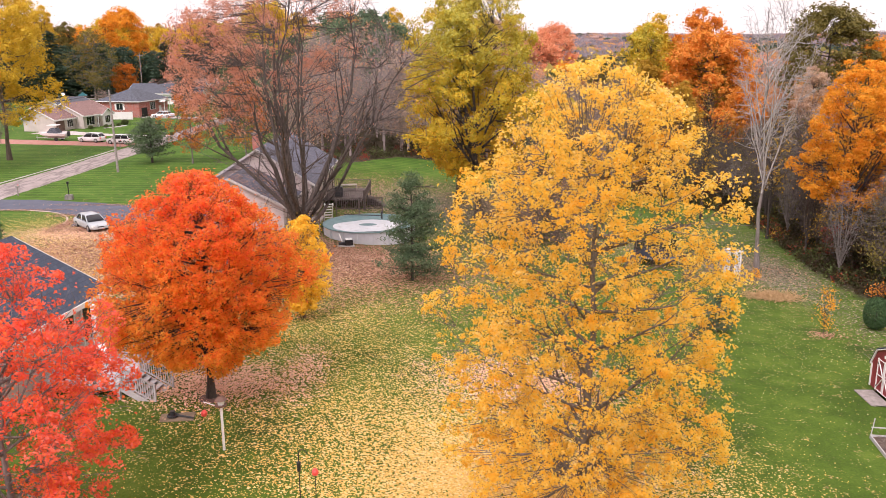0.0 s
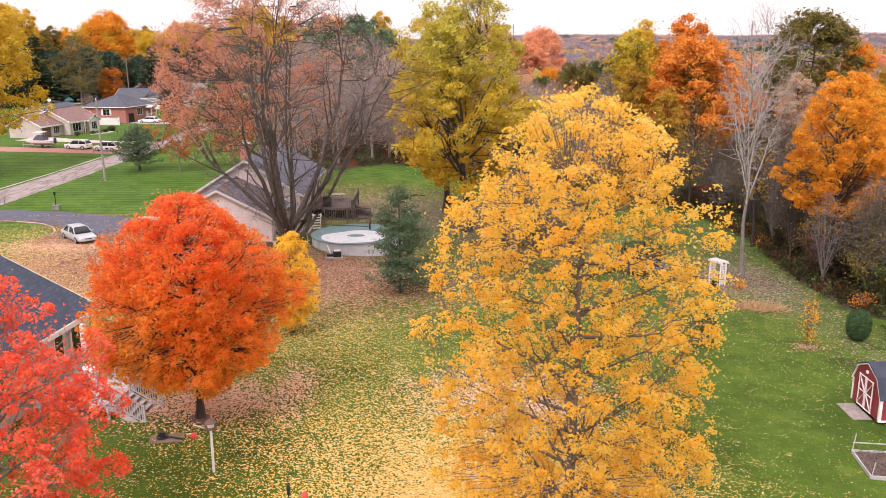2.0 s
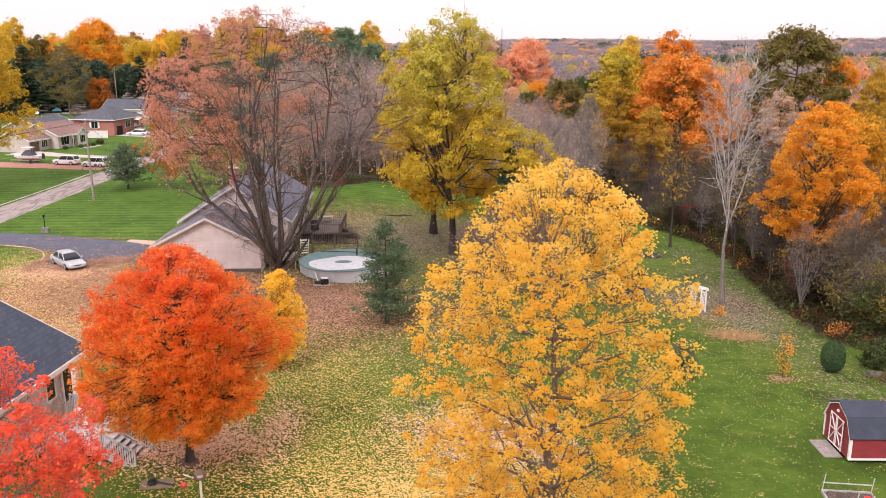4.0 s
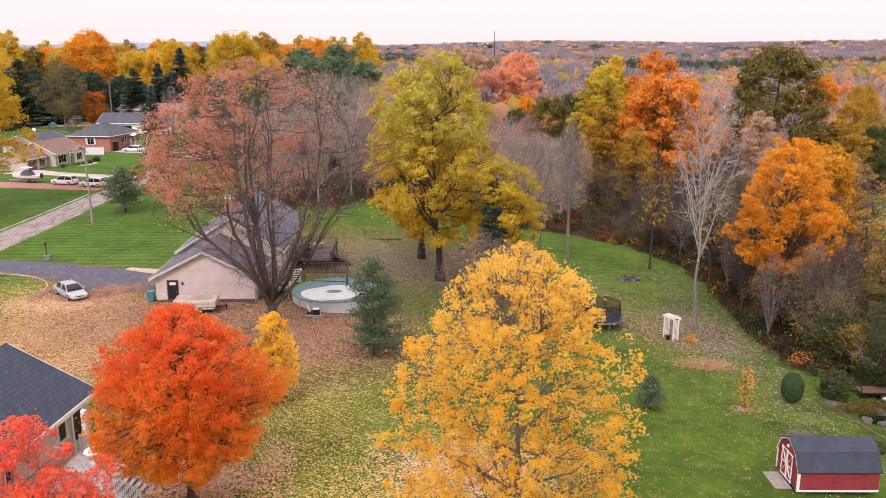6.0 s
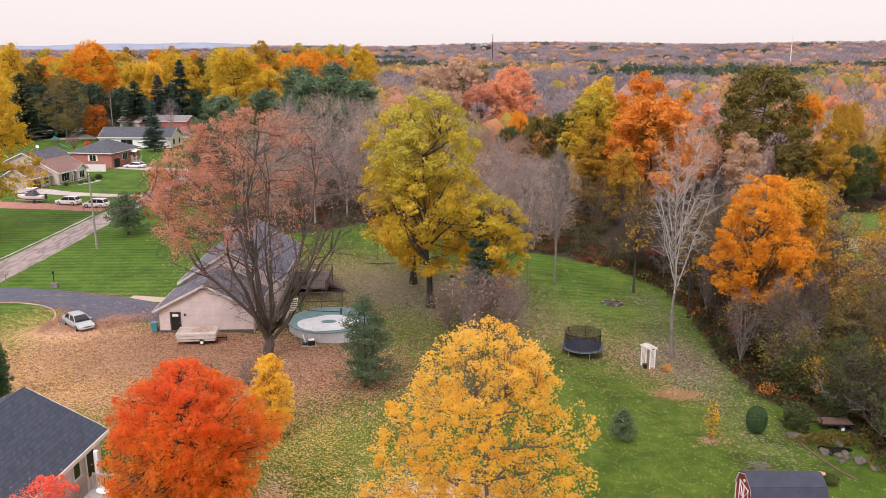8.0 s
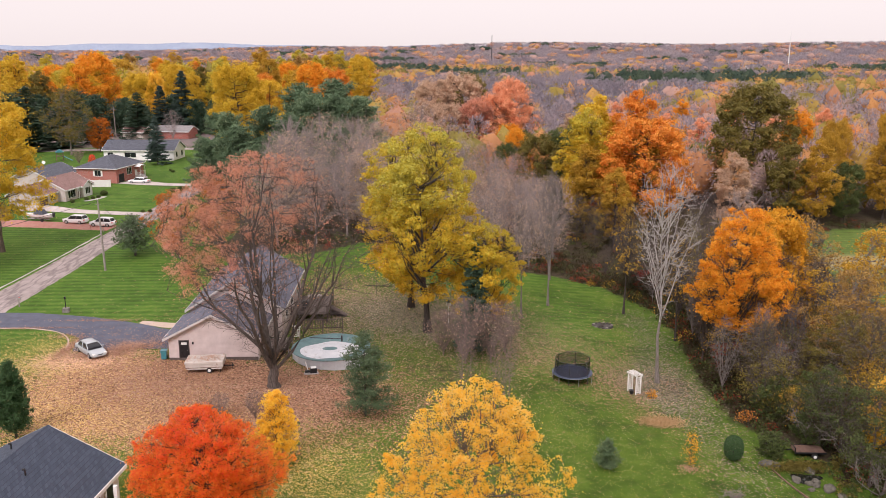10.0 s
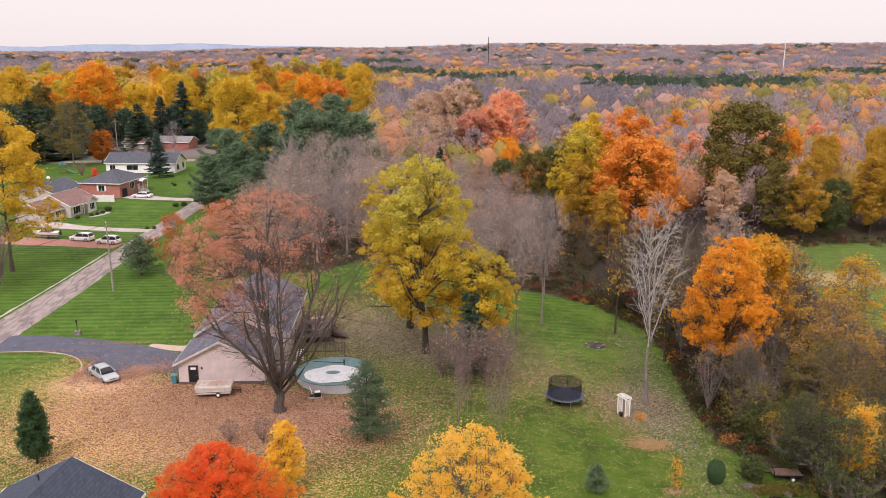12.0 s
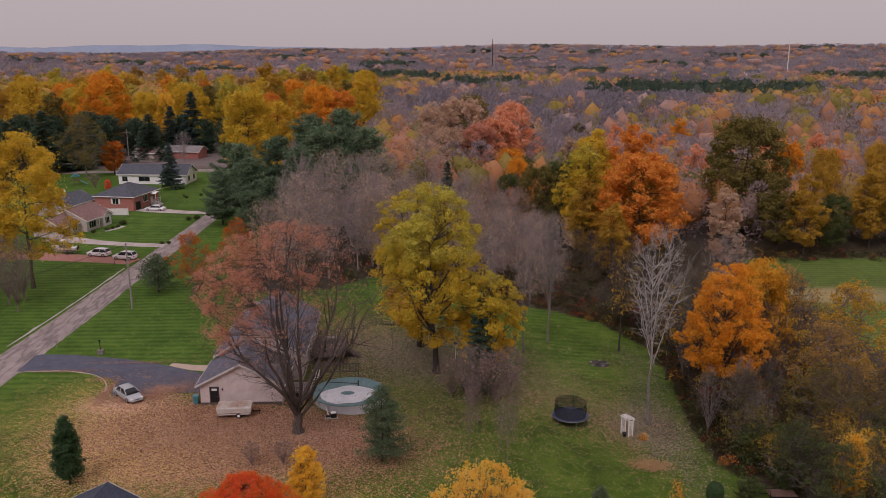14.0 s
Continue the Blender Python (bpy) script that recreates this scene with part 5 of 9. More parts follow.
def masonry(name, c1, c2, mortar, bw, bh, rough=0.85, joint=0.012, dist=0.01, flat=False):
    m, n, l, p = nodes_of(name)
    co = n.new("ShaderNodeTexCoord").outputs["Object"]
    if not flat:
        sep = n.new("ShaderNodeSeparateXYZ")
        l.new(co, sep.inputs[0])
        cmb = n.new("ShaderNodeCombineXYZ")
        l.new(math_node(n, l, "ADD", sep.outputs["X"], sep.outputs["Y"]), cmb.inputs[0])
        l.new(sep.outputs["Z"], cmb.inputs[1])
        co = cmb.outputs[0]
    b = n.new("ShaderNodeTexBrick")
    b.inputs["Scale"].default_value = 1
    b.inputs["Brick Width"].default_value = bw
    b.inputs["Row Height"].default_value = bh
    b.inputs["Mortar Size"].default_value = joint
    b.inputs["Color1"].default_value = (*c1, 1)
    b.inputs["Color2"].default_value = (*c2, 1)
    b.inputs["Mortar"].default_value = (*mortar, 1)
    l.new(co, b.inputs["Vector"])
    nz = noise_node(n, l, 1.1, 5, co)
    col = mix_node(n, l, b.outputs["Color"], mix_node(n, l, (0.75, 0.75, 0.75), (1.25, 1.22, 1.2), nz.outputs["Fac"]), 0.8, "MULTIPLY")
    l.new(col, p.inputs["Base Color"])
    p.inputs["Roughness"].default_value = rough
    bump_node(n, l, math_node(n, l, "SUBTRACT", 1.0, b.outputs["Fac"]), p, 0.6, dist)
    return m


def shingle(name, c1, c2):
    return masonry(name, c1, c2, tuple(0.72 * v for v in c1), 0.30, 0.14, 0.9, 0.008, 0.010)


SHINGLE_BLUE = shingle("shingle_slate_blue", (0.034, 0.046, 0.072), (0.052, 0.068, 0.100))
SHINGLE_GREY = shingle("shingle_grey", (0.058, 0.066, 0.085), (0.105, 0.115, 0.142))
SHINGLE_PALE = shingle("shingle_pale", (0.20, 0.19, 0.195), (0.30, 0.285, 0.285))
SHINGLE_BROWN = shingle("shingle_brown", (0.19, 0.112, 0.10), (0.28, 0.175, 0.16))
SHINGLE_TAUPE = shingle("shingle_taupe", (0.088, 0.094, 0.128), (0.155, 0.16, 0.205))
SIDING_BEIGE = siding("siding_beige", (0.56, 0.475, 0.455), (0.69, 0.595, 0.575))
SIDING_WHITE = siding("siding_white", (0.84, 0.83, 0.83), (0.90, 0.89, 0.89))
SIDING_TAN = siding("siding_tan", (0.50, 0.44, 0.40), (0.62, 0.55, 0.50))
BRICK_RED = masonry("red_brick", (0.36, 0.075, 0.055), (0.47, 0.12, 0.085), (0.38, 0.27, 0.24), 0.21, 0.075)
WHITE_PAINT = surface("white_paint", (0.68, 0.67, 0.65), (0.82, 0.81, 0.79), 2.0, 0.5, bump=0.1)
GREY_WOOD = surface("weathered_wood", (0.19, 0.165, 0.15), (0.36, 0.32, 0.30), 3.0, 0.85, bump=0.5, fine=60)
PALE_TRIM = surface("pale_trim", (0.46, 0.43, 0.42), (0.58, 0.55, 0.53), 2.0, 0.6, bump=0.1)
PALE_WOOD = surface("pale_grey_wood", (0.34, 0.33, 0.33), (0.50, 0.49, 0.49), 3.0, 0.8, bump=0.4, fine=60)
DARK_WOOD = surface("dark_stained_wood", (0.055, 0.042, 0.038), (0.15, 0.118, 0.105), 3.0, 0.85, bump=0.5, fine=60)
BROWN_WOOD = surface("brown_wood", (0.10, 0.06, 0.045), (0.20, 0.12, 0.09), 3.0, 0.8, bump=0.4, fine=60)
CONCRETE = surface("concrete", (0.36, 0.335, 0.32), (0.50, 0.47, 0.45), 0.5, 0.9, bump=0.3, fine=25)
STONE = surface("field_stone", (0.12, 0.11, 0.10), (0.27, 0.25, 0.23), 1.5, 0.9, bump=0.6, fine=14, dist=0.03)
RED_PAINT = siding("barn_red_boards", (0.20, 0.022, 0.030), (0.30, 0.040, 0.048), 0.30)
DARK_METAL = surface("dark_metal", (0.025, 0.025, 0.028), (0.05, 0.05, 0.055), 4.0, 0.45, 0.7, 0.05)
GALVANISED = surface("galvanised_metal", (0.42, 0.44, 0.45), (0.58, 0.60, 0.61), 4.0, 0.4, 0.8, 0.05)
BLACK_PLASTIC = surface("black_plastic", (0.015, 0.015, 0.017), (0.035, 0.035, 0.038), 5.0, 0.5, bump=0.1)
RUBBER = surface("rubber", (0.012, 0.012, 0.012), (0.028, 0.027, 0.026), 6.0, 0.85, bump=0.3)
RED_PLASTIC = surface("red_plastic", (0.60, 0.05, 0.045), (0.75, 0.09, 0.07), 5.0, 0.35, bump=0.05)
GREEN_PLASTIC = surface("green_plastic", (0.03, 0.17, 0.21), (0.06, 0.24, 0.28), 5.0, 0.4, bump=0.05)
SILVER_PAINT = surface("silver_car_paint", (0.40, 0.44, 0.46), (0.47, 0.51, 0.53), 1.0, 0.28, 0.35, 0.02)
WHITE_CAR = surface("white_car_paint", (0.74, 0.74, 0.75), (0.80, 0.80, 0.81), 1.0, 0.25, 0.0, 0.02)
CREAM_METAL = surface("cream_trailer_metal", (0.46, 0.42, 0.38), (0.60, 0.56, 0.51), 1.2, 0.5, 0.0, 0.1, wear=(0.34, 0.24, 0.19))
POOL_WALL = surface("pool_wall", (0.50, 0.52, 0.56), (0.62, 0.64, 0.67), 1.2, 0.45, 0.2, 0.05)
TEAL_COVER = surface("teal_pool_cover", (0.07, 0.155, 0.165), (0.12, 0.23, 0.24), 0.9, 0.55, bump=0.3, fine=12, wear=(0.22, 0.26, 0.27))
ICE_COVER = surface("pale_pool_cover", (0.48, 0.52, 0.56), (0.66, 0.68, 0.71), 0.7, 0.35, bump=0.3, fine=8, wear=(0.30, 0.28, 0.27))
STRAW = surface("dry_straw", (0.36, 0.22, 0.10), (0.60, 0.41, 0.21), 4.0, 0.95, bump=0.8, fine=30)
FOOT_BROWN = surface("mulch", (0.08, 0.052, 0.042), (0.19, 0.13, 0.11), 6.0, 0.95, bump=0.8, fine=30, dist=0.03)
ASH = surface("fire_ash", (0.03, 0.027, 0.025), (0.09, 0.08, 0.075), 3.0, 0.95, bump=0.6)

m, n, l, p = nodes_of("dark_window_glass")
p.inputs["Base Color"].default_value = (0.015, 0.018, 0.022, 1)
p.inputs["Roughness"].default_value = 0.06
GLASS = m
m, n, l, p = nodes_of("lamp_lens")
p.inputs["Base Color"].default_value = (0.75, 0.76, 0.74, 1)
p.inputs["Roughness"].default_value = 0.15
LENS = m
m, n, l, p = nodes_of("pond_water")
p.inputs["Base Color"].default_value = (0.012, 0.014, 0.011, 1)
p.inputs["Roughness"].default_value = 0.08
WATER = m
m, n, l, p = nodes_of("net_mesh")
co = n.new("ShaderNodeTexCoord").outputs["Object"]
nz = noise_node(n, l, 30, 2, co)
p.inputs["Base Color"].default_value = (0.012, 0.012, 0.014, 1)
tp = n.new("ShaderNodeBsdfTransparent")
mx = n.new("ShaderNodeMixShader")
mx.inputs[0].default_value = 0.56
l.new(tp.outputs[0], mx.inputs[1])
l.new(p.outputs[0], mx.inputs[2])
l.new(mx.outputs[0], n["Material Output"].inputs["Surface"])
NET = m


# ---- street, drives, paths ----
def paving(name, mat, stations, label, raise_by=0.04, across=6, step=1.2, cat="road"):
    """A paved strip laid on the ground along (x, y, width) stations."""
    st = np.array(stations, float)
    seg = np.concatenate([[0], np.cumsum(np.hypot(np.diff(st[:, 0]), np.diff(st[:, 1])))])
    u = np.arange(0, seg[-1] + step, step).clip(0, seg[-1])
    # a smooth course through the stations
    s = np.stack([np.interp(u, seg, st[:, k]) for k in range(3)], 1)
    ker = np.ones(5) / 5
    for k in range(3):
        pad = np.pad(s[:, k], 2, mode="reflect", reflect_type="odd")
        s[:, k] = np.convolve(pad, ker, "valid")
    d = np.gradient(s[:, :2], axis=0)
    d /= np.linalg.norm(d, axis=1, keepdims=True)
    nrm = np.stack([-d[:, 1], d[:, 0]], 1)
    r = np.random.default_rng(3)
    v = []
    for i in range(len(s)):
        for j in range(across + 1):
            w = (j / across - 0.5) * s[i, 2]
            if j in (0, across):
                w += r.normal(0, 0.06)
            x, y = s[i, 0] + nrm[i, 0] * w, s[i, 1] + nrm[i, 1] * w
            v.append((x, y, lz(x, y) + (raise_by if 0 < j < across else raise_by * 0.4)))
    i = np.arange(len(s) * (across + 1)).reshape(len(s), across + 1)
    f = np.stack([i[:-1, :-1], i[:-1, 1:], i[1:, 1:], i[1:, :-1]], -1).reshape(-1, 4)
    return tagged(new(name, mesh_arrays(name, v, f, mat, True)), label, cat, kind="structure")


def road_material(name, c1, c2, crack, scale=0.5):
    m, n, l, p = nodes_of(name)
    pos = n.new("ShaderNodeNewGeometry").outputs["Position"]
    a = noise_node(n, l, scale, 5, pos)
    g = noise_node(n, l, 14, 3, pos, 0.8)
    r = ramp_node(n, [(0.35, c1), (0.66, c2)])
    l.new(math_node(n, l, "ADD", math_node(n, l, "MULTIPLY", a.outputs["Fac"], 0.6), math_node(n, l, "MULTIPLY", g.outputs["Fac"], 0.4)), r.inputs["Fac"])
    mp = n.new("ShaderNodeMapping")
    mp.inputs["Scale"].default_value = (0.9, 0.16, 1)
    l.new(pos, mp.inputs["Vector"])
    w = noise_node(n, l, 1.0, 3, mp.outputs["Vector"], 0.5)
    band = math_node(n, l, "ABSOLUTE", math_node(n, l, "SUBTRACT", w.outputs["Fac"], 0.5))
    fac = math_node(n, l, "SUBTRACT", 1.0, math_node(n, l, "MULTIPLY", band, 15.0), True)
    l.new(mix_node(n, l, r.outputs["Color"], crack, math_node(n, l, "MULTIPLY", fac, 0.5)), p.inputs["Base Color"])
    p.inputs["Roughness"].default_value = 0.9
    bump_node(n, l, g.outputs["Fac"], p, 0.4, 0.02)
    return m


ROAD = road_material("worn_street", (0.23, 0.19, 0.18), (0.38, 0.325, 0.31), (0.04, 0.03, 0.034))
ASPHALT = road_material("dark_asphalt", (0.055, 0.062, 0.092), (0.105, 0.115, 0.155), (0.095, 0.10, 0.13), 0.8)
DRIVE_CONCRETE = road_material("drive_concrete", (0.40, 0.35, 0.33), (0.54, 0.48, 0.46), (0.26, 0.23, 0.22))
BRICK_DRIVE = road_material("red_brick_drive", (0.30, 0.12, 0.09), (0.43, 0.20, 0.16), (0.36, 0.22, 0.19), 1.5)
DIRT = road_material("gravel_path", (0.38, 0.29, 0.23), (0.55, 0.44, 0.37), (0.48, 0.38, 0.30), 1.2)

paving("road", ROAD, [(-56.0, 20, 6.2), (-54.6, 70, 6.2), (-53.2, 90, 6.0), (-52.2, 112, 5.4), (-51.6, 130, 5.0), (-50.6, 152, 4.6), (-49.8, 168, 4.4), (-48.9, 190, 4.2), (-47.5, 225, 4.2), (-47, 262, 4.2)],
       "worn grey residential street with dark cracks")
paving("driveway", ASPHALT, [(-51.0, 89.8, 6.5), (-46.5, 89.9, 5.6), (-41.5, 89.0, 5.2), (-37.0, 87.0, 6.4), (-32.5, 84.2, 7.6), (-28.5, 82.4, 6.8), (-24.9, 81.8, 5.6)],
       "dark blue-grey asphalt driveway to the garage", 0.06)
paving("driveway", ASPHALT, [(-33.4, 84.5, 7.2), (-33.2, 81.2, 6.8), (-33.1, 78.6, 5.6)], "asphalt parking bay beside the driveway", 0.066)
paving("path", DIRT, [(-31.5, 88.6, 1.2), (-28.0, 87.2, 1.8), (-25.0, 86.6, 1.8)], "pale gravel edge beside the driveway", 0.05)
paving("path", DIRT, [(-50.5, 86.4, 0.14), (-46.3, 86.9, 0.14), (-42.0, 86.2, 0.16), (-39.2, 84.6, 0.18), (-37.5, 82.2, 0.2), (-37.0, 79.4, 0.2)], "narrow pale gravel edge of the asphalt driveway", 0.085)
paving("driveway", BRICK_DRIVE, [(-54.0, 143.6, 4.5), (-60, 145.2, 4.8), (-67, 146.8, 5.2), (-76, 148.6, 5.6), (-84, 150.5, 5.6)], "red brick driveway with parked cars", 0.05)
paving("driveway", DRIVE_CONCRETE, [(-52.0, 156.4, 3.0), (-60, 157.8, 3.0), (-68, 160.0, 3.4), (-74.5, 162.8, 5.0), (-79, 164.0, 7.0)], "pale concrete driveway of the tan house", 0.06)
paving("driveway", DRIVE_CONCRETE, [(-50.0, 190.6, 3.4), (-58, 191.8, 3.4), (-64, 194.0, 5.0), (-69.0, 196.5, 6.0)], "pale concrete driveway of the brick house", 0.06)
paving("road", ROAD, [(-170, 258, 5.5), (-114, 262, 5.5), (-69, 265.5, 5.5), (-45, 267, 5.5)], "far cross street behind the houses", 0.05, step=3.0)
paving("path", CONCRETE, [(-69.6, 170.5, 1.2), (-67.6, 172.4, 1.2), (-67.2, 176.0, 1.2)], "narrow concrete path by the tan house", 0.05, 3)


# ---- houses ----
def window_unit(parent, cx, cz, w, h, y, frame_mat, depth=0.06, mull=1, name="window"):
    """A window in a wall that faces -y at y."""
    t = 0.07
    bm = bmesh.new()
    box(cx - w / 2 - t, y - depth, cz - h / 2 - t, cx - w / 2, y + 0.02, cz + h / 2 + t, bm=bm)
    box(cx + w / 2, y - depth, cz - h / 2 - t, cx + w / 2 + t, y + 0.02, cz + h / 2 + t, bm=bm)
    box(cx - w / 2, y - depth, cz + h / 2, cx + w / 2, y + 0.02, cz + h / 2 + t, bm=bm)
    for k in range(1, mull + 1):
        xm = cx - w / 2 + w * k / (mull + 1)
        box(xm - 0.02, y - depth * 0.8, cz - h / 2, xm + 0.02, y + 0.02, cz + h / 2, bm=bm)
    win = part(name, bm, frame_mat, parent)
    part("pane", box(cx - w / 2, y - 0.02, cz - h / 2, cx + w / 2, y - 0.005, cz + h / 2), GLASS, win)
    part("sill", box(cx - w / 2 - t - 0.03, y - depth - 0.05, cz - h / 2 - t, cx + w / 2 + t + 0.03, y + 0.02, cz - h / 2), frame_mat, win)
    return win


def turned(ob, m):
    ob.matrix_basis = m @ ob.matrix_basis
    return ob


def gable_house(name, label, x, y, turn, z, length, width, wall_h, rise, wall_mat, roof_mat, over=0.45, foot=0.0, trim=None, gable_mat=None):
    """A gabled block: the ridge runs along its local y from 0 to length, the gable ends face -y and +y, x from -width/2 to width/2."""
    trim = trim or WHITE_PAINT
    h = thing(name, label, "house", x, y, turn, z)
    w2, t = width / 2, 0.2
    for sx in (-1, 1):
        part("wall", box(sx * w2 - (t if sx > 0 else 0), 0, -foot, sx * w2 + (t if sx < 0 else 0), length, wall_h), wall_mat, h)
    slope = rise / w2
    for yy in (0.0, length - t):
        part("wall", prism([(-w2 + t, -foot), (w2 - t, -foot), (w2 - t, wall_h + t * slope - 0.02), (0, wall_h + rise - 0.04), (-w2 + t, wall_h + t * slope - 0.02)], t, plane="xz", at=yy), gable_mat or wall_mat, h)
    part("foundation", box(-w2 + 0.03, 0.03, -foot - 1.2, w2 - 0.03, length - 0.03, -foot + 0.001), CONCRETE, h)
    th = 0.16
    for sx in (-1, 1):
        ex = sx * (w2 + over)
        ez = wall_h - over * slope
        part("roof", prism([(0, wall_h + rise), (ex, ez), (ex, ez + th), (0, wall_h + rise + th * 1.1)], length + 2 * over, plane="xz", at=-over), roof_mat, h)
        part("fascia", box(ex - 0.02 if sx > 0 else ex - 0.07, -over, ez - 0.14, ex + 0.07 if sx > 0 else ex + 0.02, length + over, ez + th - 0.02), trim, h)
        for yy in (-over - 0.05, length + over + 0.005):
            part("rake_board", prism([(0, wall_h + rise - 0.06), (ex, ez - 0.10), (ex, ez + th), (0, wall_h + rise + th * 1.1)], 0.045, plane="xz", at=yy), trim, h)
    part("ridge_cap", prism([(-0.16, wall_h + rise + th * 1.1 - 0.16 * slope + 0.012), (0, wall_h + rise + th * 1.1 + 0.03), (0.16, wall_h + rise + th * 1.1 - 0.16 * slope + 0.012), (0, wall_h + rise + th)], length + 2 * over, plane="xz", at=-over), roof_mat, h)
    return h


def side_window(h, sx, w2, along, cz, w, hh, mat, mull=1):
    win = window_unit(h, 0, cz, w, hh, 0, mat, mull=mull)
    win.matrix_basis = pose(sx * w2, along, 0, 0, 0, 90 if sx > 0 else -90)
    return win


def door_unit(parent, cx, y, w, hh, mat, frame_mat, z0=0.0, lite=True):
    bm = bmesh.new()
    t = 0.09
    box(cx - w / 2 - t, y - 0.05, z0, cx - w / 2, y + 0.02, z0 + hh + t, bm=bm)
    box(cx + w / 2, y - 0.05, z0, cx + w / 2 + t, y + 0.02, z0 + hh + t, bm=bm)
    box(cx - w / 2, y - 0.05, z0 + hh, cx + w / 2, y + 0.02, z0 + hh + t, bm=bm)
    d = part("door", bm, frame_mat, parent)
    part("leaf", box(cx - w / 2, y - 0.035, z0 + 0.02, cx + w / 2, y - 0.005, z0 + hh), mat, d)
    if lite:
        part("pane", box(cx - w * 0.32, y - 0.045, z0 + hh * 0.80, cx + w * 0.32, y - 0.037, z0 + hh * 0.93), LENS, d)
    part("knob", rod((cx + w * 0.38, y - 0.09, z0 + 1.0), (cx + w * 0.38, y - 0.035, z0 + 1.0), 0.03), GALVANISED, d)
    return d


def garage_door(parent, cx, y, w, hh, mat):
    g = part("garage_door", box(cx - w / 2, y - 0.05, 0.02, cx + w / 2, y - 0.01, hh), mat, parent)
    for k in range(4):
        z0 = 0.06 + k * (hh - 0.06) / 4
        for j in range(4):
            x0 = cx - w / 2 + 0.06 + j * (w - 0.06) / 4
            part("panel", box(x0, y - 0.075, z0, x0 + (w - 0.06) / 4 - 0.06, y - 0.052, z0 + (hh - 0.06) / 4 - 0.06, 0.01), mat, g)
    return g


# near house with the deck; local +x wall looks over the yard
NEAR_TURN = -7.0
hz0 = 1.35
near_house = gable_house("house", "beige one-storey house with dark slate-blue shingle roof", -24.15, 45.4, 180 + NEAR_TURN, hz0, 17.0, 10.2, 3.45, 2.55, SIDING_BEIGE, SHINGLE_BLUE, foot=0.5)
# the block is turned by half a circle: its local -x side is the yard side
for along, cz, w, hh in ((3.1, 2.35, 0.75, 1.35), (8.2, 2.35, 0.75, 1.35), (9.6, 2.35, 0.75, 1.35), (13.2, 2.35, 1.2, 1.2)):
    side_window(near_house, -1, 5.1, along, cz, w, hh, WHITE_PAINT, 0)
d = door_unit(near_house, 0, 0, 0.95, 2.05, DARK_METAL, WHITE_PAINT, 0.95, False)
d.matrix_basis = pose(-5.1, 1.4, 0, 0, 0, -90)
part("downspout", rod((-5.22, 2.1, 0.0), (-5.22, 2.1, 3.2), 0.06), WHITE_PAINT, near_house)
part("porch_post", box(-6.3, 2.35, -0.3, -6.05, 2.6, 3.3), WHITE_PAINT, near_house)
for px, py in ((-1.6, 5.2), (1.2, 2.2)):
    slope_z = 3.45 + 2.55 - abs(px) * 2.55 / 5.1 + 0.15
    vent = part("vent_pipe", rod((px, py, slope_z - 0.1), (px, py, slope_z + 0.45), 0.06), BLACK_PLASTIC, near_house)
    part("cap", rod((px, py, slope_z + 0.45), (px + 0.16, py, slope_z + 0.40), 0.075), BLACK_PLASTIC, vent)


def railing(parent, a, b, z, height=0.95, gap=0.13, mat=None, z2=None):
    """Posts, two rails and square balusters from a to b; z2: the height at b where it runs down a stair."""
    mat = mat or PALE_WOOD
    a, b = Vector((*a, z)), Vector((*b, z if z2 is None else z2))
    ln = (b - a).length
    r = part("railing", bar(a + Vector((0, 0, height)), b + Vector((0, 0, height)), 0.10, 0.05), mat, parent)
    part("rail", bar(a + Vector((0, 0, 0.12)), b + Vector((0, 0, 0.12)), 0.06, 0.05), mat, r)
    nb = int(ln / gap)
    stick = None
    for k in range(1, nb):
        q = a.lerp(b, k / nb)
        if stick is None:
            stick = part("baluster", box(-0.0175, -0.0175, 0.12, 0.0175, 0.0175, height), mat, r)
            stick.location = q
        else:
            twin = new("baluster", stick.data)
            twin.parent, twin.location = r, q
    for q in (a, b):
        part("post", box(q.x - 0.05, q.y - 0.05, q.z - 0.1, q.x + 0.05, q.y + 0.05, q.z + height + 0.08, 0.01), mat, r)
    return r


deck = thing("deck", "weathered grey wooden deck with stairs beside the house", "deck", -16.9, 39.6, NEAR_TURN, 0.0)
DZ = 2.25
for k in range(15):
    part("plank", box(-1.95, -2.1 + k * 0.28, DZ - 0.05, 1.9, -2.1 + k * 0.28 + 0.265, DZ, 0.006), PALE_WOOD, deck)
part("rim_joist", box(1.82, -2.1, DZ - 0.32, 1.88, 2.08, DZ - 0.056), PALE_WOOD, deck)
part("rim_joist", box(-1.95, -2.1, DZ - 0.32, 1.80, -2.04, DZ - 0.056), PALE_WOOD, deck)
for px, py in ((1.75, -2.0), (1.75, 2.0), (-1.7, -2.0), (0.0, -2.0), (1.75, 0.0)):
    part("post", box(px - 0.07, py - 0.07, 0.9, px + 0.07, py + 0.07, DZ - 0.06), PALE_WOOD, deck)
railing(deck, (1.85, 2.05), (1.85, 0.0), DZ)
railing(deck, (1.85, 2.05), (-1.9, 2.05), DZ)
railing(deck, (0.6, -2.05), (-1.9, -2.05), DZ)
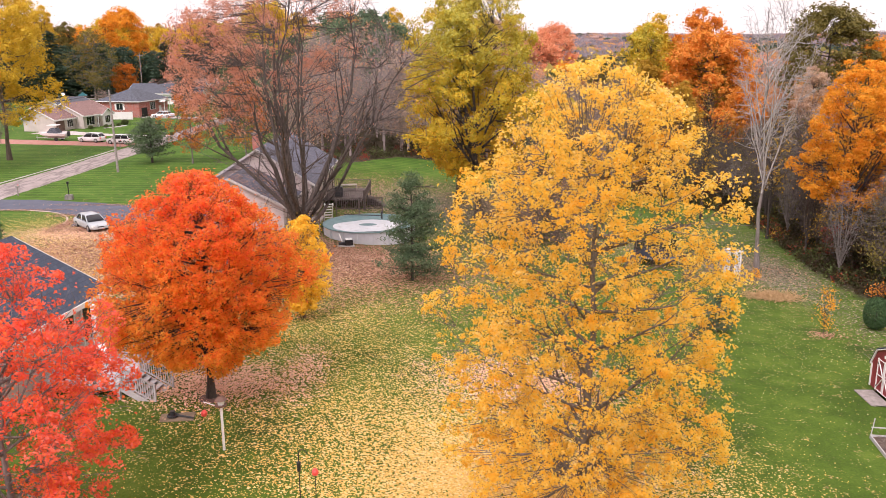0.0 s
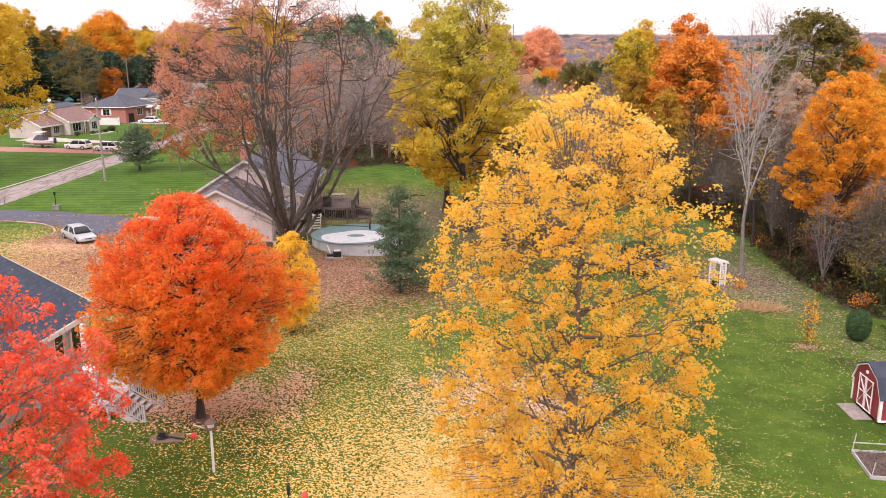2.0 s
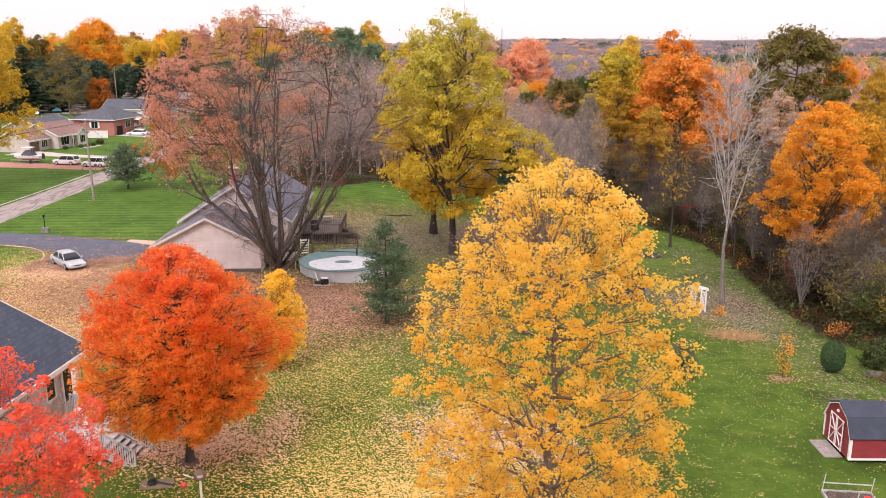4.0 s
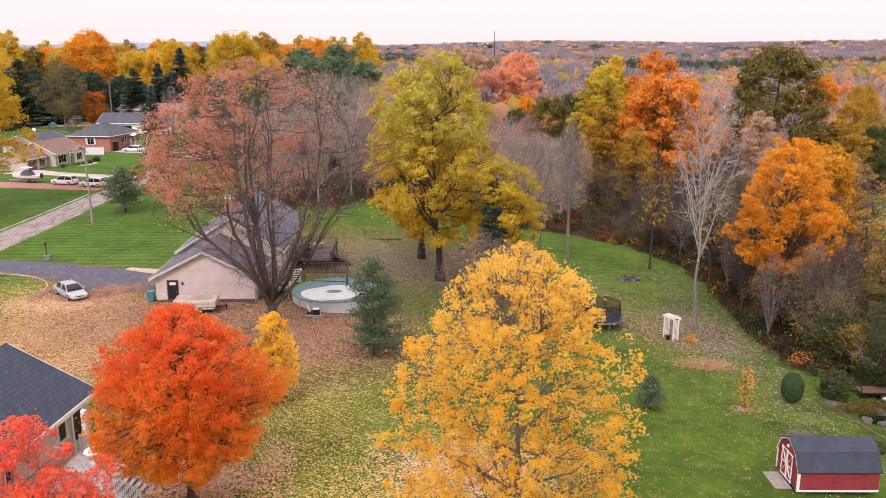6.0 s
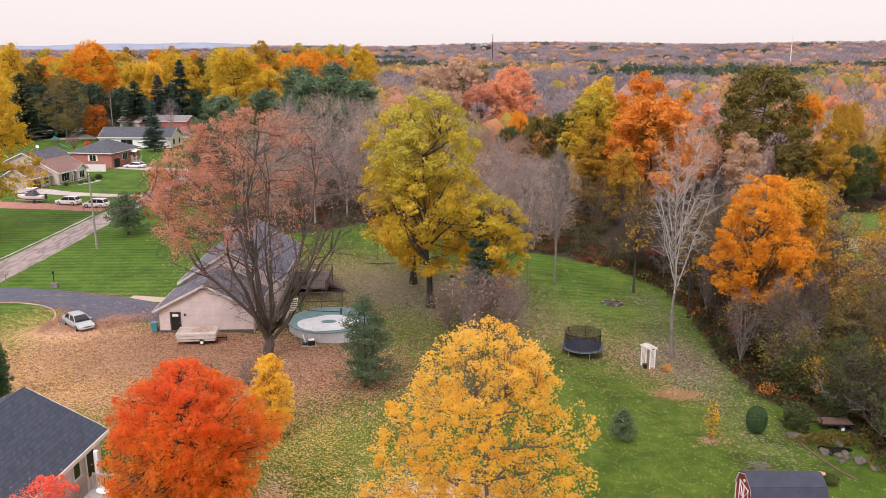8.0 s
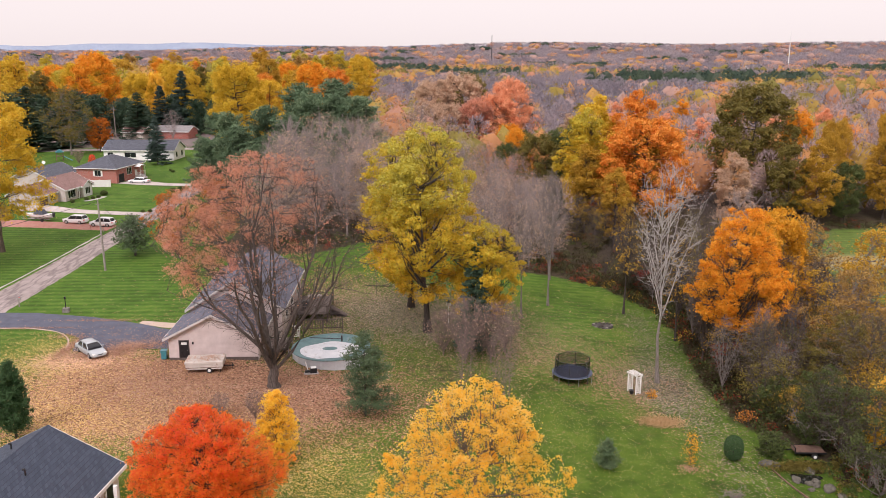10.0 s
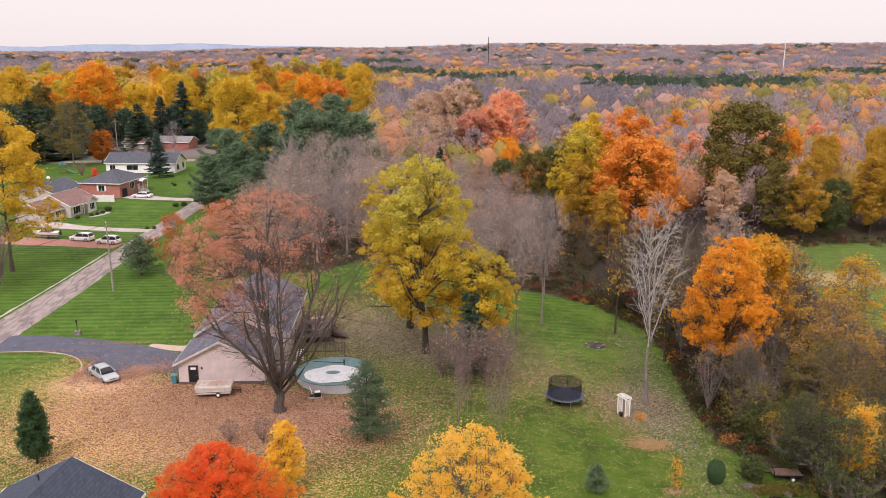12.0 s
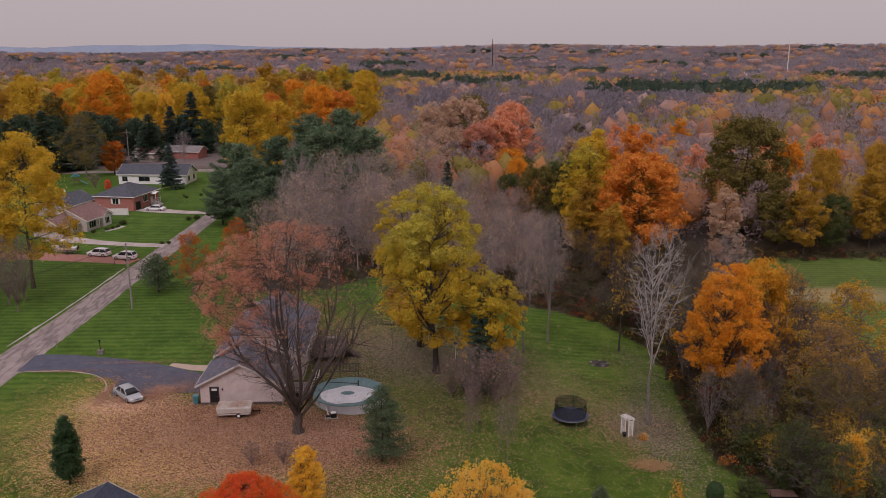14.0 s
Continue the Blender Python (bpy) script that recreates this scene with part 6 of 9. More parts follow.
# stairs go down towards the lawn
sx0, sy0 = 1.88, -0.05
for k in range(5):
    part("tread", box(sx0 + k * 0.30, sy0 - 1.95, DZ - 0.17 * (k + 1) - 0.05, sx0 + (k + 1) * 0.30 + 0.02, sy0 - 0.15, DZ - 0.17 * (k + 1), 0.006), PALE_WOOD, deck)
for yy in (sy0 - 2.0, sy0 - 0.12):
    part("stringer", bar((sx0, yy, DZ - 0.20), (sx0 + 1.75, yy, DZ - 1.16), 0.05, 0.28), PALE_WOOD, deck)
    railing(deck, (sx0 + 0.05, yy), (sx0 + 1.7, yy), DZ - 0.05, z2=DZ - 0.95)

patio = thing("patio_table", "pale round patio table on the wooden deck", "table", -17.2, 40.4, 0, DZ)
part("tabletop", lathe([(0.0, 0.74), (0.55, 0.74), (0.58, 0.72), (0.55, 0.70), (0.0, 0.70)], 20), WHITE_PAINT, patio)
part("leg", rod((0, 0, 0.03), (0, 0, 0.70), 0.04), WHITE_PAINT, patio)
part("foot", lathe([(0.0, 0.05), (0.25, 0.03), (0.27, 0.0)], 16), WHITE_PAINT, patio)

# middle house: garage block in front, main block behind
garage = gable_house("garage", "beige sided garage with low gable and taupe shingles", -19.55, 75.6, 0, 0.95, 7.4, 9.6, 2.55, 2.45, SIDING_BEIGE, SHINGLE_TAUPE, foot=0.3, trim=PALE_TRIM)
door_unit(garage, -3.15, 0, 0.95, 2.1, DARK_METAL, DARK_WOOD)
part("base_trim", box(-4.78, -0.06, -0.3, 4.78, -0.003, 0.20), DARK_WOOD, garage)
garage_light = part("wall_lamp", box(-2.25, -0.16, 1.75, -2.10, -0.02, 2.0, 0.02), DARK_METAL, garage)
main_house = gable_house("house", "beige house with dark blue-grey roof and brick chimney", -18.6, 83.2, 0, 0.85, 17.0, 10.6, 3.5, 3.3, SIDING_BEIGE, SHINGLE_TAUPE, foot=0.3, trim=PALE_TRIM)
for along, w in ((3.5, 1.6), (8.0, 1.8), (13.0, 1.4)):
    side_window(main_house, 1, 5.3, along, 2.0, w, 1.3, WHITE_PAINT, 1)
chim = part("chimney", box(-2.1, 7.2, 5.0, -1.2, 8.2, 7.7), BRICK_RED, main_house)
part("flue", rod((-1.85, 7.7, 7.7), (-1.85, 7.7, 8.05), 0.14), CONCRETE, chim)
part("flue", rod((-1.45, 7.7, 7.7), (-1.45, 7.7, 8.05), 0.14), CONCRETE, chim)
part("cap", box(-2.18, 7.12, 7.62, -1.12, 8.28, 7.72), CONCRETE, chim)

bin_ = thing("wheelie_bin", "teal plastic rubbish bin against the garage wall", "bin", -25.0, 75.9, 5)
part("body", prism([(-0.26, 0.06), (0.26, 0.06), (0.32, 0.98), (-0.32, 0.98)], 0.62, plane="xz", at=-0.31, bevel=0.02), GREEN_PLASTIC, bin_)
part("lid", box(-0.35, -0.36, 0.98, 0.35, 0.34, 1.06, 0.03), GREEN_PLASTIC, bin_)
for sx in (-1, 1):
    part("wheel", rod((sx * 0.24, 0.3, 0.1), (sx * 0.32, 0.3, 0.1), 0.1), RUBBER, bin_)

# back deck of the middle house with its clutter
back_deck = thing("deck", "old brown wooden deck behind the middle house", "deck", -11.0, 93.5, 0, 0.0)
for k in range(14):
    part("plank", box(-2.2, -4 + k * 0.56, 1.35, 2.4, -4 + k * 0.56 + 0.54, 1.42, 0.006), DARK_WOOD, back_deck)
for px, py in ((2.3, -3.9), (2.3, 0), (2.3, 3.7), (-2.0, -3.9)):
    part("post", box(px - 0.07, py - 0.07, 0.0, px + 0.07, py + 0.07, 1.34), DARK_WOOD, back_deck)
railing(back_deck, (2.35, -3.95), (2.35, 3.75), 1.42, mat=DARK_WOOD, gap=0.22)
railing(back_deck, (-2.1, -3.95), (2.25, -3.95), 1.42, mat=DARK_WOOD, gap=0.22)
railing(back_deck, (-2.1, 3.8), (2.25, 3.8), 1.42, mat=DARK_WOOD, gap=0.22)
for px in (-2.0, -0.6, 0.8, 2.3):
    part("brace", bar((px, -3.98, 0.05), (min(px + 1.2, 2.3), -3.98, 1.3), 0.05, 0.09), DARK_WOOD, back_deck)
for k in range(7):
    part("tread", box(2.42, -1.2, 1.18 - k * 0.18, 2.42 + 0.30 * (k + 1), 0.2, 1.22 - k * 0.18, 0.005), DARK_WOOD, back_deck)
glider = thing("patio_table", "grey patio table on the old back deck", "table", -10.9, 95.2, 10, 1.42)
part("tabletop", box(-0.9, -0.45, 0.68, 0.9, 0.45, 0.74, 0.02), GREY_WOOD, glider)
for px in (-0.8, 0.8):
    for py in (-0.35, 0.35):
        part("leg", box(px - 0.03, py - 0.03, 0, px + 0.03, py + 0.03, 0.68), GREY_WOOD, glider)
grill = thing("barbecue", "black covered barbecue on the back deck", "grill", -11.6, 91.2, 0, 1.42)
part("cabinet", box(-0.45, -0.28, 0.08, 0.45, 0.28, 0.85, 0.03), BLACK_PLASTIC, grill)
part("lid", prism([(-0.45, 0.86), (0.45, 0.86), (0.42, 1.10), (0.25, 1.22), (-0.25, 1.22), (-0.42, 1.10)], 0.56, plane="xz", at=-0.28), BLACK_PLASTIC, grill)
for px in (-0.36, 0.36):
    part("caster", rod((px - 0.02, 0, 0.05), (px + 0.02, 0, 0.05), 0.05), RUBBER, grill)

# ---- swimming pool ----
PX, PY, PR = -7.1, 77.9, 4.25
pz = min(lz(PX - PR, PY), lz(PX + PR, PY), lz(PX, PY - PR)) - 0.05
pool = thing("swimming_pool", "round above-ground pool closed with a teal and icy cover", "pool", PX, PY, 0, pz)
RIM = 1.52
for k in range(18):
    a0, a1 = k * 20 + 0.6, (k + 1) * 20 - 0.6
    bm = bmesh.new()
    for j in range(4):
        b0, b1 = radians(a0 + (a1 - a0) * j / 4), radians(a0 + (a1 - a0) * (j + 1) / 4)
        q = []
        for r_, z_ in ((PR, 0), (PR, RIM), (PR - 0.04, RIM), (PR - 0.04, 0)):
            q.append((r_, z_))
        v0 = [bm.verts.new((r_ * math.cos(b0), r_ * math.sin(b0), z_)) for r_, z_ in q]
        v1 = [bm.verts.new((r_ * math.cos(b1), r_ * math.sin(b1), z_)) for r_, z_ in q]
        for i_ in range(4):
            bm.faces.new((v0[i_], v1[i_], v1[(i_ + 1) % 4], v0[(i_ + 1) % 4]))
    part("wall_panel", bm, POOL_WALL, pool)
    a = radians(k * 20)
    part("upright", bar(((PR + 0.05) * math.cos(a), (PR + 0.05) * math.sin(a), 0), ((PR + 0.05) * math.cos(a), (PR + 0.05) * math.sin(a), RIM), 0.12, 0.10), POOL_WALL, pool)
part("rim", lathe([(PR - 0.12, RIM - 0.01), (PR - 0.12, RIM + 0.05), (PR + 0.14, RIM + 0.05), (PR + 0.14, RIM - 0.01), (PR - 0.12, RIM - 0.01)], 54), TEAL_COVER, pool)
part("cover", lathe([(PR - 0.125, RIM + 0.035), (PR - 0.7, RIM - 0.10), (3.0, RIM - 0.17), (2.4, RIM - 0.20), (1.2, RIM - 0.22), (0.01, RIM - 0.22)], 54), TEAL_COVER, pool)
bm = bmesh.new()
ring = []
for k in range(60):
    a = k * 2 * math.pi / 60
    rr = 3.05 + 0.28 * math.sin(2 * a + 0.6) + 0.14 * math.sin(5 * a)
    ring.append(bm.verts.new((rr * math.cos(a) - 0.15, rr * math.sin(a) * 0.92 - 0.75, RIM - 0.085)))
bm.faces.new(ring)
part("puddle", bm, ICE_COVER, pool, "pale meltwater lying on the cover")
bm = bmesh.new()
ring = [bm.verts.new((0.85 * math.cos(k * math.pi / 12) - 0.1, 0.55 * math.sin(k * math.pi / 12) - 0.3, RIM - 0.075)) for k in range(24)]
bm.faces.new(ring)
part("float", bm, TEAL_COVER, pool)
part("cable", rod((-2.6, 1.9, RIM + 0.45), (1.1, 1.35, RIM + 0.45), 0.05), BLACK_PLASTIC, pool)
part("winch", rod((1.1, 1.35, RIM + 0.15), (1.1, 1.35, RIM + 0.85), 0.09), BLACK_PLASTIC, pool)

pump = thing("pool_pump", "grey pool pump and filter on a small base", "pump", -8.7, 72.5, 12)
part("base", box(-0.75, -0.35, 0, 0.75, 0.35, 0.10, 0.02), CONCRETE, pump)
part("housing", box(-0.1, -0.3, 0.10, 0.6, 0.3, 0.62, 0.05), DARK_METAL, pump)
part("cap", box(-0.05, -0.26, 0.62, 0.55, 0.26, 0.70, 0.03), LENS, pump)
part("motor", rod((-0.65, 0, 0.28), (-0.1, 0, 0.28), 0.14), BLACK_PLASTIC, pump)
part("pipe", rod((-0.3, 0.1, 0.3), (-0.5, 1.15, 0.9), 0.05), WHITE_PAINT, pump)

pool_fence = thing("fence", "dark wooden balustrade on tall posts behind the pool", "fence", -8.6, 83.4, 2)
for k in range(24):
    part("slat", box(-2.15 + k * 0.185, -0.012, 1.28, -2.15 + k * 0.185 + 0.06, 0.012, 2.42, 0.004), DARK_WOOD, pool_fence)
for z_ in (1.34, 2.40):
    part("rail", box(-2.3, 0.014, z_, 2.35, 0.06, z_ + 0.10), DARK_WOOD, pool_fence)
for x_ in (-2.3, 0.0, 2.35):
    part("post", box(x_ - 0.06, -0.06, -0.2, x_ + 0.06, 0.012, 2.56, 0.01), DARK_WOOD, pool_fence)
ladder = thing("pool_ladder", "white plastic pool steps standing by the deck", "ladder", -11.6, 82.6, 15)
for sx in (-0.4, 0.4):
    part("side_rail", bar((sx, 0.5, 0), (sx, -0.35, 1.9), 0.09, 0.12), WHITE_PAINT, ladder)
    part("handrail", rod((sx, -0.35, 1.9), (sx, -0.75, 1.75), 0.04), WHITE_PAINT, ladder)
for k in range(6):
    part("step", box(-0.4, 0.36 - k * 0.14, 0.25 + k * 0.30, 0.4, 0.60 - k * 0.14, 0.31 + k * 0.30, 0.01), WHITE_PAINT, ladder)
low_wall = thing("pool_deck", "grey wooden pool deck between garage and pool", "deck", -13.2, 79.0, 0)
for k in range(10):
    part("plank", box(-1.6, -1.6 + k * 0.32, 0.82, 1.5, -1.6 + k * 0.32 + 0.305, 0.87, 0.005), GREY_WOOD, low_wall)
for px in (-1.5, 1.4):
    for py in (-1.5, 1.5):
        part("post", box(px - 0.06, py - 0.06, -0.2, px + 0.06, py + 0.06, 0.82), GREY_WOOD, low_wall)
railing(low_wall, (-1.55, -1.62), (1.45, -1.62), 0.87, mat=BROWN_WOOD, gap=0.2)

# ---- neighbours' houses ----
tan = gable_house("house", "tan ranch house with brown shingle roof", -77.6, 170.9, -12, 1.3, 9.7, 9.0, 2.7, 2.2, SIDING_TAN, SHINGLE_BROWN, foot=0.2)
side_window(tan, 1, 4.5, 2.2, 1.5, 2.6, 1.7, WHITE_PAINT, 2)
side_window(tan, 1, 4.5, 8.8, 1.5, 1.2, 1.5, WHITE_PAINT, 1)
d = door_unit(tan, 0, 0, 0.95, 2.05, BROWN_WOOD, WHITE_PAINT)
d.matrix_basis = pose(4.5, 4.9, 0, 0, 0, 90)
for py in (4.0, 5.8):
    part("porch_post", box(5.0, py, -0.2, 5.15, py + 0.15, 2.5), WHITE_PAINT, tan)
tan_wing = gable_house("house_wing", "small front gable of the tan house with white trim", -71.1, 176.9, 78, 1.3, 5.0, 3.6, 2.55, 1.0, SIDING_TAN, SHINGLE_BROWN, foot=0.2, over=0.3, gable_mat=WHITE_PAINT)
window_unit(tan_wing, 0, 1.4, 1.7, 1.4, 0, WHITE_PAINT, mull=2)
tan_garage = gable_house("house_wing", "low garage wing of the tan house", -79.8, 164.7, -12, 1.25, 7.2, 7.0, 2.45, 1.7, SIDING_TAN, SHINGLE_BROWN, foot=0.2)
side_window(tan_garage, 1, 3.5, 4.7, 1.4, 1.7, 1.5, WHITE_PAINT, 2)
g = garage_door(tan_garage, 0, 0, 2.5, 2.1, BROWN_WOOD)
g.matrix_basis = pose(3.5, 1.7, 0, 0, 0, 90)
back_wing = gable_house("house", "grey-roofed house behind the tan one", -88.6, 188.0, -12, 1.4, 12.0, 9.0, 2.6, 1.9, SIDING_TAN, SHINGLE_GREY, foot=0.2)
dish = thing("satellite_dish", "white satellite dish on a roof ridge", "satellite dish", -87.4, 193.2, 30, 6.06)
part("mast", rod((0, 0, 0), (0, 0, 0.6), 0.04), GALVANISED, dish)
part("reflector", lathe([(0.0, 0.0), (0.25, 0.05), (0.42, 0.14), (0.40, 0.15), (0.0, 0.02)], 18), WHITE_PAINT, dish).matrix_basis = pose(0, -0.05, 0.75, 60, 0, 0)


def hip_house(name, label, x, y, turn, z, length, width, wall_h, rise, wall_mat, roof_mat, over=0.5):
    """A hipped block: x from 0 to width, y from 0 to length."""
    h = thing(name, label, "house", x, y, turn, z)
    t = 0.2
    part("wall", box(0, 0, -0.3, width, t, wall_h), wall_mat, h)
    part("wall", box(0, length - t, -0.3, width, length, wall_h), wall_mat, h)
    part("wall", box(0, t, -0.3, t, length - t, wall_h), wall_mat, h)
    part("wall", box(width - t, t, -0.3, width, length - t, wall_h), wall_mat, h)
    bm = bmesh.new()
    o, zb = over, wall_h - 0.05
    c = [bm.verts.new(q) for q in ((-o, -o, zb), (width + o, -o, zb), (width + o, length + o, zb), (-o, length + o, zb))]
    lo = [bm.verts.new((v.co.x, v.co.y, zb - 0.18)) for v in c]
    half = width / 2
    r0, r1 = bm.verts.new((half, half, wall_h + rise)), bm.verts.new((half, length - half, wall_h + rise))
    for f in ((c[0], c[1], r0), (c[1], c[2], r1, r0), (c[2], c[3], r1), (c[3], c[0], r0, r1), (lo[3], lo[2], lo[1], lo[0])):
        bm.faces.new(f)
    for k in range(4):
        bm.faces.new((lo[k], lo[(k + 1) % 4], c[(k + 1) % 4], c[k]))
    part("roof", bm, roof_mat, h)
    for q in ((-o, -o - 0.06, width + o, -o - 0.005), (width + o + 0.005, -o, width + o + 0.06, length + o), (-o - 0.06, -o, -o - 0.005, length + o)):
        part("gutter", box(q[0], q[1], zb - 0.16, q[2], q[3], zb + 0.02), WHITE_PAINT, h)
    return h


# brick house: its local x wall looks at the yard, its local +x end at the drive
brick_house = hip_house("house", "red brick bungalow with grey hipped roof", -80.7, 195.7, -11, 1.5, 13.0, 10.5, 3.7, 2.5, BRICK_RED, SHINGLE_GREY)
window_unit(brick_house, 5.6, 2.4, 1.6, 1.4, 0, WHITE_PAINT)
for px in (4.35, 6.45):
    part("shutter", box(px, -0.06, 1.7, px + 0.4, -0.005, 3.1), WHITE_PAINT, brick_house)
win = window_unit(brick_house, 0, 2.3, 2.2, 1.6, 0, WHITE_PAINT, mull=2)
win.matrix_basis = pose(10.5, 6.0, 0, 0, 0, 90)
g = garage_door(brick_house, 0, 0, 2.4, 2.1, DARK_METAL)
g.matrix_basis = pose(10.5, 2.2, 0, 0, 0, 90)
d = door_unit(brick_house, 0, 0, 0.95, 2.05, WHITE_PAINT, WHITE_PAINT)
d.matrix_basis = pose(10.5, 9.2, 0, 0, 0, 90)
porch = thing("porch", "white porch with awning and railing on the brick house", "porch", -66.9, 203.0, 79, 1.5)
part("stoop", box(-1.3, 0.0, -0.4, 1.3, 1.55, 0.75, 0.02), CONCRETE, porch)
for k in range(3):
    part("step", box(-0.7, -0.32 * (k + 1), -0.4, 0.7, -0.32 * k - 0.004, 0.56 - 0.19 * k), CONCRETE, porch)
part("awning", prism([(-1.45, 2.95), (-1.45, 3.05), (-0.8, 3.42), (0.8, 3.42), (1.45, 3.05), (1.45, 2.95), (0.75, 3.32), (-0.75, 3.32)], 1.6, plane="xz", at=-0.1), WHITE_PAINT, porch)
for px in (-1.2, 1.2):
    part("post", box(px - 0.05, 0.06, 0.75, px + 0.05, 0.16, 3.0), WHITE_PAINT, porch)
    part("railing", box(px - 0.03, 0.17, 1.55, px + 0.03, 1.5, 1.63), WHITE_PAINT, porch)
    for k in range(6):
        part("baluster", box(px - 0.02, 0.3 + k * 0.2, 0.75, px + 0.02, 0.34 + k * 0.2, 1.55), WHITE_PAINT, porch)

white_house = gable_house("house", "white ranch house with dark grey roof", -67.9, 240.4, 85, 1.5, 21.0, 9.2, 3.1, 2.3, SIDING_WHITE, SHINGLE_GREY, foot=0.2)
window_unit(white_house, -2.2, 1.6, 0.9, 1.3, 0, DARK_METAL, mull=0)
window_unit(white_house, 2.2, 1.6, 0.9, 1.3, 0, DARK_METAL, mull=0)
for along, w in ((5, 1.6), (13, 3.4), (19, 1.6)):
    side_window(white_house, -1, 4.6, along, 1.6, w, 1.4, WHITE_PAINT, 1)
far_house = gable_house("house", "low red-brown house with pale roof beyond the far street", -79.0, 299.8, 80, 1.5, 14.0, 8.0, 2.7, 1.6, BRICK_RED, SHINGLE_PALE)
far_shed = gable_house("shed", "tan shed with sloping roof beyond the far street", -92.5, 290.0, 75, 1.5, 8.0, 6.0, 3.4, 1.6, SIDING_TAN, SHINGLE_BROWN)
far_shed["category"] = "shed"

fence = thing("fence", "white solid vinyl fence panel between two houses", "fence", -75.0, 188.3, -1)
for k in range(8):
    part("panel", box(k * 0.62, -0.02, 0.08, k * 0.62 + 0.605, 0.02, 1.75), WHITE_PAINT, fence)
for k in range(3):
    part("post", box(k * 2.47 - 0.07, 0.021, 0, k * 2.47 + 0.07, 0.13, 1.9), WHITE_PAINT, fence)
play = thing("play_set", "green roofed wooden play set with slide", "play set", -101.7, 236.8, 20)
for px in (-0.9, 0.9):
    for py in (-0.9, 0.9):
        part("post", box(px - 0.07, py - 0.07, 0, px + 0.07, py + 0.07, 2.6), BROWN_WOOD, play)
part("platform", box(-1, -1, 1.35, 1, 1, 1.45), BROWN_WOOD, play)
part("canopy", prism([(-1.2, 2.55), (1.2, 2.55), (0, 3.4)], 2.4, plane="xz", at=-1.2), GREEN_PLASTIC, play)
part("slide", bar((1.0, -0.4, 1.4), (3.4, -1.6, 0.15), 0.6, 0.08), GREEN_PLASTIC, play)


def hedge_ball(seed, r, h, n, size, square=1.0):
    """A clipped bush of many small leaves; square below 1 gives it a flatter top and foot."""
    g_ = np.random.default_rng(seed)
    d_ = unit(g_.normal(0, 1, (n, 3)))
    C = np.sign(d_) * np.abs(d_) ** np.array([1, 1, square]) * np.array([r, r, h / 2]) * (g_.uniform(0.55, 1, (n, 1)) ** 0.4) + np.array([0, 0, h / 2])
    stem = np.zeros((1, 4, 3))
    stem[0, :, 2] = np.linspace(-0.1, h * 0.7, 4)
    return (tubes(stem, np.array([[0.06, 0.05, 0.04, 0.02]]), 6),), leaf_cards(C, size, g_, 0.3, out=1.0 * d_)


ball = plant("shrub", hedge_ball(5, 0.75, 1.0, 1600, 0.16), BARK_DARK, LEAF_GREEN, (-51.9, 183.0), "clipped dark round shrub beside a drive", "shrub", group="clipped shrubs")
for x, y, s in ((-53.6, 182.0, 0.9), (-50.0, 187.3, 1.0), (-67.8, 177.6, 1.1), (-69.4, 171.6, 0.7), (-68.6, 173.0, 0.65), (-67.9, 174.4, 0.7), (-71.6, 169.2, 0.7), (-53.0, 157.9, 0.6), (-51.6, 158.2, 0.6),
                (-62.0, 212.0, 0.7), (-59.0, 216.0, 0.6), (-63.5, 215.0, 0.5)):
    again(ball, x, y, x * 31, s)


# ---- vehicles ----
def loft(sections, bm=None):
    """A skin through closed rings of equally many points."""
    bm = bm or bmesh.new()
    rings = [[bm.verts.new(q) for q in ring_] for ring_ in sections]
    n_ = len(rings[0])
    for a, b in zip(rings, rings[1:]):
        for k in range(n_):
            bm.faces.new((a[k], a[(k + 1) % n_], b[(k + 1) % n_], b[k]))
    bm.faces.new(rings[0][::-1])
    bm.faces.new(rings[-1])
    return bm


def section(x, w, z0, z1, tuck=0.10):
    """Cross-section of a car body at x: half-width w, from z0 up to z1."""
    return [(x, -w * (1 - tuck), z0), (x, -w, z0 + 0.25 * (z1 - z0)), (x, -w, z0 + 0.7 * (z1 - z0)), (x, -w * 0.90, z1), (x, w * 0.90, z1), (x, w, z0 + 0.7 * (z1 - z0)), (x, w, z0 + 0.25 * (z1 - z0)), (x, w * (1 - tuck), z0)]


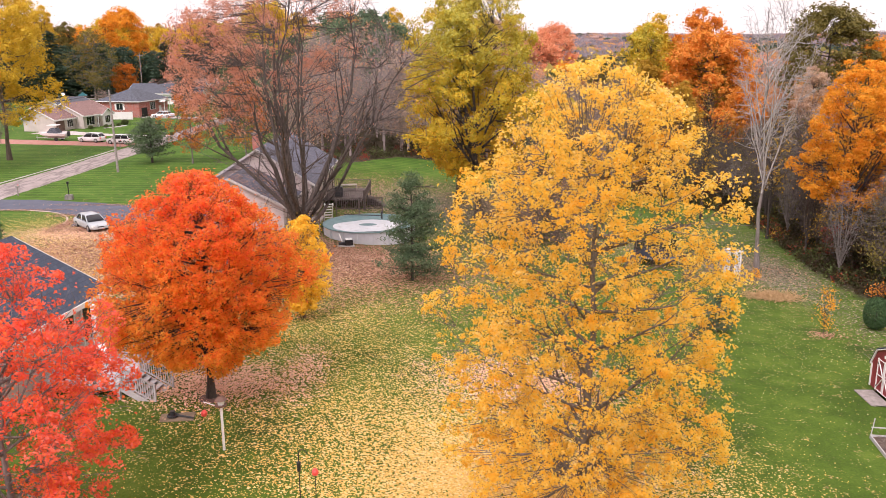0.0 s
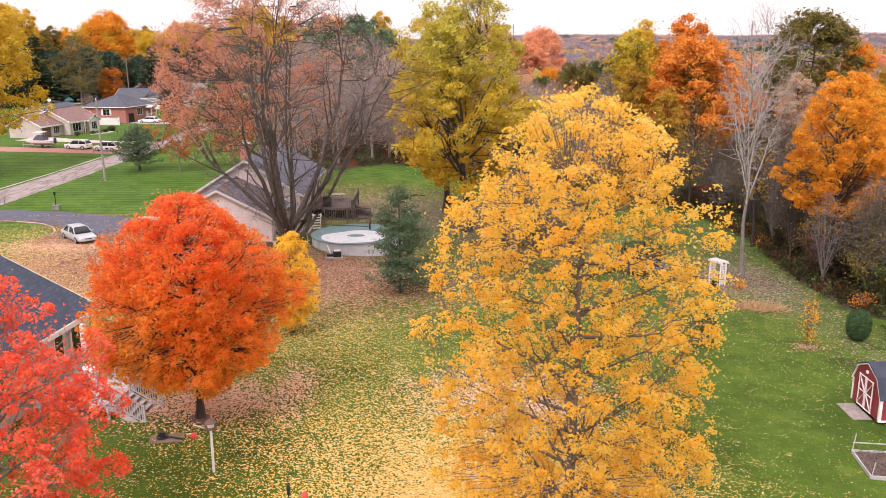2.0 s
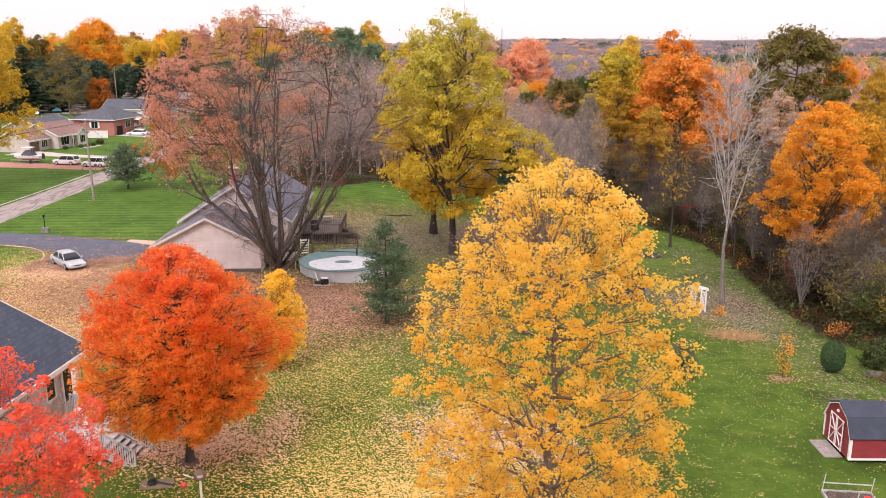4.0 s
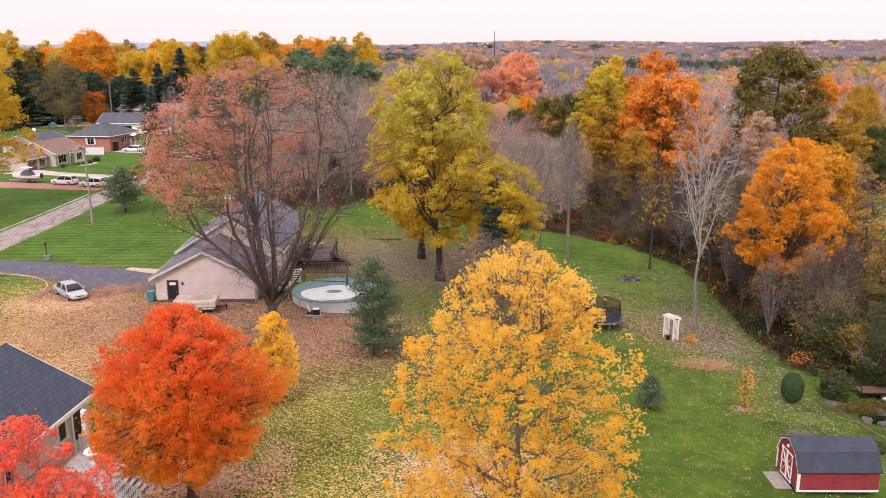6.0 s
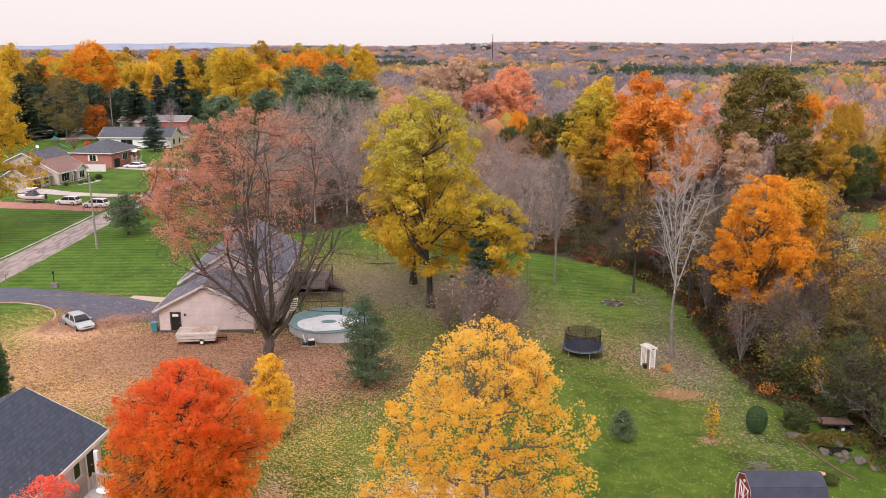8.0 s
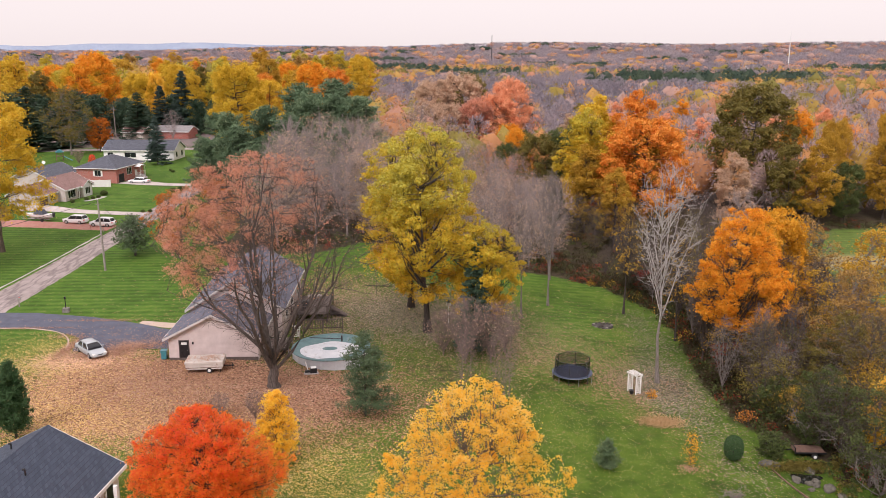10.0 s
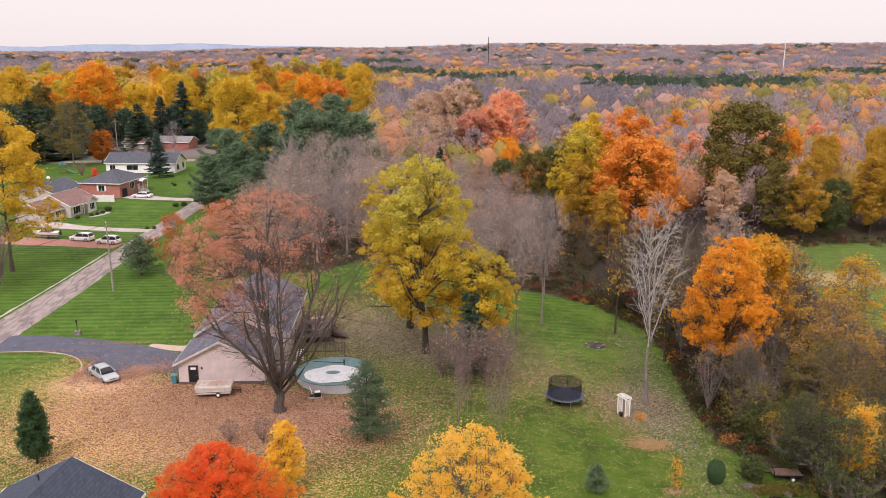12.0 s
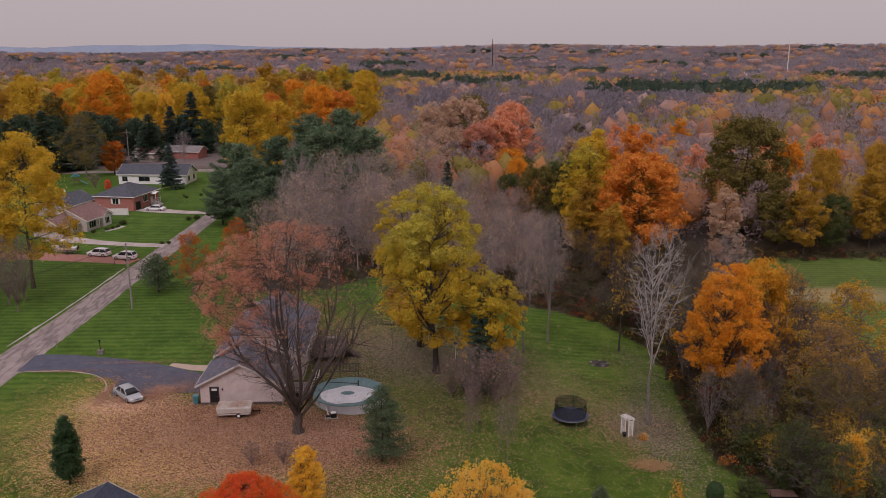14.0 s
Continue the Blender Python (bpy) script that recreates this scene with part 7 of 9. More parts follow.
def car(name, label, x, y, turn, paint, length=4.6, width=1.78, height=1.42, belt=0.88, hood=0.78, wagon=False, wheel=0.32, z=None):
    """A car that heads along its local +x."""
    c = thing(name, label, "car", x, y, turn, z)
    hl, hw = length / 2, width / 2
    tail = belt + (0.06 if wagon else -0.02)
    sec = [section(-hl, hw * 0.86, 0.42, tail - 0.12), section(-hl + 0.12, hw * 0.95, 0.28, tail), section(-hl * 0.55, hw, 0.22, belt + 0.02), section(0, hw, 0.20, belt), section(hl * 0.42, hw, 0.22, belt - 0.02),
           section(hl * 0.55, hw * 0.99, 0.22, hood + 0.06), section(hl - 0.25, hw * 0.94, 0.26, hood - 0.08), section(hl, hw * 0.80, 0.36, hood - 0.22)]
    bm = loft(sec)
    bmesh.ops.recalc_face_normals(bm, faces=bm.faces)
    bmesh.ops.bevel(bm, geom=[e for e in bm.edges if e.calc_face_angle(0) > 0.35], offset=0.04, segments=2, affect="EDGES")
    body = part("body", bm, paint, c)
    # cabin
    xr0 = -hl + (0.18 if wagon else 0.85)
    xr1 = -hl + (0.60 if wagon else 1.30)
    xf1, xf0 = hl * 0.20, hl * 0.52
    zb = belt - 0.02

    def hoop(x_, rise_, grow_=0.0):
        """A rounded cross-section of the glasshouse, as high as rise_ from the belt (0) to the roof (1)."""
        zt, wt = zb + 0.03 + (height - zb - 0.03) * rise_ + grow_, hw * (0.90 - 0.19 * rise_) + grow_
        return [(x_, -hw * 0.90, zb), (x_, -wt, zt - 0.09 * rise_), (x_, -wt * 0.78, zt - 0.01), (x_, 0, zt), (x_, wt * 0.78, zt - 0.01), (x_, wt, zt - 0.09 * rise_), (x_, hw * 0.90, zb)]

    bm = loft([hoop(xr0, 0.0), hoop(xr0 * 0.45 + xr1 * 0.55, 0.62), hoop(xr1, 0.94), hoop((xr1 + xf1) / 2, 1.0), hoop(xf1, 0.95), hoop(xf1 * 0.5 + xf0 * 0.5, 0.55), hoop(xf0, 0.0)])
    for f in bm.faces:
        f.smooth = True
    part("cabin", bm, GLASS, c, "dark tinted glasshouse")
    bm = loft([hoop(xr1 - 0.08, 0.91, 0.014)[1:6], hoop(xr1 + 0.15, 0.965, 0.016)[1:6], hoop((xr1 + xf1) / 2, 1.0, 0.018)[1:6], hoop(xf1 - 0.1, 0.965, 0.016)[1:6], hoop(xf1 + 0.06, 0.91, 0.014)[1:6]])
    for f in bm.faces:
        f.smooth = True
    part("roof", bm, paint, c)
    for sy in (-1, 1):
        for (x0, x1) in ((xr0, xr1), (xf0, xf1), ((xr0 + xf0) / 2 - 0.1, (xr1 + xf1) / 2 - 0.1)):
            part("pillar", bar((x0, sy * hw * 0.89, zb), (x1, sy * hw * 0.715, height - 0.05), 0.07, 0.05), paint, c)
        part("mirror", box(hl * 0.36, sy * (hw + 0.02), belt, hl * 0.36 + 0.14, sy * (hw + 0.18), belt + 0.13, 0.03), paint, c)
        for dx in (0.02, -0.95):
            part("door_handle", box(hl * 0.1 + dx - 0.1, sy * (hw - 0.005), belt - 0.14, hl * 0.1 + dx + 0.06, sy * (hw + 0.025), belt - 0.10), paint, c)
        part("headlight", box(hl - 0.30, sy * hw * 0.55, hood - 0.26, hl - 0.04, sy * hw * 0.88, hood - 0.10, 0.03), LENS, c)
        part("tail_light", box(-hl - 0.02, sy * hw * 0.55, tail - 0.32, -hl + 0.16, sy * hw * 0.92, tail - 0.12, 0.02), RED_PLASTIC, c)
        for fx in (-hl * 0.60, hl * 0.62):
            w_ = part("wheel", rod((fx, sy * (hw - 0.20), wheel), (fx, sy * (hw + 0.01), wheel), wheel, sides=22), RUBBER, c)
            part("rim", rod((fx, sy * (hw + 0.005), wheel), (fx, sy * (hw + 0.025), wheel), wheel * 0.66, sides=16), GALVANISED, w_)
    part("bumper", box(hl - 0.10, -hw * 0.74, 0.30, hl + 0.04, hw * 0.74, 0.46, 0.03), paint, c)
    part("grille", box(hl - 0.03, -hw * 0.34, 0.47, hl + 0.015, hw * 0.34, 0.56, 0.01), BLACK_PLASTIC, c)
    part("number_plate", box(-hl - 0.03, -0.2, 0.62, -hl + 0.02, 0.2, 0.74), WHITE_PAINT, c)
    return c


car("car", "silver sedan parked at the end of the driveway", -33.6, 77.9, -47, SILVER_PAINT, 4.8, 1.8, 1.45)
car("car", "white sport utility car parked on the brick drive", -62.7, 148.3, 166, WHITE_CAR, 4.7, 1.85, 1.68, 1.0, 0.98, True, 0.36)
car("car", "white sport utility car parked nearer the street", -56.6, 145.6, 168, WHITE_CAR, 4.7, 1.85, 1.70, 1.0, 0.98, True, 0.36)
car("car", "white sedan parked before the brick house", -65.3, 194.6, 172, WHITE_CAR, 5.2, 1.85, 1.42)
car("car", "red car beyond the far street", -92.0, 268.6, 10, RED_PLASTIC, 4.4, 1.75, 1.4)

boat = thing("motor_boat", "small motor boat with grey canopy on a trailer", "boat", -70.4, 150.6, 172)
secs = []
for x_, w_, z0, z1 in ((-2.6, 0.95, 0.65, 1.35), (-1.0, 1.02, 0.60, 1.36), (0.6, 0.95, 0.60, 1.40), (1.9, 0.6, 0.72, 1.48), (2.8, 0.08, 1.05, 1.56)):
    secs.append([(x_, -w_ * 0.15, z0), (x_, -w_ * 0.8, z0 + 0.30), (x_, -w_, z1), (x_, w_, z1), (x_, w_ * 0.8, z0 + 0.30), (x_, w_ * 0.15, z0)])
part("hull", loft(secs), WHITE_CAR, boat)
bm = bmesh.new()
part("canvas", loft([[(-1.2, -0.85, 1.4), (1.0, -0.8, 1.4), (1.0, 0.8, 1.4), (-1.2, 0.85, 1.4)], [(-0.7, -0.5, 2.25), (0.35, -0.45, 2.25), (0.35, 0.45, 2.25), (-0.7, 0.5, 2.25)]], bm), SHINGLE_GREY, boat)
for px in (-0.6, 0.3):
    for py in (-0.55, 0.55):
        part("pole", rod((px, py, 2.1), (px, py, 2.75), 0.03), GALVANISED, boat)
part("canopy", box(-1.0, -0.8, 2.72, 0.8, 0.8, 2.82, 0.03), WHITE_PAINT, boat)
part("outboard", box(-3.05, -0.2, 0.8, -2.66, 0.2, 1.75, 0.06), BLACK_PLASTIC, boat)
boat_trailer = thing("boat_trailer", "galvanised boat trailer on the brick drive", "trailer", -70.4, 150.6, 172)
for sy in (-0.6, 0.6):
    part("frame_rail", bar((-2.4, sy, 0.5), (2.2, sy * 0.5, 0.5), 0.08, 0.1), GALVANISED, boat_trailer)
    part("wheel", rod((-0.9, sy * 1.45, 0.32), (-0.9, sy * 1.75, 0.32), 0.32, sides=18), RUBBER, boat_trailer)
    part("bunk", bar((-2.2, sy * 0.9, 0.62), (1.0, sy * 0.7, 0.62), 0.08, 0.1), BROWN_WOOD, boat_trailer)
part("axle", rod((-0.9, -0.9, 0.32), (-0.9, 0.9, 0.32), 0.04), GALVANISED, boat_trailer)
part("tongue", bar((2.2, 0, 0.5), (3.6, 0, 0.45), 0.1, 0.1), GALVANISED, boat_trailer)
part("jack", rod((3.4, 0, 0), (3.4, 0, 0.9), 0.035), GALVANISED, boat_trailer)

camper = thing("pop_up_camper", "closed cream pop-up camper trailer littered with leaves", "trailer", -19.7, 72.6, 4)
part("body", prism([(-1.75, 0.42), (1.75, 0.42), (1.90, 0.62), (1.90, 0.95), (-1.90, 0.95), (-1.90, 0.62)], 2.0, plane="xz", at=-1.0, bevel=0.03), CREAM_METAL, camper)
part("roof", box(-1.97, -1.06, 0.955, 1.97, 1.06, 1.30, 0.05), CREAM_METAL, camper)
part("band", box(-1.93, -1.02, 0.60, 1.93, 1.02, 0.66), BROWN_WOOD, camper)
for sy in (-1, 1):
    w_ = part("wheel", rod((0.5, sy * 0.80, 0.30), (0.5, sy * 1.03, 0.30), 0.30, sides=18), RUBBER, camper)
    part("rim", rod((0.5, sy * 1.03, 0.30), (0.5, sy * 1.05, 0.30), 0.17), WHITE_PAINT, w_)
part("tongue", bar((1.8, 0, 0.42), (2.9, 0, 0.40), 0.1, 0.1), DARK_METAL, camper)
part("jack", rod((2.75, 0, 0), (2.75, 0, 0.7), 0.04), DARK_METAL, camper)
for px in (-1.7, 1.6):
    part("stabiliser", rod((px, -0.8, 0.0), (px, -0.8, 0.45), 0.03), DARK_METAL, camper)

flatbed = thing("flatbed_trailer", "rusty flatbed utility trailer with plank deck", "trailer", 37.6, 57.2, -4)
for k in range(7):
    part("plank", box(-1.35, -0.75 + k * 0.215, 0.55, 1.35, -0.75 + k * 0.215 + 0.20, 0.60, 0.005), BROWN_WOOD, flatbed)
for sy in (-0.79, 0.79):
    part("side_rail", box(-1.4, sy - 0.03, 0.46, 1.4, sy + 0.03, 0.62), DARK_METAL, flatbed)
    w_ = part("wheel", rod((0.35, sy * 1.04, 0.28), (0.35, sy * 1.28, 0.28), 0.28, sides=18), RUBBER, flatbed)
    part("rim", rod((0.35, sy * 1.28, 0.28), (0.35, sy * 1.30, 0.28), 0.16), WHITE_PAINT, w_)
    part("upright", box(-1.4, sy - 0.03, 0.62, -1.34, sy + 0.03, 1.05), DARK_METAL, flatbed)
part("headboard", box(-1.4, -0.76, 0.98, -1.35, 0.76, 1.05), DARK_METAL, flatbed)
part("tongue", bar((-1.4, 0, 0.5), (-2.4, 0, 0.45), 0.1, 0.1), DARK_METAL, flatbed)
part("jack", rod((-2.3, 0, 0), (-2.3, 0, 0.6), 0.035), DARK_METAL, flatbed)

# ---- poles, posts, mailboxes ----
pole = thing("utility_pole", "weathered wooden utility pole by the street", "pole", -44.7, 113.4, 0)
part("shaft", rod((0, 0, -0.3), (-0.15, 0, 10.9), 0.17, 0.11, 12), GREY_WOOD, pole)
part("insulator", rod((-0.15, 0, 10.9), (-0.15, 0, 11.15), 0.05), LENS, pole)
part("bracket", box(-0.5, -0.05, 10.2, 0.2, 0.05, 10.3), GREY_WOOD, pole)
pole2 = thing("utility_pole", "distant wooden utility pole beside the far street", "pole", -94.5, 264.0, 0)
part("shaft", rod((0, 0, -0.3), (0, 0, 14.0), 0.17, 0.11, 10), GREY_WOOD, pole2)
part("crossarm", box(-1.0, -0.06, 13.0, 1.0, 0.06, 13.12), GREY_WOOD, pole2)


def wire(name, label, a, b, sag, r=0.018, parts=18):
    pts = []
    for k in range(parts + 1):
        u_ = k / parts
        q = Vector(a).lerp(Vector(b), u_)
        q.z -= sag * 4 * u_ * (1 - u_)
        pts.append(q)
    cu = bpy.data.curves.new(name, "CURVE")
    cu.dimensions = "3D"
    cu.bevel_depth = r
    sp = cu.splines.new("POLY")
    sp.points.add(parts)
    for k, q in enumerate(pts):
        sp.points[k].co = (*q, 1)
    cu.materials.append(BLACK_PLASTIC)
    return tagged(new(name, cu), label, "cable")


wire("power_line", "sagging power line from the street pole", (-44.9, 113.3, 11.6), (-80, 60, 10.0), 1.2, 0.03)
wire("power_line", "thin service wire to the house", (-44.9, 113.5, 11.4), (-24.0, 92, 5.0), 0.8, 0.02)
yard_post = thing("yard_lamp", "short dark lamp post on a stone base", "lamp", -42.4, 93.0, 10)
part("base", prism([(-0.42, 0), (0.42, 0), (0.36, 0.55), (-0.36, 0.55)], 0.8, plane="xz", at=-0.4, bevel=0.03), STONE, yard_post)
part("pole", rod((0, 0, 0.55), (0, 0, 1.75), 0.05), DARK_METAL, yard_post)
part("lantern", box(-0.11, -0.11, 1.75, 0.11, 0.11, 2.05, 0.02), DARK_METAL, yard_post)


def mailbox(x, y, turn, label, mat):
    m_ = thing("mailbox", label, "mailbox", x, y, turn)
    part("post", box(-0.05, -0.05, -0.1, 0.05, 0.05, 1.0), GREY_WOOD, m_)
    part("box", prism([(-0.11, 1.0), (0.11, 1.0), (0.11, 1.14), (0.07, 1.22), (-0.07, 1.22), (-0.11, 1.14)], 0.5, plane="xz", at=-0.3, bevel=0.008), mat, m_)
    part("flag", box(0.115, -0.1, 1.12, 0.13, 0.02, 1.30), RED_PLASTIC, m_)
    return m_


mailbox(-49.4, 95.4, 80, "grey mailbox on a wooden post by the street", GREY_WOOD)
mailbox(-54.6, 140.2, 80, "dark mailbox at the brick drive", DARK_METAL)
edging = paving("kerb", CONCRETE, [(-56.6, 96, 0.3), (-55.2, 118, 0.3), (-54.5, 138.5, 0.3)], "pale narrow kerb line along the street lawn", 0.10, 2, 2.0, "kerb")
reflector = thing("marker_post", "short red-topped marker post by the drive", "post", -57.2, 141.2, 0)
part("stake", rod((0, 0, -0.1), (0, 0, 0.9), 0.03), DARK_METAL, reflector)
part("cap", rod((0, 0, 0.9), (0, 0, 1.05), 0.05), RED_PLASTIC, reflector)

# ---- barn-shaped garden shed ----
SHED_ROOF = surface("dark_roof_felt", (0.022, 0.029, 0.048), (0.040, 0.050, 0.078), 1.2, 0.75, bump=0.4, fine=22)
SX, SY, SW, SL = 24.15, 43.0, 3.2, 4.9
shed = thing("garden_shed", "red barn-shaped shed with white trim and dark roof", "shed", SX, SY, -2.0, lz(24.1, 42.6) + 0.02)
prof = [(-SW / 2, 0.18), (SW / 2, 0.18), (SW / 2, 1.55), (SW / 2 - 0.52, 2.42), (0, 2.92), (-SW / 2 + 0.52, 2.42), (-SW / 2, 1.55)]
for at in (0.0, SL - 0.1):
    part("gable_wall", prism(prof, 0.1, plane="yz", at=at), RED_PAINT, shed)
for sy in (-1, 1):
    part("wall", box(0.1, sy * SW / 2 - (0.1 if sy > 0 else 0), 0.18, SL - 0.1, sy * SW / 2 + (0.1 if sy < 0 else 0), 1.55), RED_PAINT, shed)
    part("roof_panel", prism([(sy * (SW / 2 + 0.10), 1.42), (sy * (SW / 2 + 0.14), 1.48), (sy * (SW / 2 - 0.50), 2.52), (sy * (SW / 2 - 0.54), 2.44)], SL + 0.2, plane="yz", at=-0.1), SHED_ROOF, shed)
    part("roof_panel", prism([(sy * (SW / 2 - 0.52), 2.445), (sy * (SW / 2 - 0.49), 2.53), (0, 3.03), (0, 2.94)], SL + 0.2, plane="yz", at=-0.1), SHED_ROOF, shed)
    part("skirt_board", box(-0.02, sy * (SW / 2 + 0.005), 0.16, SL + 0.02, sy * (SW / 2 + 0.045), 0.27), WHITE_PAINT, shed)
    part("corner_board", box(-0.03, sy * (SW / 2 - 0.12), 0.18, -0.003, sy * (SW / 2 + 0.03), 1.5), WHITE_PAINT, shed)
    part("corner_board", box(0.0, sy * (SW / 2 + 0.004), 0.28, 0.12, sy * (SW / 2 + 0.03), 1.45), WHITE_PAINT, shed)
    part("rake_trim", bar((-0.06, sy * (SW / 2 + 0.04), 1.45), (-0.06, sy * (SW / 2 - 0.50), 2.42), 0.09, 0.05), WHITE_PAINT, shed)
    part("rake_trim", bar((-0.06, sy * (SW / 2 - 0.50), 2.42), (-0.06, 0, 2.90), 0.09, 0.05), WHITE_PAINT, shed)
    part("skid", box(0.1, sy * 1.1 - 0.08, -0.35, SL - 0.1, sy * 1.1 + 0.08, 0.18), BROWN_WOOD, shed)
for sy in (-1, 1):
    dr = part("door", box(-0.05, min(0.01 * sy, 0.80 * sy), 0.24, -0.004, max(0.01 * sy, 0.80 * sy), 2.10), RED_PAINT, shed)
    y0, y1 = 0.01 * sy, 0.80 * sy
    for a_, b_ in (((y0 + 0.05 * sy, 0.24), (y0 + 0.05 * sy, 2.10)), ((y1 - 0.05 * sy, 0.24), (y1 - 0.05 * sy, 2.10)), ((y0, 0.29), (y1, 0.29)), ((y0, 2.05), (y1, 2.05)), ((y0, 1.17), (y1, 1.17)),
                   ((y0 + 0.06 * sy, 1.17), (y1 - 0.05 * sy, 2.02)), ((y0 + 0.06 * sy, 1.17), (y1 - 0.05 * sy, 0.32))):
        part("batten", bar((-0.065, *a_), (-0.065, *b_), 0.09, 0.025), WHITE_PAINT, dr)
    for z_ in (0.5, 1.8):
        part("hinge", box(-0.09, y1 - 0.02 * sy, z_ - 0.05, -0.07, y1 - 0.22 * sy, z_ + 0.05), DARK_METAL, dr)
part("lamp", box(-0.14, -0.08, 2.32, -0.02, 0.08, 2.48, 0.02), LENS, shed)
ramp = thing("ramp", "weathered wooden ramp before the shed doors", "ramp", 23.1, 43.0, -2.0)
for k in range(9):
    part("plank", box(-0.05, -1.05 + k * 0.235, 0.02 + 0.0, 0.98, -1.05 + k * 0.235 + 0.22, 0.075, 0.005), GREY_WOOD, ramp)
part("bearer", box(0.1, -1.05, -0.2, 0.2, 1.05, 0.02), GREY_WOOD, ramp)
pile = thing("brush_pile", "heap of grey sticks behind the shed", "brush pile", 27.8, 49.0, 0)
r_ = np.random.default_rng(6)
A_ = np.stack([r_.normal(0.0, 0.38, 130), r_.normal(0.0, 0.3, 130), 0.75 * r_.uniform(0.0, 1.0, 130) ** 1.6], 1)
D_ = unit(r_.normal(0, 1, (130, 3)) * np.array([1, 1, 0.35]))
P_ = curve_to(A_, D_, r_.uniform(0.4, 0.85, 130), 3, np.zeros((130, 3)), r_, 0.05)
v_, f_ = tubes(P_, np.full((130, 3), 0.018), 4)
st_ = new("sticks", mesh_arrays("sticks", v_, f_, BARK_GREY))
st_.parent = pile

# garden bed frame by the shed
bed = thing("garden_bed", "raised garden bed of grey boards with dead plants", "garden bed", 21.9, 36.6, -8)
for a_, b_ in (((-1.1, -1.3), (1.3, -1.3)), ((-1.1, 1.3), (1.3, 1.3)), ((-1.1, -1.3), (-1.1, 1.3)), ((1.3, -1.3), (1.3, 1.3))):
    part("board", bar((*a_, 0.10), (*b_, 0.10), 0.06, 0.26), PALE_WOOD, bed)
bm = bmesh.new()
bmesh.ops.create_grid(bm, x_segments=14, y_segments=14, size=1.0, matrix=Matrix.Translation((0.1, 0, 0.15)) @ Matrix.Diagonal((1.15, 1.25, 1, 1)))
for v in bm.verts:
    v.co.z += 0.10 * noise.noise(v.co * 3.0)
part("soil", bm, surface("garden_soil", (0.055, 0.036, 0.028), (0.16, 0.11, 0.085), 5.0, 0.95, bump=0.9, fine=26, dist=0.04), bed)
for px, py, hh in ((-1.1, 1.3, 1.1), (-1.1, -1.3, 0.9), (1.3, 1.3, 1.0), (0.1, 0.0, 0.8)):
    part("stake", rod((px, py, 0), (px + 0.12, py, hh), 0.025), PALE_WOOD, bed)
part("top_rail", bar((-1.1, 1.3, 0.62), (1.3, 1.3, 0.6), 0.04, 0.05), PALE_WOOD, bed)
r_ = np.random.default_rng(61)
A_ = np.stack([r_.uniform(-0.9, 1.1, 150), r_.uniform(-1.1, 1.1, 150), np.full(150, 0.15)], 1)
P_ = curve_to(A_, unit(r_.normal(0, 0.6, (150, 3)) + np.array([0, 0, 0.7])), r_.uniform(0.2, 0.55, 150), 3, np.zeros((150, 3)), r_, 0.1)
v_, f_ = tubes(P_, np.full((150, 3), 0.012), 3)
sp_ = new("dead_stalks", mesh_arrays("dead_stalks", v_, f_, BARK_GREY))
sp_.parent = bed
pot = thing("flower_pot", "red plastic pot lying in the garden bed", "pot", 22.7, 36.7, 30, lz(22.7, 36.7) + 0.12)
part("body", lathe([(0.0, 0.05), (0.14, 0.05), (0.20, 0.36), (0.22, 0.36), (0.22, 0.40), (0.18, 0.40), (0.13, 0.10)], 16), RED_PLASTIC, pot)

# ---- trampoline, arbor, fire pit ----
tramp = thing("trampoline", "round trampoline with black safety net on the lawn", "trampoline", 19.75, 75.8, 10)
TR = 2.2
part("frame", ring_tube(TR, 0.05, 0.9), GALVANISED, tramp)
part("mat", lathe([(0.0, 0.85), (TR - 0.35, 0.86), (TR - 0.35, 0.83), (0.0, 0.82)], 40), surface("trampoline_mat", (0.02, 0.028, 0.06), (0.035, 0.046, 0.095), 2.0, 0.5), tramp)
part("pad", lathe([(TR - 0.36, 0.88), (TR - 0.34, 0.93), (TR + 0.02, 0.96), (TR + 0.05, 0.90), (TR - 0.36, 0.86)], 40), surface("blue_pad", (0.03, 0.045, 0.09), (0.06, 0.085, 0.14), 2.0, 0.5), tramp)
bm = bmesh.new()
for k in range(48):
    a0, a1 = k * math.pi / 24, (k + 1) * math.pi / 24
    z0, z1 = 0.92, 2.55 + 0.06 * math.cos(k * math.pi / 3), 
    zz = 2.55 + 0.06 * math.cos((k + 1) * math.pi / 3)
    q = [bm.verts.new(((TR - 0.30) * math.cos(a), (TR - 0.30) * math.sin(a), z)) for a, z in ((a0, z0), (a1, z0), (a1, zz), (a0, z1))]
    bm.faces.new(q)
part("net", bm, NET, tramp, "see-through black safety net")
part("net_hem", ring_tube(TR - 0.30, 0.022, 2.58), BLACK_PLASTIC, tramp)
for k in range(6):
    a = k * math.pi / 3
    part("pole", rod(((TR + 0.02) * math.cos(a), (TR + 0.02) * math.sin(a), 0.1), ((TR - 0.26) * math.cos(a), (TR - 0.26) * math.sin(a), 2.62), 0.035), BLACK_PLASTIC, tramp)
    a += 0.5
    part("leg", rod(((TR - 0.02) * math.cos(a), (TR - 0.02) * math.sin(a), -0.3), ((TR - 0.02) * math.cos(a), (TR - 0.02) * math.sin(a), 0.9), 0.035), GALVANISED, tramp)

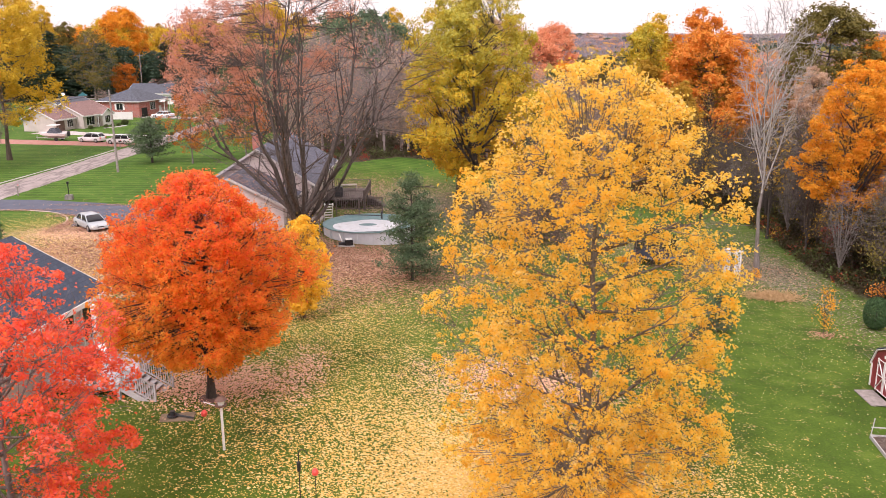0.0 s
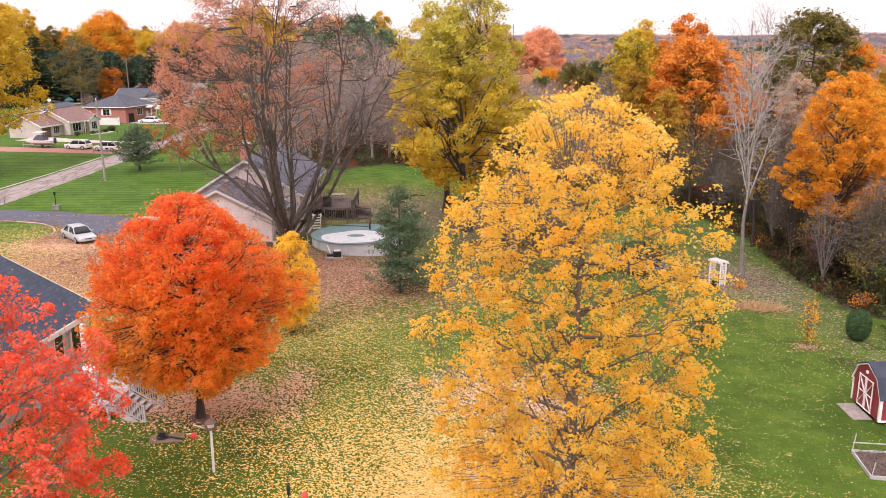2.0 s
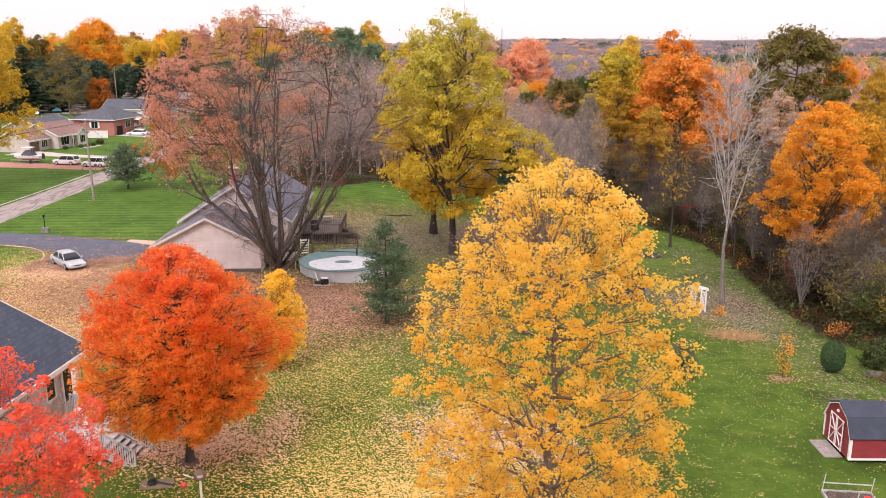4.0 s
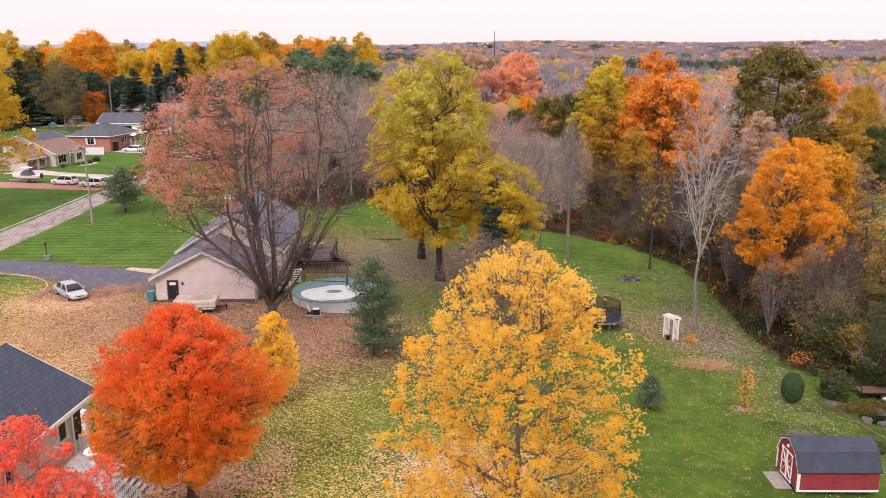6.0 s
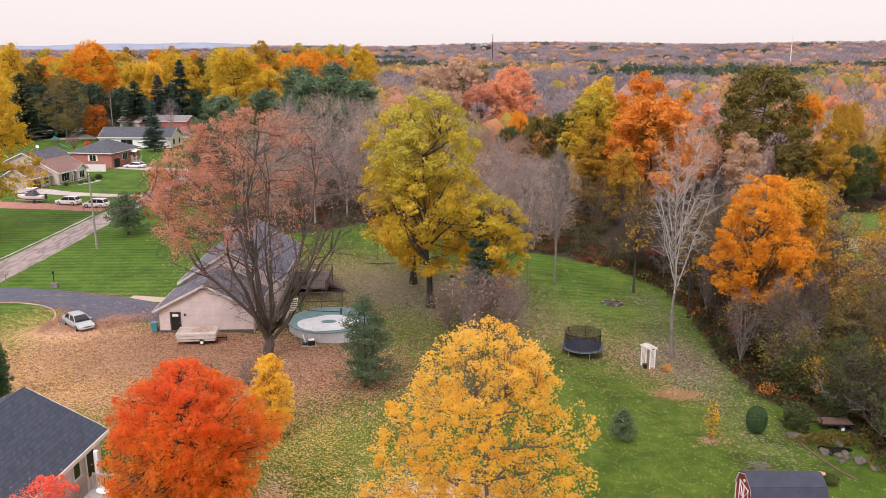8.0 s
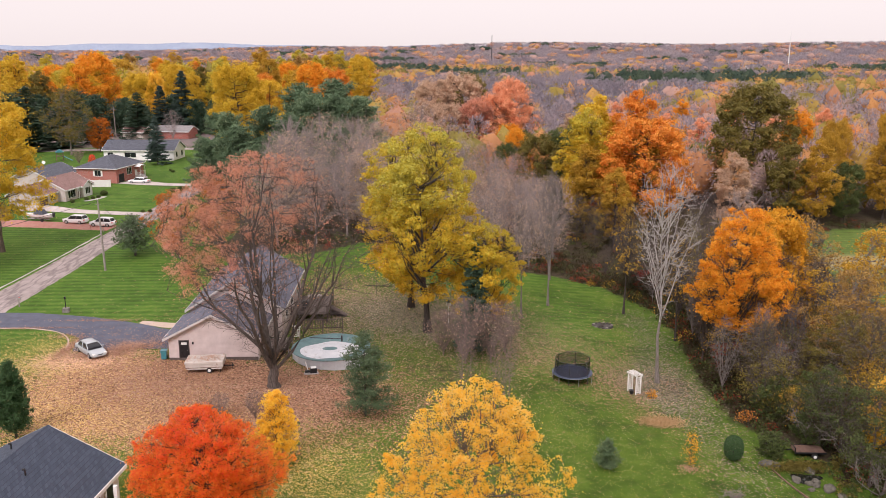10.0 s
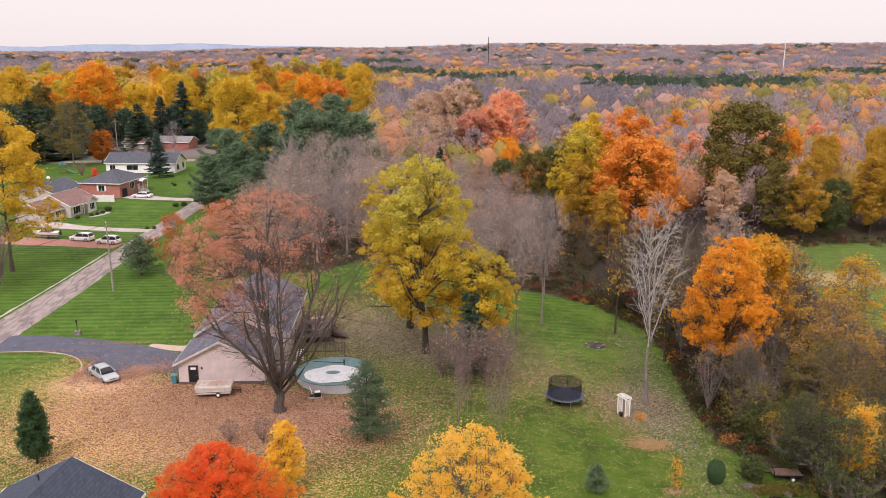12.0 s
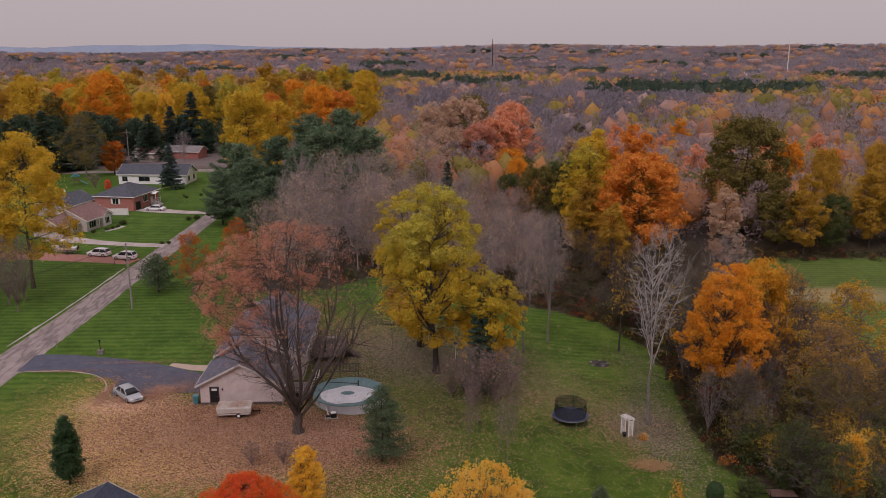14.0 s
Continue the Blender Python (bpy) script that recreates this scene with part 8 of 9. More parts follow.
arbor = thing("garden_arbor", "white lattice garden arbor over bare leafy ground", "arbor", 25.9, 72.6, -62)
for sx in (-0.62, 0.62):
    for sy in (-0.32, 0.32):
        part("post", box(sx - 0.05, sy - 0.05, -0.1, sx + 0.05, sy + 0.05, 2.15), WHITE_PAINT, arbor)
    for k in range(4):
        part("lattice", box(sx - 0.015, -0.30 + k * 0.17, 0.15, sx + 0.015, -0.30 + k * 0.17 + 0.05, 2.0), WHITE_PAINT, arbor)
    for k in range(8):
        part("lattice", box(sx - 0.022, -0.29, 0.25 + k * 0.24, sx + 0.022, 0.29, 0.29 + k * 0.24), WHITE_PAINT, arbor)
for sy in (-0.36, 0.36):
    part("beam", prism([(-0.9, 2.10), (-0.8, 2.22), (0.8, 2.22), (0.9, 2.10)], 0.06, plane="xz", at=sy - 0.03), WHITE_PAINT, arbor)
for k in range(6):
    part("rafter", box(-0.75 + k * 0.28, -0.5, 2.225, -0.70 + k * 0.28, 0.5, 2.32), WHITE_PAINT, arbor)
planter = thing("planter_tub", "dark planter tub at the foot of the arbor", "planter", 25.5, 72.1, 0)
part("tub", lathe([(0.0, 0.03), (0.18, 0.03), (0.24, 0.42), (0.26, 0.42), (0.26, 0.46), (0.20, 0.46), (0.0, 0.40)], 16), DARK_METAL, planter)


def rock(seed, rx, ry, rz_):
    bm = bmesh.new()
    bmesh.ops.create_icosphere(bm, subdivisions=3, radius=1.0)
    off = Vector((seed * 3.1, seed * 1.7, seed * 0.9))
    for v in bm.verts:
        k = 1 + 0.32 * noise.noise(v.co * 1.3 + off) + 0.10 * noise.noise(v.co * 3.7 + off)
        v.co = Vector((v.co.x * rx * k, v.co.y * ry * k, max(-0.3, v.co.z) * rz_ * k))
    for f in bm.faces:
        f.smooth = True
    return bm


def place_rock(x, y, seed, rx, ry, rz_, mat, label, turn=0.0, group=""):
    me = bpy.data.meshes.new("rock")
    bm = rock(seed, rx, ry, rz_)
    bm.to_mesh(me)
    bm.free()
    me.materials.append(mat)
    ob = new("rock", me)
    ob.matrix_basis = pose(x, y, lz(x, y) + 0.05, 0, 0, turn)
    return tagged(ob, label, "rock", group)


pit = thing("fire_pit", "shallow fire pit of blackened stones and ash", "fire pit", 28.2, 98.0, 0)
part("ash_bed", lathe([(0.0, 0.10), (0.9, 0.09), (1.35, 0.03), (1.45, -0.05)], 24), ASH, pit)
for k in range(15):
    a = k * 2 * math.pi / 15
    bm = rock(k + 1, 0.22, 0.17, 0.17)
    bmesh.ops.transform(bm, matrix=pose(1.3 * math.cos(a), 1.15 * math.sin(a), 0.08, 0, 0, math.degrees(a)), verts=bm.verts)
    part("stone", bm, ASH if k % 3 else STONE, pit)
for k in range(4):
    part("log", rod((-0.5 + 0.2 * k, -0.5, 0.14), (0.4 - 0.15 * k, 0.5, 0.26), 0.07), BARK_DARK, pit)

# small plants of the lawn
shrub_a = plant("evergreen_shrub", fir(101, 2.8, 1.1, 0.1, 16, 5200, 0.14, -0.5, 0.05, curve=0.5, gaps=0.35, puff=0.12, uneven=0.9), BARK_DARK, NEEDLE_SOFT, (18.6, 53.9), "small blue-green juniper on the lawn", "shrub")
plant("evergreen_shrub", hedge_ball(103, 0.86, 2.35, 8000, 0.10, 0.75), BARK_DARK, NEEDLE_CEDAR, (30.5, 56.3), "dense egg-shaped dark evergreen shrub", "shrub")
plant("evergreen_shrub", grow(105, 2.3, 1.35, 0.05, "round", 14, 5, 60, 3, 3000, 0.17, 0.04, stems=1, lumps=0.4, inner=0.4, clump=0.4, twig_r=0.01, puff=4), BARK_DARK, LEAF_GREEN, (34.2, 57.0), "loose green bush near the pond", "shrub")
plant("young_tree", grow(107, 3.4, 0.55, 0.5, "tall", 12, 5, 30, 3, 420, 0.13, 0.03, inner=0.2, clump=0.2, twig_r=0.006, steep=1.4), BARK_BROWN, LEAF_ORANGE, (26.0, 54.4), "thin orange-leaved sapling on the lawn", "sapling")
plant("young_shrub", grow(109, 0.9, 0.6, 0.05, "round", 8, 4, 20, 3, 260, 0.13, 0.02, clump=0.16, twig_r=0.006), BARK_BROWN, LEAF_ORANGE, (27.3, 71.2), "low orange shrub by the arbor", "shrub")
plant("young_shrub", grow(111, 2.0, 0.95, 0.2, "round", 10, 5, 30, 3, 240, 0.14, 0.03, clump=0.22, twig_r=0.006, split=0.2), BARK_BROWN, LEAF_COPPER, (34.6, 64.0), "orange-leaved bush at the woods edge", "shrub")
plant("young_tree", grow(115, 9.0, 1.5, 3.0, "egg", 14, 6, 110, 3, 5200, 0.22, 0.06, inner=0.35, clump=0.4, twig_r=0.008, steep=1.2), BARK_GREY, LEAF_GOLD, (41.4, 52.2), "slim golden-orange young tree at the woods edge", "young tree")
dead = plant("dead_shrub", grow(117, 4.6, 3.4, 0.2, "vase", 13, 6, 60, 3, 0, 0.2, 0.10, stems=1, lumps=0.5, inner=0.1, twig_r=0.016, split=0.3, fan=0.9), BARK_GREY, None, (40.4, 54.6), "bare pale grey arching dead shrub at the woods edge", "shrub", group="dead pale shrubs")
for x, y, a, s in ((39.9, 49.2, 70, 0.9), (43.4, 56.0, 160, 1.15), (39.6, 59.4, 250, 1.2), (44.6, 52.4, 300, 1.2)):
    again(dead, x, y, a, s)
plant("evergreen_shrub", hedge_ball(113, 0.6, 0.8, 1400, 0.12), BARK_DARK, LEAF_GREEN, (32.3, 47.2), "small round green bush behind the shed", "shrub")
stump = thing("tree_stump", "pale tan cut tree stump behind the shed", "stump", 31.75, 47.5, 20)
part("bark", loft([[(r0 * math.cos(a * math.pi / 8) * (1 + 0.1 * math.sin(a * 1.9)), r0 * math.sin(a * math.pi / 8) * (1 + 0.1 * math.sin(a * 1.9)), z0) for a in range(16)] for r0, z0 in ((0.42, -0.1), (0.33, 0.12), (0.29, 0.5), (0.30, 0.72))]), BARK_BROWN, stump)
part("cut_face", loft([[(0.285 * math.cos(a * math.pi / 8), 0.285 * math.sin(a * math.pi / 8), z0) for a in range(16)] for z0 in (0.70, 0.735)]), STRAW, stump, "pale sawn wood")


def patch(name, label, x, y, rx, ry, mat, bump=0.12, seed=0, cat="mulch"):
    """A low uneven heap lying on the ground."""
    bm = bmesh.new()
    rings = 7
    prev = None
    c = bm.verts.new((0, 0, lz(x, y) + bump))
    for i in range(1, rings + 1):
        ring_ = []
        for k in range(28):
            a = k * 2 * math.pi / 28
            s = i / rings * (1 + 0.22 * noise.noise(Vector((math.cos(a) * 1.5 + seed, math.sin(a) * 1.5, 0.3))))
            px, py = rx * s * math.cos(a), ry * s * math.sin(a)
            h_ = bump * (1 - (i / rings) ** 2) * (1 + 0.6 * noise.noise(Vector((px * 2 + seed, py * 2, 0)))) + (0.015 if i < rings else -0.03)
            ring_.append(bm.verts.new((px, py, lz(x + px, y + py) + h_)))
        for k in range(28):
            if prev is None:
                bm.faces.new((c, ring_[k], ring_[(k + 1) % 28]))
            else:
                bm.faces.new((prev[k], ring_[k], ring_[(k + 1) % 28], prev[(k + 1) % 28]))
        prev = ring_
    me = bpy.data.meshes.new(name)
    bm.to_mesh(me)
    bm.free()
    me.materials.append(mat)
    ob = new(name, me)
    ob.location = (x, y, 0)
    return tagged(ob, label, cat)


patch("straw_patch", "heap of dry orange-brown straw and cut stems", 26.4, 64.2, 1.2, 0.6, STRAW, 0.22, 1, "straw")
# small dark brown patch at the foot of the orange maple
patch("mulch_ring", "low dark brown patch round the orange maple's trunk", -11.1, 37.6, 0.7, 0.65, FOOT_BROWN, 0.08, 3)
r_ = np.random.default_rng(17)
A_ = np.stack([r_.normal(26.4, 1.1, 900), r_.normal(64.2, 0.6, 900), np.zeros(900)], 1)
A_[:, 2] = land(A_[:, 0], A_[:, 1]) + 0.1
P_ = curve_to(A_, unit(r_.normal(0, 1, (900, 3)) * np.array([1, 1, 0.35]) + np.array([0, 0, 0.3])), r_.uniform(0.25, 0.8, 900), 3, np.zeros((900, 3)), r_, 0.1)
v_, f_ = tubes(P_, np.full((900, 3), 0.018), 3)
tagged(new("straw_stalks", mesh_arrays("straw_stalks", v_, f_, STRAW)), "loose dry straw stalks on the lawn", "straw", kind="stuff")

# ---- pond corner by the woods ----
POND_STONE = surface("mossy_stone", (0.05, 0.048, 0.036), (0.16, 0.145, 0.12), 1.8, 0.95, bump=0.6, fine=14, dist=0.03)
bm = bmesh.new()
ring_ = []
for k in range(30):
    a = k * 2 * math.pi / 30
    s = 1 + 0.25 * math.sin(3 * a + 1)
    ring_.append(bm.verts.new((35.4 + 1.2 * s * math.cos(a), 52.6 + 0.8 * s * math.sin(a), lz(35.4, 52.6) + 0.04)))
bm.faces.new(ring_)
me = bpy.data.meshes.new("pond")
bm.to_mesh(me)
bm.free()
me.materials.append(WATER)
tagged(new("pond", me), "small dark garden pond ringed with stones", "pond", kind="structure")
for k, (x, y, sx, sy, sz) in enumerate(((33.2, 55.4, 0.75, 0.45, 0.35), (33.9, 55.0, 0.5, 0.4, 0.3), (34.4, 52.3, 0.6, 0.36, 0.26), (36.3, 53.8, 0.5, 0.4, 0.3), (35.2, 51.6, 0.35, 0.3, 0.28), (35.6, 51.2, 0.3, 0.28, 0.25),
                                          (36.4, 50.6, 0.6, 0.5, 0.42), (36.9, 49.4, 0.5, 0.4, 0.2), (35.9, 51.9, 0.4, 0.3, 0.3), (31.2, 57.9, 0.3, 0.25, 0.2), (34.9, 50.6, 0.3, 0.25, 0.2))):
    place_rock(x, y, k + 3, sx, sy, sz, POND_STONE, "rounded grey fieldstone beside the garden pond", k * 37, "pond stones")
place_rock(29.6, 45.6, 40, 0.35, 0.3, 0.32, surface("pink_stone", (0.36, 0.24, 0.20), (0.5, 0.36, 0.31), 2.0, 0.9), "pinkish boulder behind the shed")
border = thing("garden_edging", "brown timber edging along the pond garden", "edging", 33.4, 54.3, 0, 0.0)
pts_ = [(33.2, 54.6), (33.35, 52.8), (33.6, 51.0), (34.0, 49.2), (34.6, 47.6)]
for a_, b_ in zip(pts_, pts_[1:]):
    part("timber", bar((a_[0] - 33.4, a_[1] - 54.3, lz(*a_) + 0.06), (b_[0] - 33.4, b_[1] - 54.3, lz(*b_) + 0.06), 0.12, 0.12), BROWN_WOOD, border)
r_ = np.random.default_rng(23)
C_ = np.stack([r_.normal(35.6, 1.3, 2600), r_.normal(54.4, 0.5, 2600), r_.uniform(0, 0.5, 2600)], 1)
C_[:, 2] += land(C_[:, 0], C_[:, 1])
v_, f_ = leaf_cards(C_, 0.22, r_, 0.3, 0.3)
tagged(new("pond_reeds", mesh_arrays("pond_reeds", v_, f_, LEAF_MOSS)), "fading olive perennials behind the garden pond", "plants", kind="stuff")

for mat_, seed_, label_ in ((LEAF_GREEN, 5, "low green plants round the garden pond"), (LEAF_BRAMBLE, 6, "brown withered plants round the garden pond"), (LEAF_MOSS, 7, "olive perennials along the edge of the pond garden")):
    r_ = np.random.default_rng(seed_)
    q_ = np.stack([r_.uniform(34.8, 45, 130), r_.uniform(43, 57, 130)], 1)
    q_ = q_[(np.hypot(q_[:, 0] - 35.4, q_[:, 1] - 52.4) > 1.9) & (np.hypot(q_[:, 0] - 37.6, q_[:, 1] - 57.2) > 2.2) & (q_[:, 0] > 34.9 + 0.35 * (54 - q_[:, 1]) * (q_[:, 1] < 50))]
    v_, f_ = shrub_cloud(np.concatenate([q_, land(q_[:, 0], q_[:, 1])[:, None]], 1), r_.uniform(0.2, 0.6, len(q_)), 60, 0.17, r_)
    tagged(new("pond_plants", mesh_arrays("pond_plants", v_, f_, mat_)), label_, "plants", kind="stuff")

# ---- bird feeders and the yard's small things ----
feeder = thing("bird_feeder", "lantern-shaped bird feeder on a white pole", "bird feeder", -9.1, 32.3, 0)
part("pole", rod((0, 0, -0.1), (0, 0, 2.0), 0.055, sides=12), WHITE_PAINT, feeder)
part("tray", lathe([(0.0, 2.0), (0.24, 2.0), (0.26, 2.06), (0.0, 2.05)], 12), BROWN_WOOD, feeder)
part("hopper", lathe([(0.14, 2.06), (0.16, 2.26), (0.0, 2.27)], 6), LENS, feeder)
part("roof", lathe([(0.27, 2.26), (0.10, 2.40), (0.0, 2.42)], 8), BROWN_WOOD, feeder)
part("arm", rod((0, 0, 1.92), (-0.75, 0.1, 2.12), 0.02), WHITE_PAINT, feeder)
hang = thing("nectar_feeder", "red nectar feeder hanging from the feeder arm", "bird feeder", -9.85, 32.4, 0)
part("bottle", lathe([(0.0, 1.44), (0.10, 1.46), (0.13, 1.52), (0.13, 1.62), (0.06, 1.72), (0.0, 1.72)], 12), RED_PLASTIC, hang)
part("hook", rod((0, 0, 1.72), (0.1, 0, 2.08), 0.01), DARK_METAL, hang)
hook = thing("shepherd_hook", "black metal shepherd hook stuck in the lawn", "plant hook", -5.35, 28.9, 0)
part("stake", rod((0, 0, -0.2), (0, 0, 1.85), 0.02), DARK_METAL, hook)
bm = bmesh.new()
last = Vector((0, 0, 1.85))
for k in range(1, 9):
    a = math.pi * k / 8
    q = Vector((0.16 - 0.16 * math.cos(a), 0, 1.85 + 0.18 * math.sin(a)))
    rod(last, q, 0.018, bm=bm, sides=6)
    last = q
part("crook", bm, DARK_METAL, hook)
part("lantern", lathe([(0.0, 1.15), (0.07, 1.15), (0.08, 1.5), (0.0, 1.58)], 10), DARK_METAL, hook)
hang2 = thing("nectar_feeder", "red nectar feeder hanging on the hook", "bird feeder", -4.75, 28.9, 0)
part("bottle", lathe([(0.0, 1.02), (0.10, 1.04), (0.13, 1.10), (0.13, 1.20), (0.06, 1.30), (0.0, 1.30)], 12), RED_PLASTIC, hang2)
part("stake", rod((0, 0, -0.1), (0, 0, 1.04), 0.015), DARK_METAL, hang2)
pad = tagged(new("stone_slab", None), "tan stone slab at the foot of the stairs", "slab")
pad.matrix_basis = pose(-12.0, 35.3, lz(-12.0, 35.3), 0, 0, 10)
part("slab", box(-0.75, -0.42, -0.1, 0.75, 0.42, 0.06, 0.02), surface("mossy_slab", (0.13, 0.10, 0.065), (0.26, 0.20, 0.14), 2.0, 0.9, bump=0.5, fine=18), pad)
hose = thing("hose_reel", "black coiled hose lying on the slab", "hose", -12.2, 35.3, 0, lz(-12.0, 35.3) + 0.06)
part("coil", ring_tube(0.22, 0.05, 0.06, 24), BLACK_PLASTIC, hose)
part("drum", rod((0, 0, 0.02), (0, 0, 0.28), 0.12), BLACK_PLASTIC, hose)
part("nozzle", rod((0.2, 0, 0.08), (1.0, -0.25, 0.06), 0.045), BLACK_PLASTIC, hose)

fallen = thing("fallen_branch", "dark fallen limb lying on the back lawn", "branch", -3.5, 107.6, 0)
part("limb", rod((-3.5, 0.2, 0.12), (2.6, -0.2, 0.06), 0.12, 0.05), BARK_DARK, fallen)
part("fork", rod((1.0, -0.1, 0.1), (2.4, 0.8, 0.2), 0.06, 0.02), BARK_DARK, fallen)
nest_box = thing("bird_house", "white bird house on a pole by the trees", "bird house", 6.7, 93.0, 10)
part("pole", rod((0, 0, -0.1), (0, 0, 2.6), 0.05), WHITE_PAINT, nest_box)
part("box", box(-0.25, -0.25, 2.6, 0.25, 0.25, 3.1), WHITE_PAINT, nest_box)
part("roof", prism([(-0.35, 3.1), (0.35, 3.1), (0, 3.35)], 0.7, plane="xz", at=-0.35), SHINGLE_GREY, nest_box)

# far landmarks
mast = thing("radio_mast", "thin dark radio mast above the far woods", "mast", 170, 1800, 0)
part("shaft", rod((0, 0, 0), (0, 0, 62), 0.9, 0.6), DARK_METAL, mast)
mast2 = thing("radio_mast", "thin pale radio mast on the far ridge", "mast", 590, 1300, 0)
part("shaft", rod((0, 0, 0), (0, 0, 62), 0.8, 0.5), LENS, mast2)
for k, (x, y, w, mat_) in enumerate(((300, 640, 20, SIDING_WHITE), (455, 1180, 18, SIDING_WHITE), (520, 1240, 22, SIDING_WHITE), (395, 1300, 16, SIDING_WHITE), (220, 560, 16, SIDING_WHITE), (-180, 1500, 24, SIDING_WHITE), (-330, 1500, 24, SIDING_WHITE))):
    hfar = gable_house("house", "small pale house far off among the trees", x, y, 70 + 13 * k, lz(x, y) + 6.0, w, 10, 5.0, 4.0, mat_, SHINGLE_GREY, foot=5.8)

# ---- fallen leaves ----
def litter(name, label, spots, size, mat, seed, lift=0.03):
    g_ = np.random.default_rng(seed)
    C = []
    for x, y, rx, ry, n_ in spots:
        q = np.stack([g_.normal(x, rx, n_), g_.normal(y, ry, n_)], 1)
        C.append(q)
    C = np.concatenate(C)
    C = C[(C[:, 0] < lawn_right(C[:, 1]) - 0.3)]
    # keep the house and the drive clear
    C = C[~((C[:, 0] > -25) & (C[:, 0] < -14) & (C[:, 1] > 75.4) & (C[:, 1] < 101)) & ~((np.hypot(C[:, 0] + 7.1, C[:, 1] - 77.9) < 4.5))]
    C = C[~((C[:, 0] < -18.3) & (C[:, 1] < 46.5))]
    P = np.concatenate([C, (land(C[:, 0], C[:, 1]) + lift)[:, None]], 1)
    n_ = len(P)
    N = unit(g_.normal(0, 0.28, (n_, 3)) + np.array([0, 0, 1.0]))
    A = unit(np.cross(N, g_.normal(0, 1, (n_, 3))))
    B = np.cross(N, A)
    s = (size * g_.uniform(0.6, 1.4, n_))[:, None]
    V = np.stack([P - A * s * 0.5, P + B * s * 0.36 + N * s * 0.10, P + A * s * 0.5, P - B * s * 0.36 + N * s * 0.10], 1)
    return tagged(new(name, mesh_arrays(name, V.reshape(-1, 3), np.arange(4 * n_).reshape(n_, 4), mat)), label, "leaves", kind="stuff")


FALLEN_GOLD = leaf_material("fallen_gold", [(0.56, 0.33, 0.06), (0.72, 0.49, 0.13), (0.82, 0.63, 0.29)], 0.1, 0.7, 0.5)
FALLEN_BROWN = leaf_material("fallen_brown", [(0.24, 0.115, 0.072), (0.44, 0.25, 0.165), (0.62, 0.43, 0.32)], 0.1, 0.75, 0.5)
FALLEN_PINK = leaf_material("fallen_pink", [(0.68, 0.38, 0.24), (0.76, 0.48, 0.34), (0.82, 0.60, 0.46)], 0.1, 0.7, 0.5)
litter("fallen_leaves", "yellow maple leaves scattered on the grass",
       [(4.5, 28.5, 5.5, 5.0, 24000), (-2, 36, 7, 7.5, 21000), (-9, 50, 6, 7, 9000), (-28, 62, 7, 7, 11000), (20, 58, 9, 12, 1500), (10, 76, 12, 14, 2600), (27, 48, 6, 9, 600), (-36, 80, 4, 4, 1500), (1, 50, 9, 8, 4500)], 0.064, FALLEN_GOLD, 31)
litter("fallen_leaves", "brown leaves lying thick round the big maple",
       [(-14, 67, 9.5, 5.0, 20000), (-26, 68.5, 6, 4.0, 8000), (26.0, 54.4, 0.55, 0.45, 220), (-6.5, 70, 2.6, 2.5, 2600), (30, 75, 3.4, 4.5, 900)], 0.15, FALLEN_BROWN, 33)
litter("fallen_leaves", "pale red maple leaves in patches on the grass", [(-7.4, 42.0, 0.7, 2.2, 1100), (-11.4, 39.8, 2.0, 1.8, 4400), (4.5, 43, 2.6, 2.0, 2200), (-34, 76.3, 2.6, 1.4, 1600), (-30.4, 79.0, 1.5, 1.2, 1100)], 0.12, FALLEN_PINK, 35, 0.05)

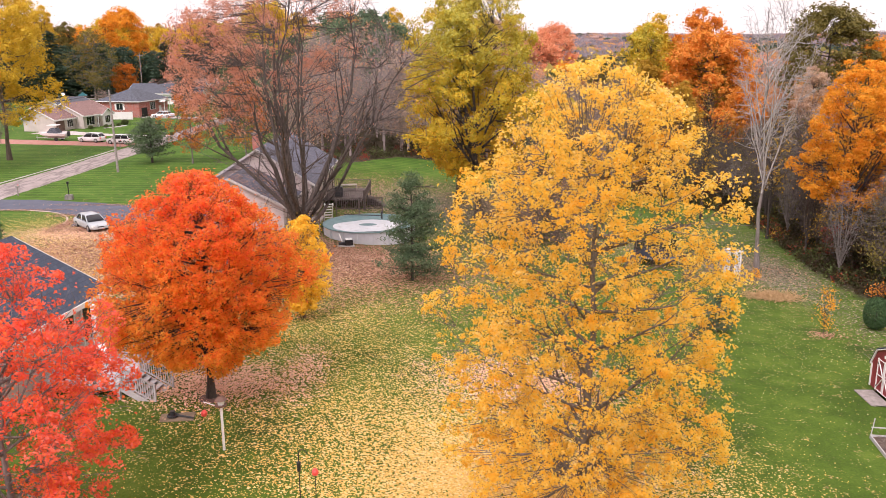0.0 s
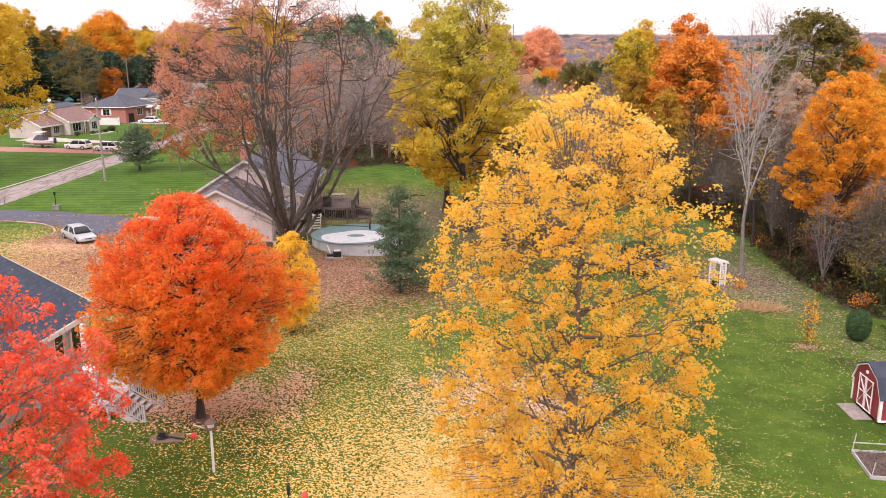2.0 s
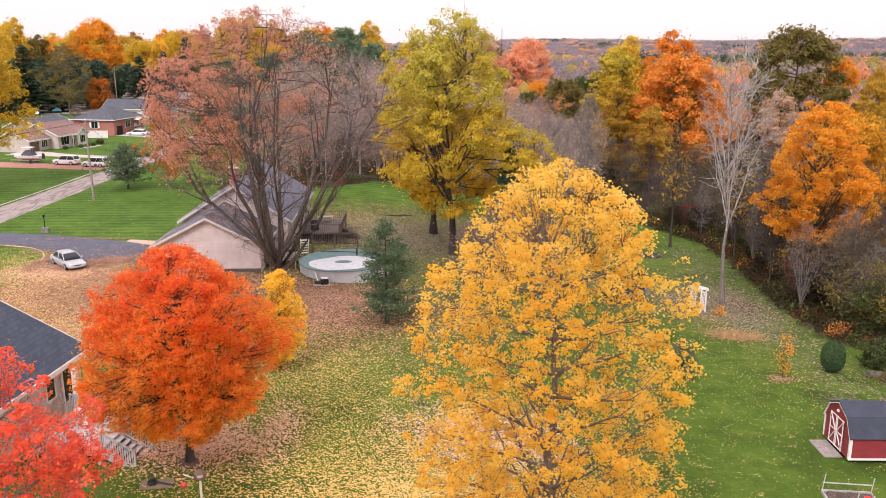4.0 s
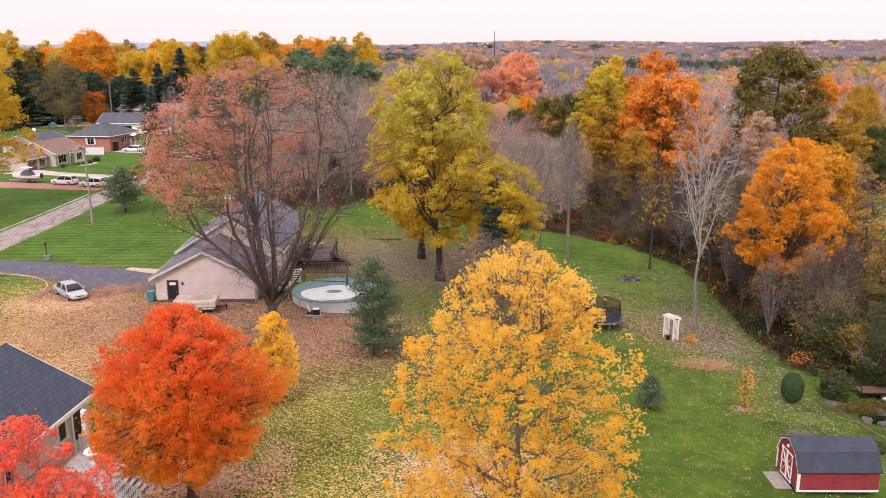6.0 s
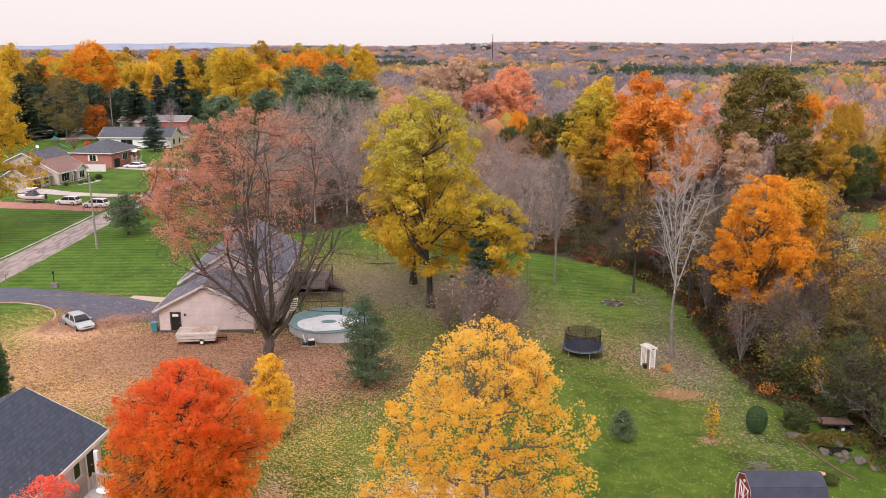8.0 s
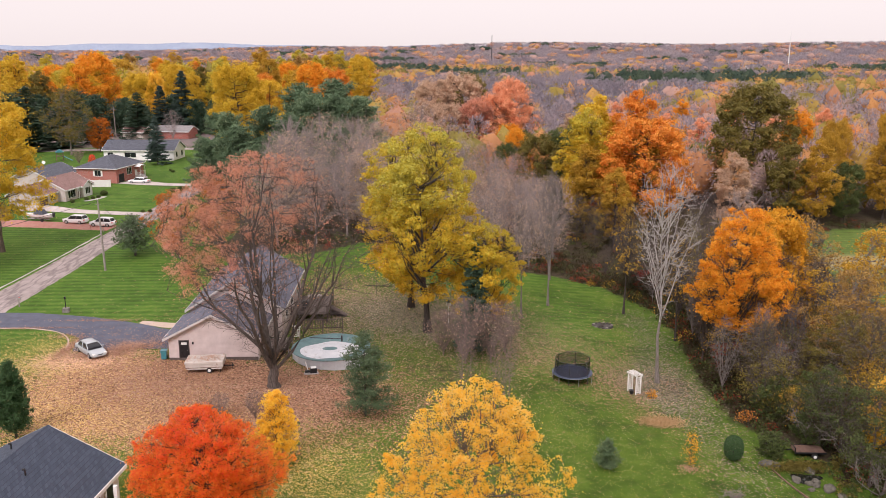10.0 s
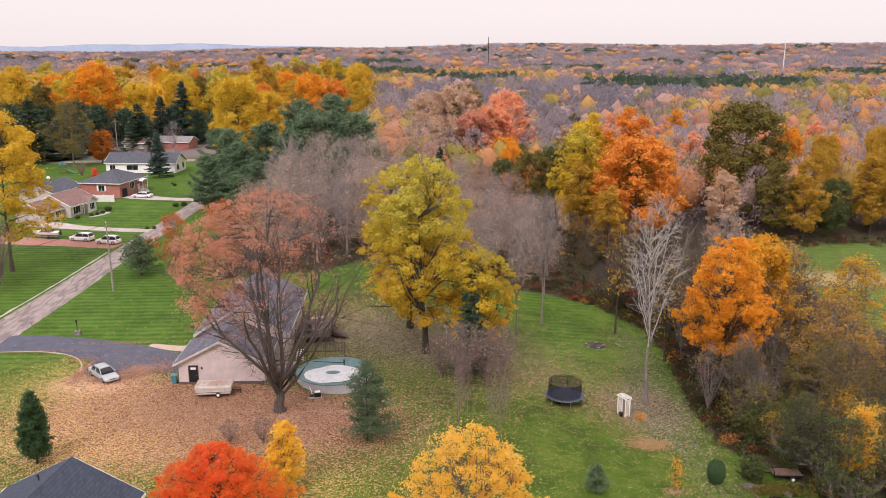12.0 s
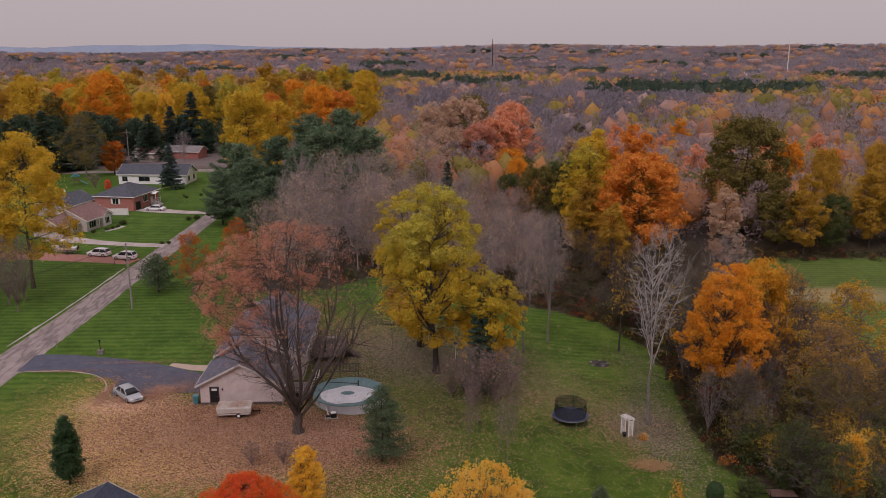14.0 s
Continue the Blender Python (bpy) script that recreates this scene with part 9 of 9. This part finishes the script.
FALLEN_PALE = leaf_material("fallen_pale", [(0.50, 0.40, 0.18), (0.66, 0.56, 0.32), (0.76, 0.69, 0.50)], 0.1, 0.7, 0.5)
litter("fallen_leaves", "pale curled leaves scattered over the open lawn", [(19, 62, 9, 11, 2800), (16, 88, 9, 12, 3800), (2, 94, 9, 8, 4500), (-6, 58, 10, 9, 2200), (28, 50, 6, 8, 700), (-34, 68, 8, 9, 1800), (-14, 66, 10, 6, 2200)], 0.08, FALLEN_PALE, 41, 0.05)
litter("fallen_leaves", "tan leaves blown along the edge of the asphalt driveway",
       [(-36.8, 79.6, 0.35, 1.8, 1200), (-33.3, 77.4, 2.0, 0.7, 1700), (-30.6, 79.2, 1.3, 1.2, 2400), (-28.2, 80.2, 1.6, 0.8, 1000), (-33, 84, 4.0, 1.8, 420), (-38.5, 83.6, 1.2, 0.5, 350), (-44, 86.6, 3, 0.25, 450), (-27, 82.5, 1.6, 1.2, 400), (-36, 89.3, 3.5, 0.3, 500)],
       0.13, FALLEN_BROWN, 37, 0.085)
g_ = np.random.default_rng(79)
a_ = math.radians(4)
u_, v2 = g_.uniform(-1.9, 1.9, 700), g_.uniform(-1.0, 1.0, 700)
k_ = g_.uniform(0, 1, 700) < 0.35 + 0.65 * (np.sin(u_ * 2.1 + 0.7) + np.cos(v2 * 2.6) > 0.4)
P = np.stack([-19.7 + u_ * math.cos(a_) - v2 * math.sin(a_), 72.6 + u_ * math.sin(a_) + v2 * math.cos(a_), np.full(700, lz(-19.7, 72.6) + 1.325)], 1)[k_]
v_, f_ = leaf_cards(P, 0.13, g_, 4.0)
tagged(new("roof_leaves", mesh_arrays("roof_leaves", v_, f_, FALLEN_BROWN)), "damp brown leaves lying on the camper's roof", "leaves", kind="stuff")

# leaves caught on the garage roof
g_ = np.random.default_rng(77)
u_, v2 = g_.uniform(0.05, 5.0, 2600), g_.uniform(-0.3, 7.5, 2600)
side_ = np.where(g_.uniform(0, 1, 2600) < 0.72, 1.0, -1.0)
keep_ = g_.uniform(0, 1, 2600) < np.where(side_ > 0, 0.2 + 0.5 * (np.sin(u_ * 1.3 + v2) > 0), 0.12)
P = np.stack([-19.55 + side_ * u_, 75.6 + v2, 0.95 + 2.55 + 2.45 - u_ * 2.45 / 4.8 + 0.22], 1)[keep_]
v_, f_ = leaf_cards(P, 0.16, g_, 3.0)
tagged(new("roof_leaves", mesh_arrays("roof_leaves", v_, f_, FALLEN_BROWN)), "brown fallen leaves caught on the garage roof", "leaves", kind="stuff")
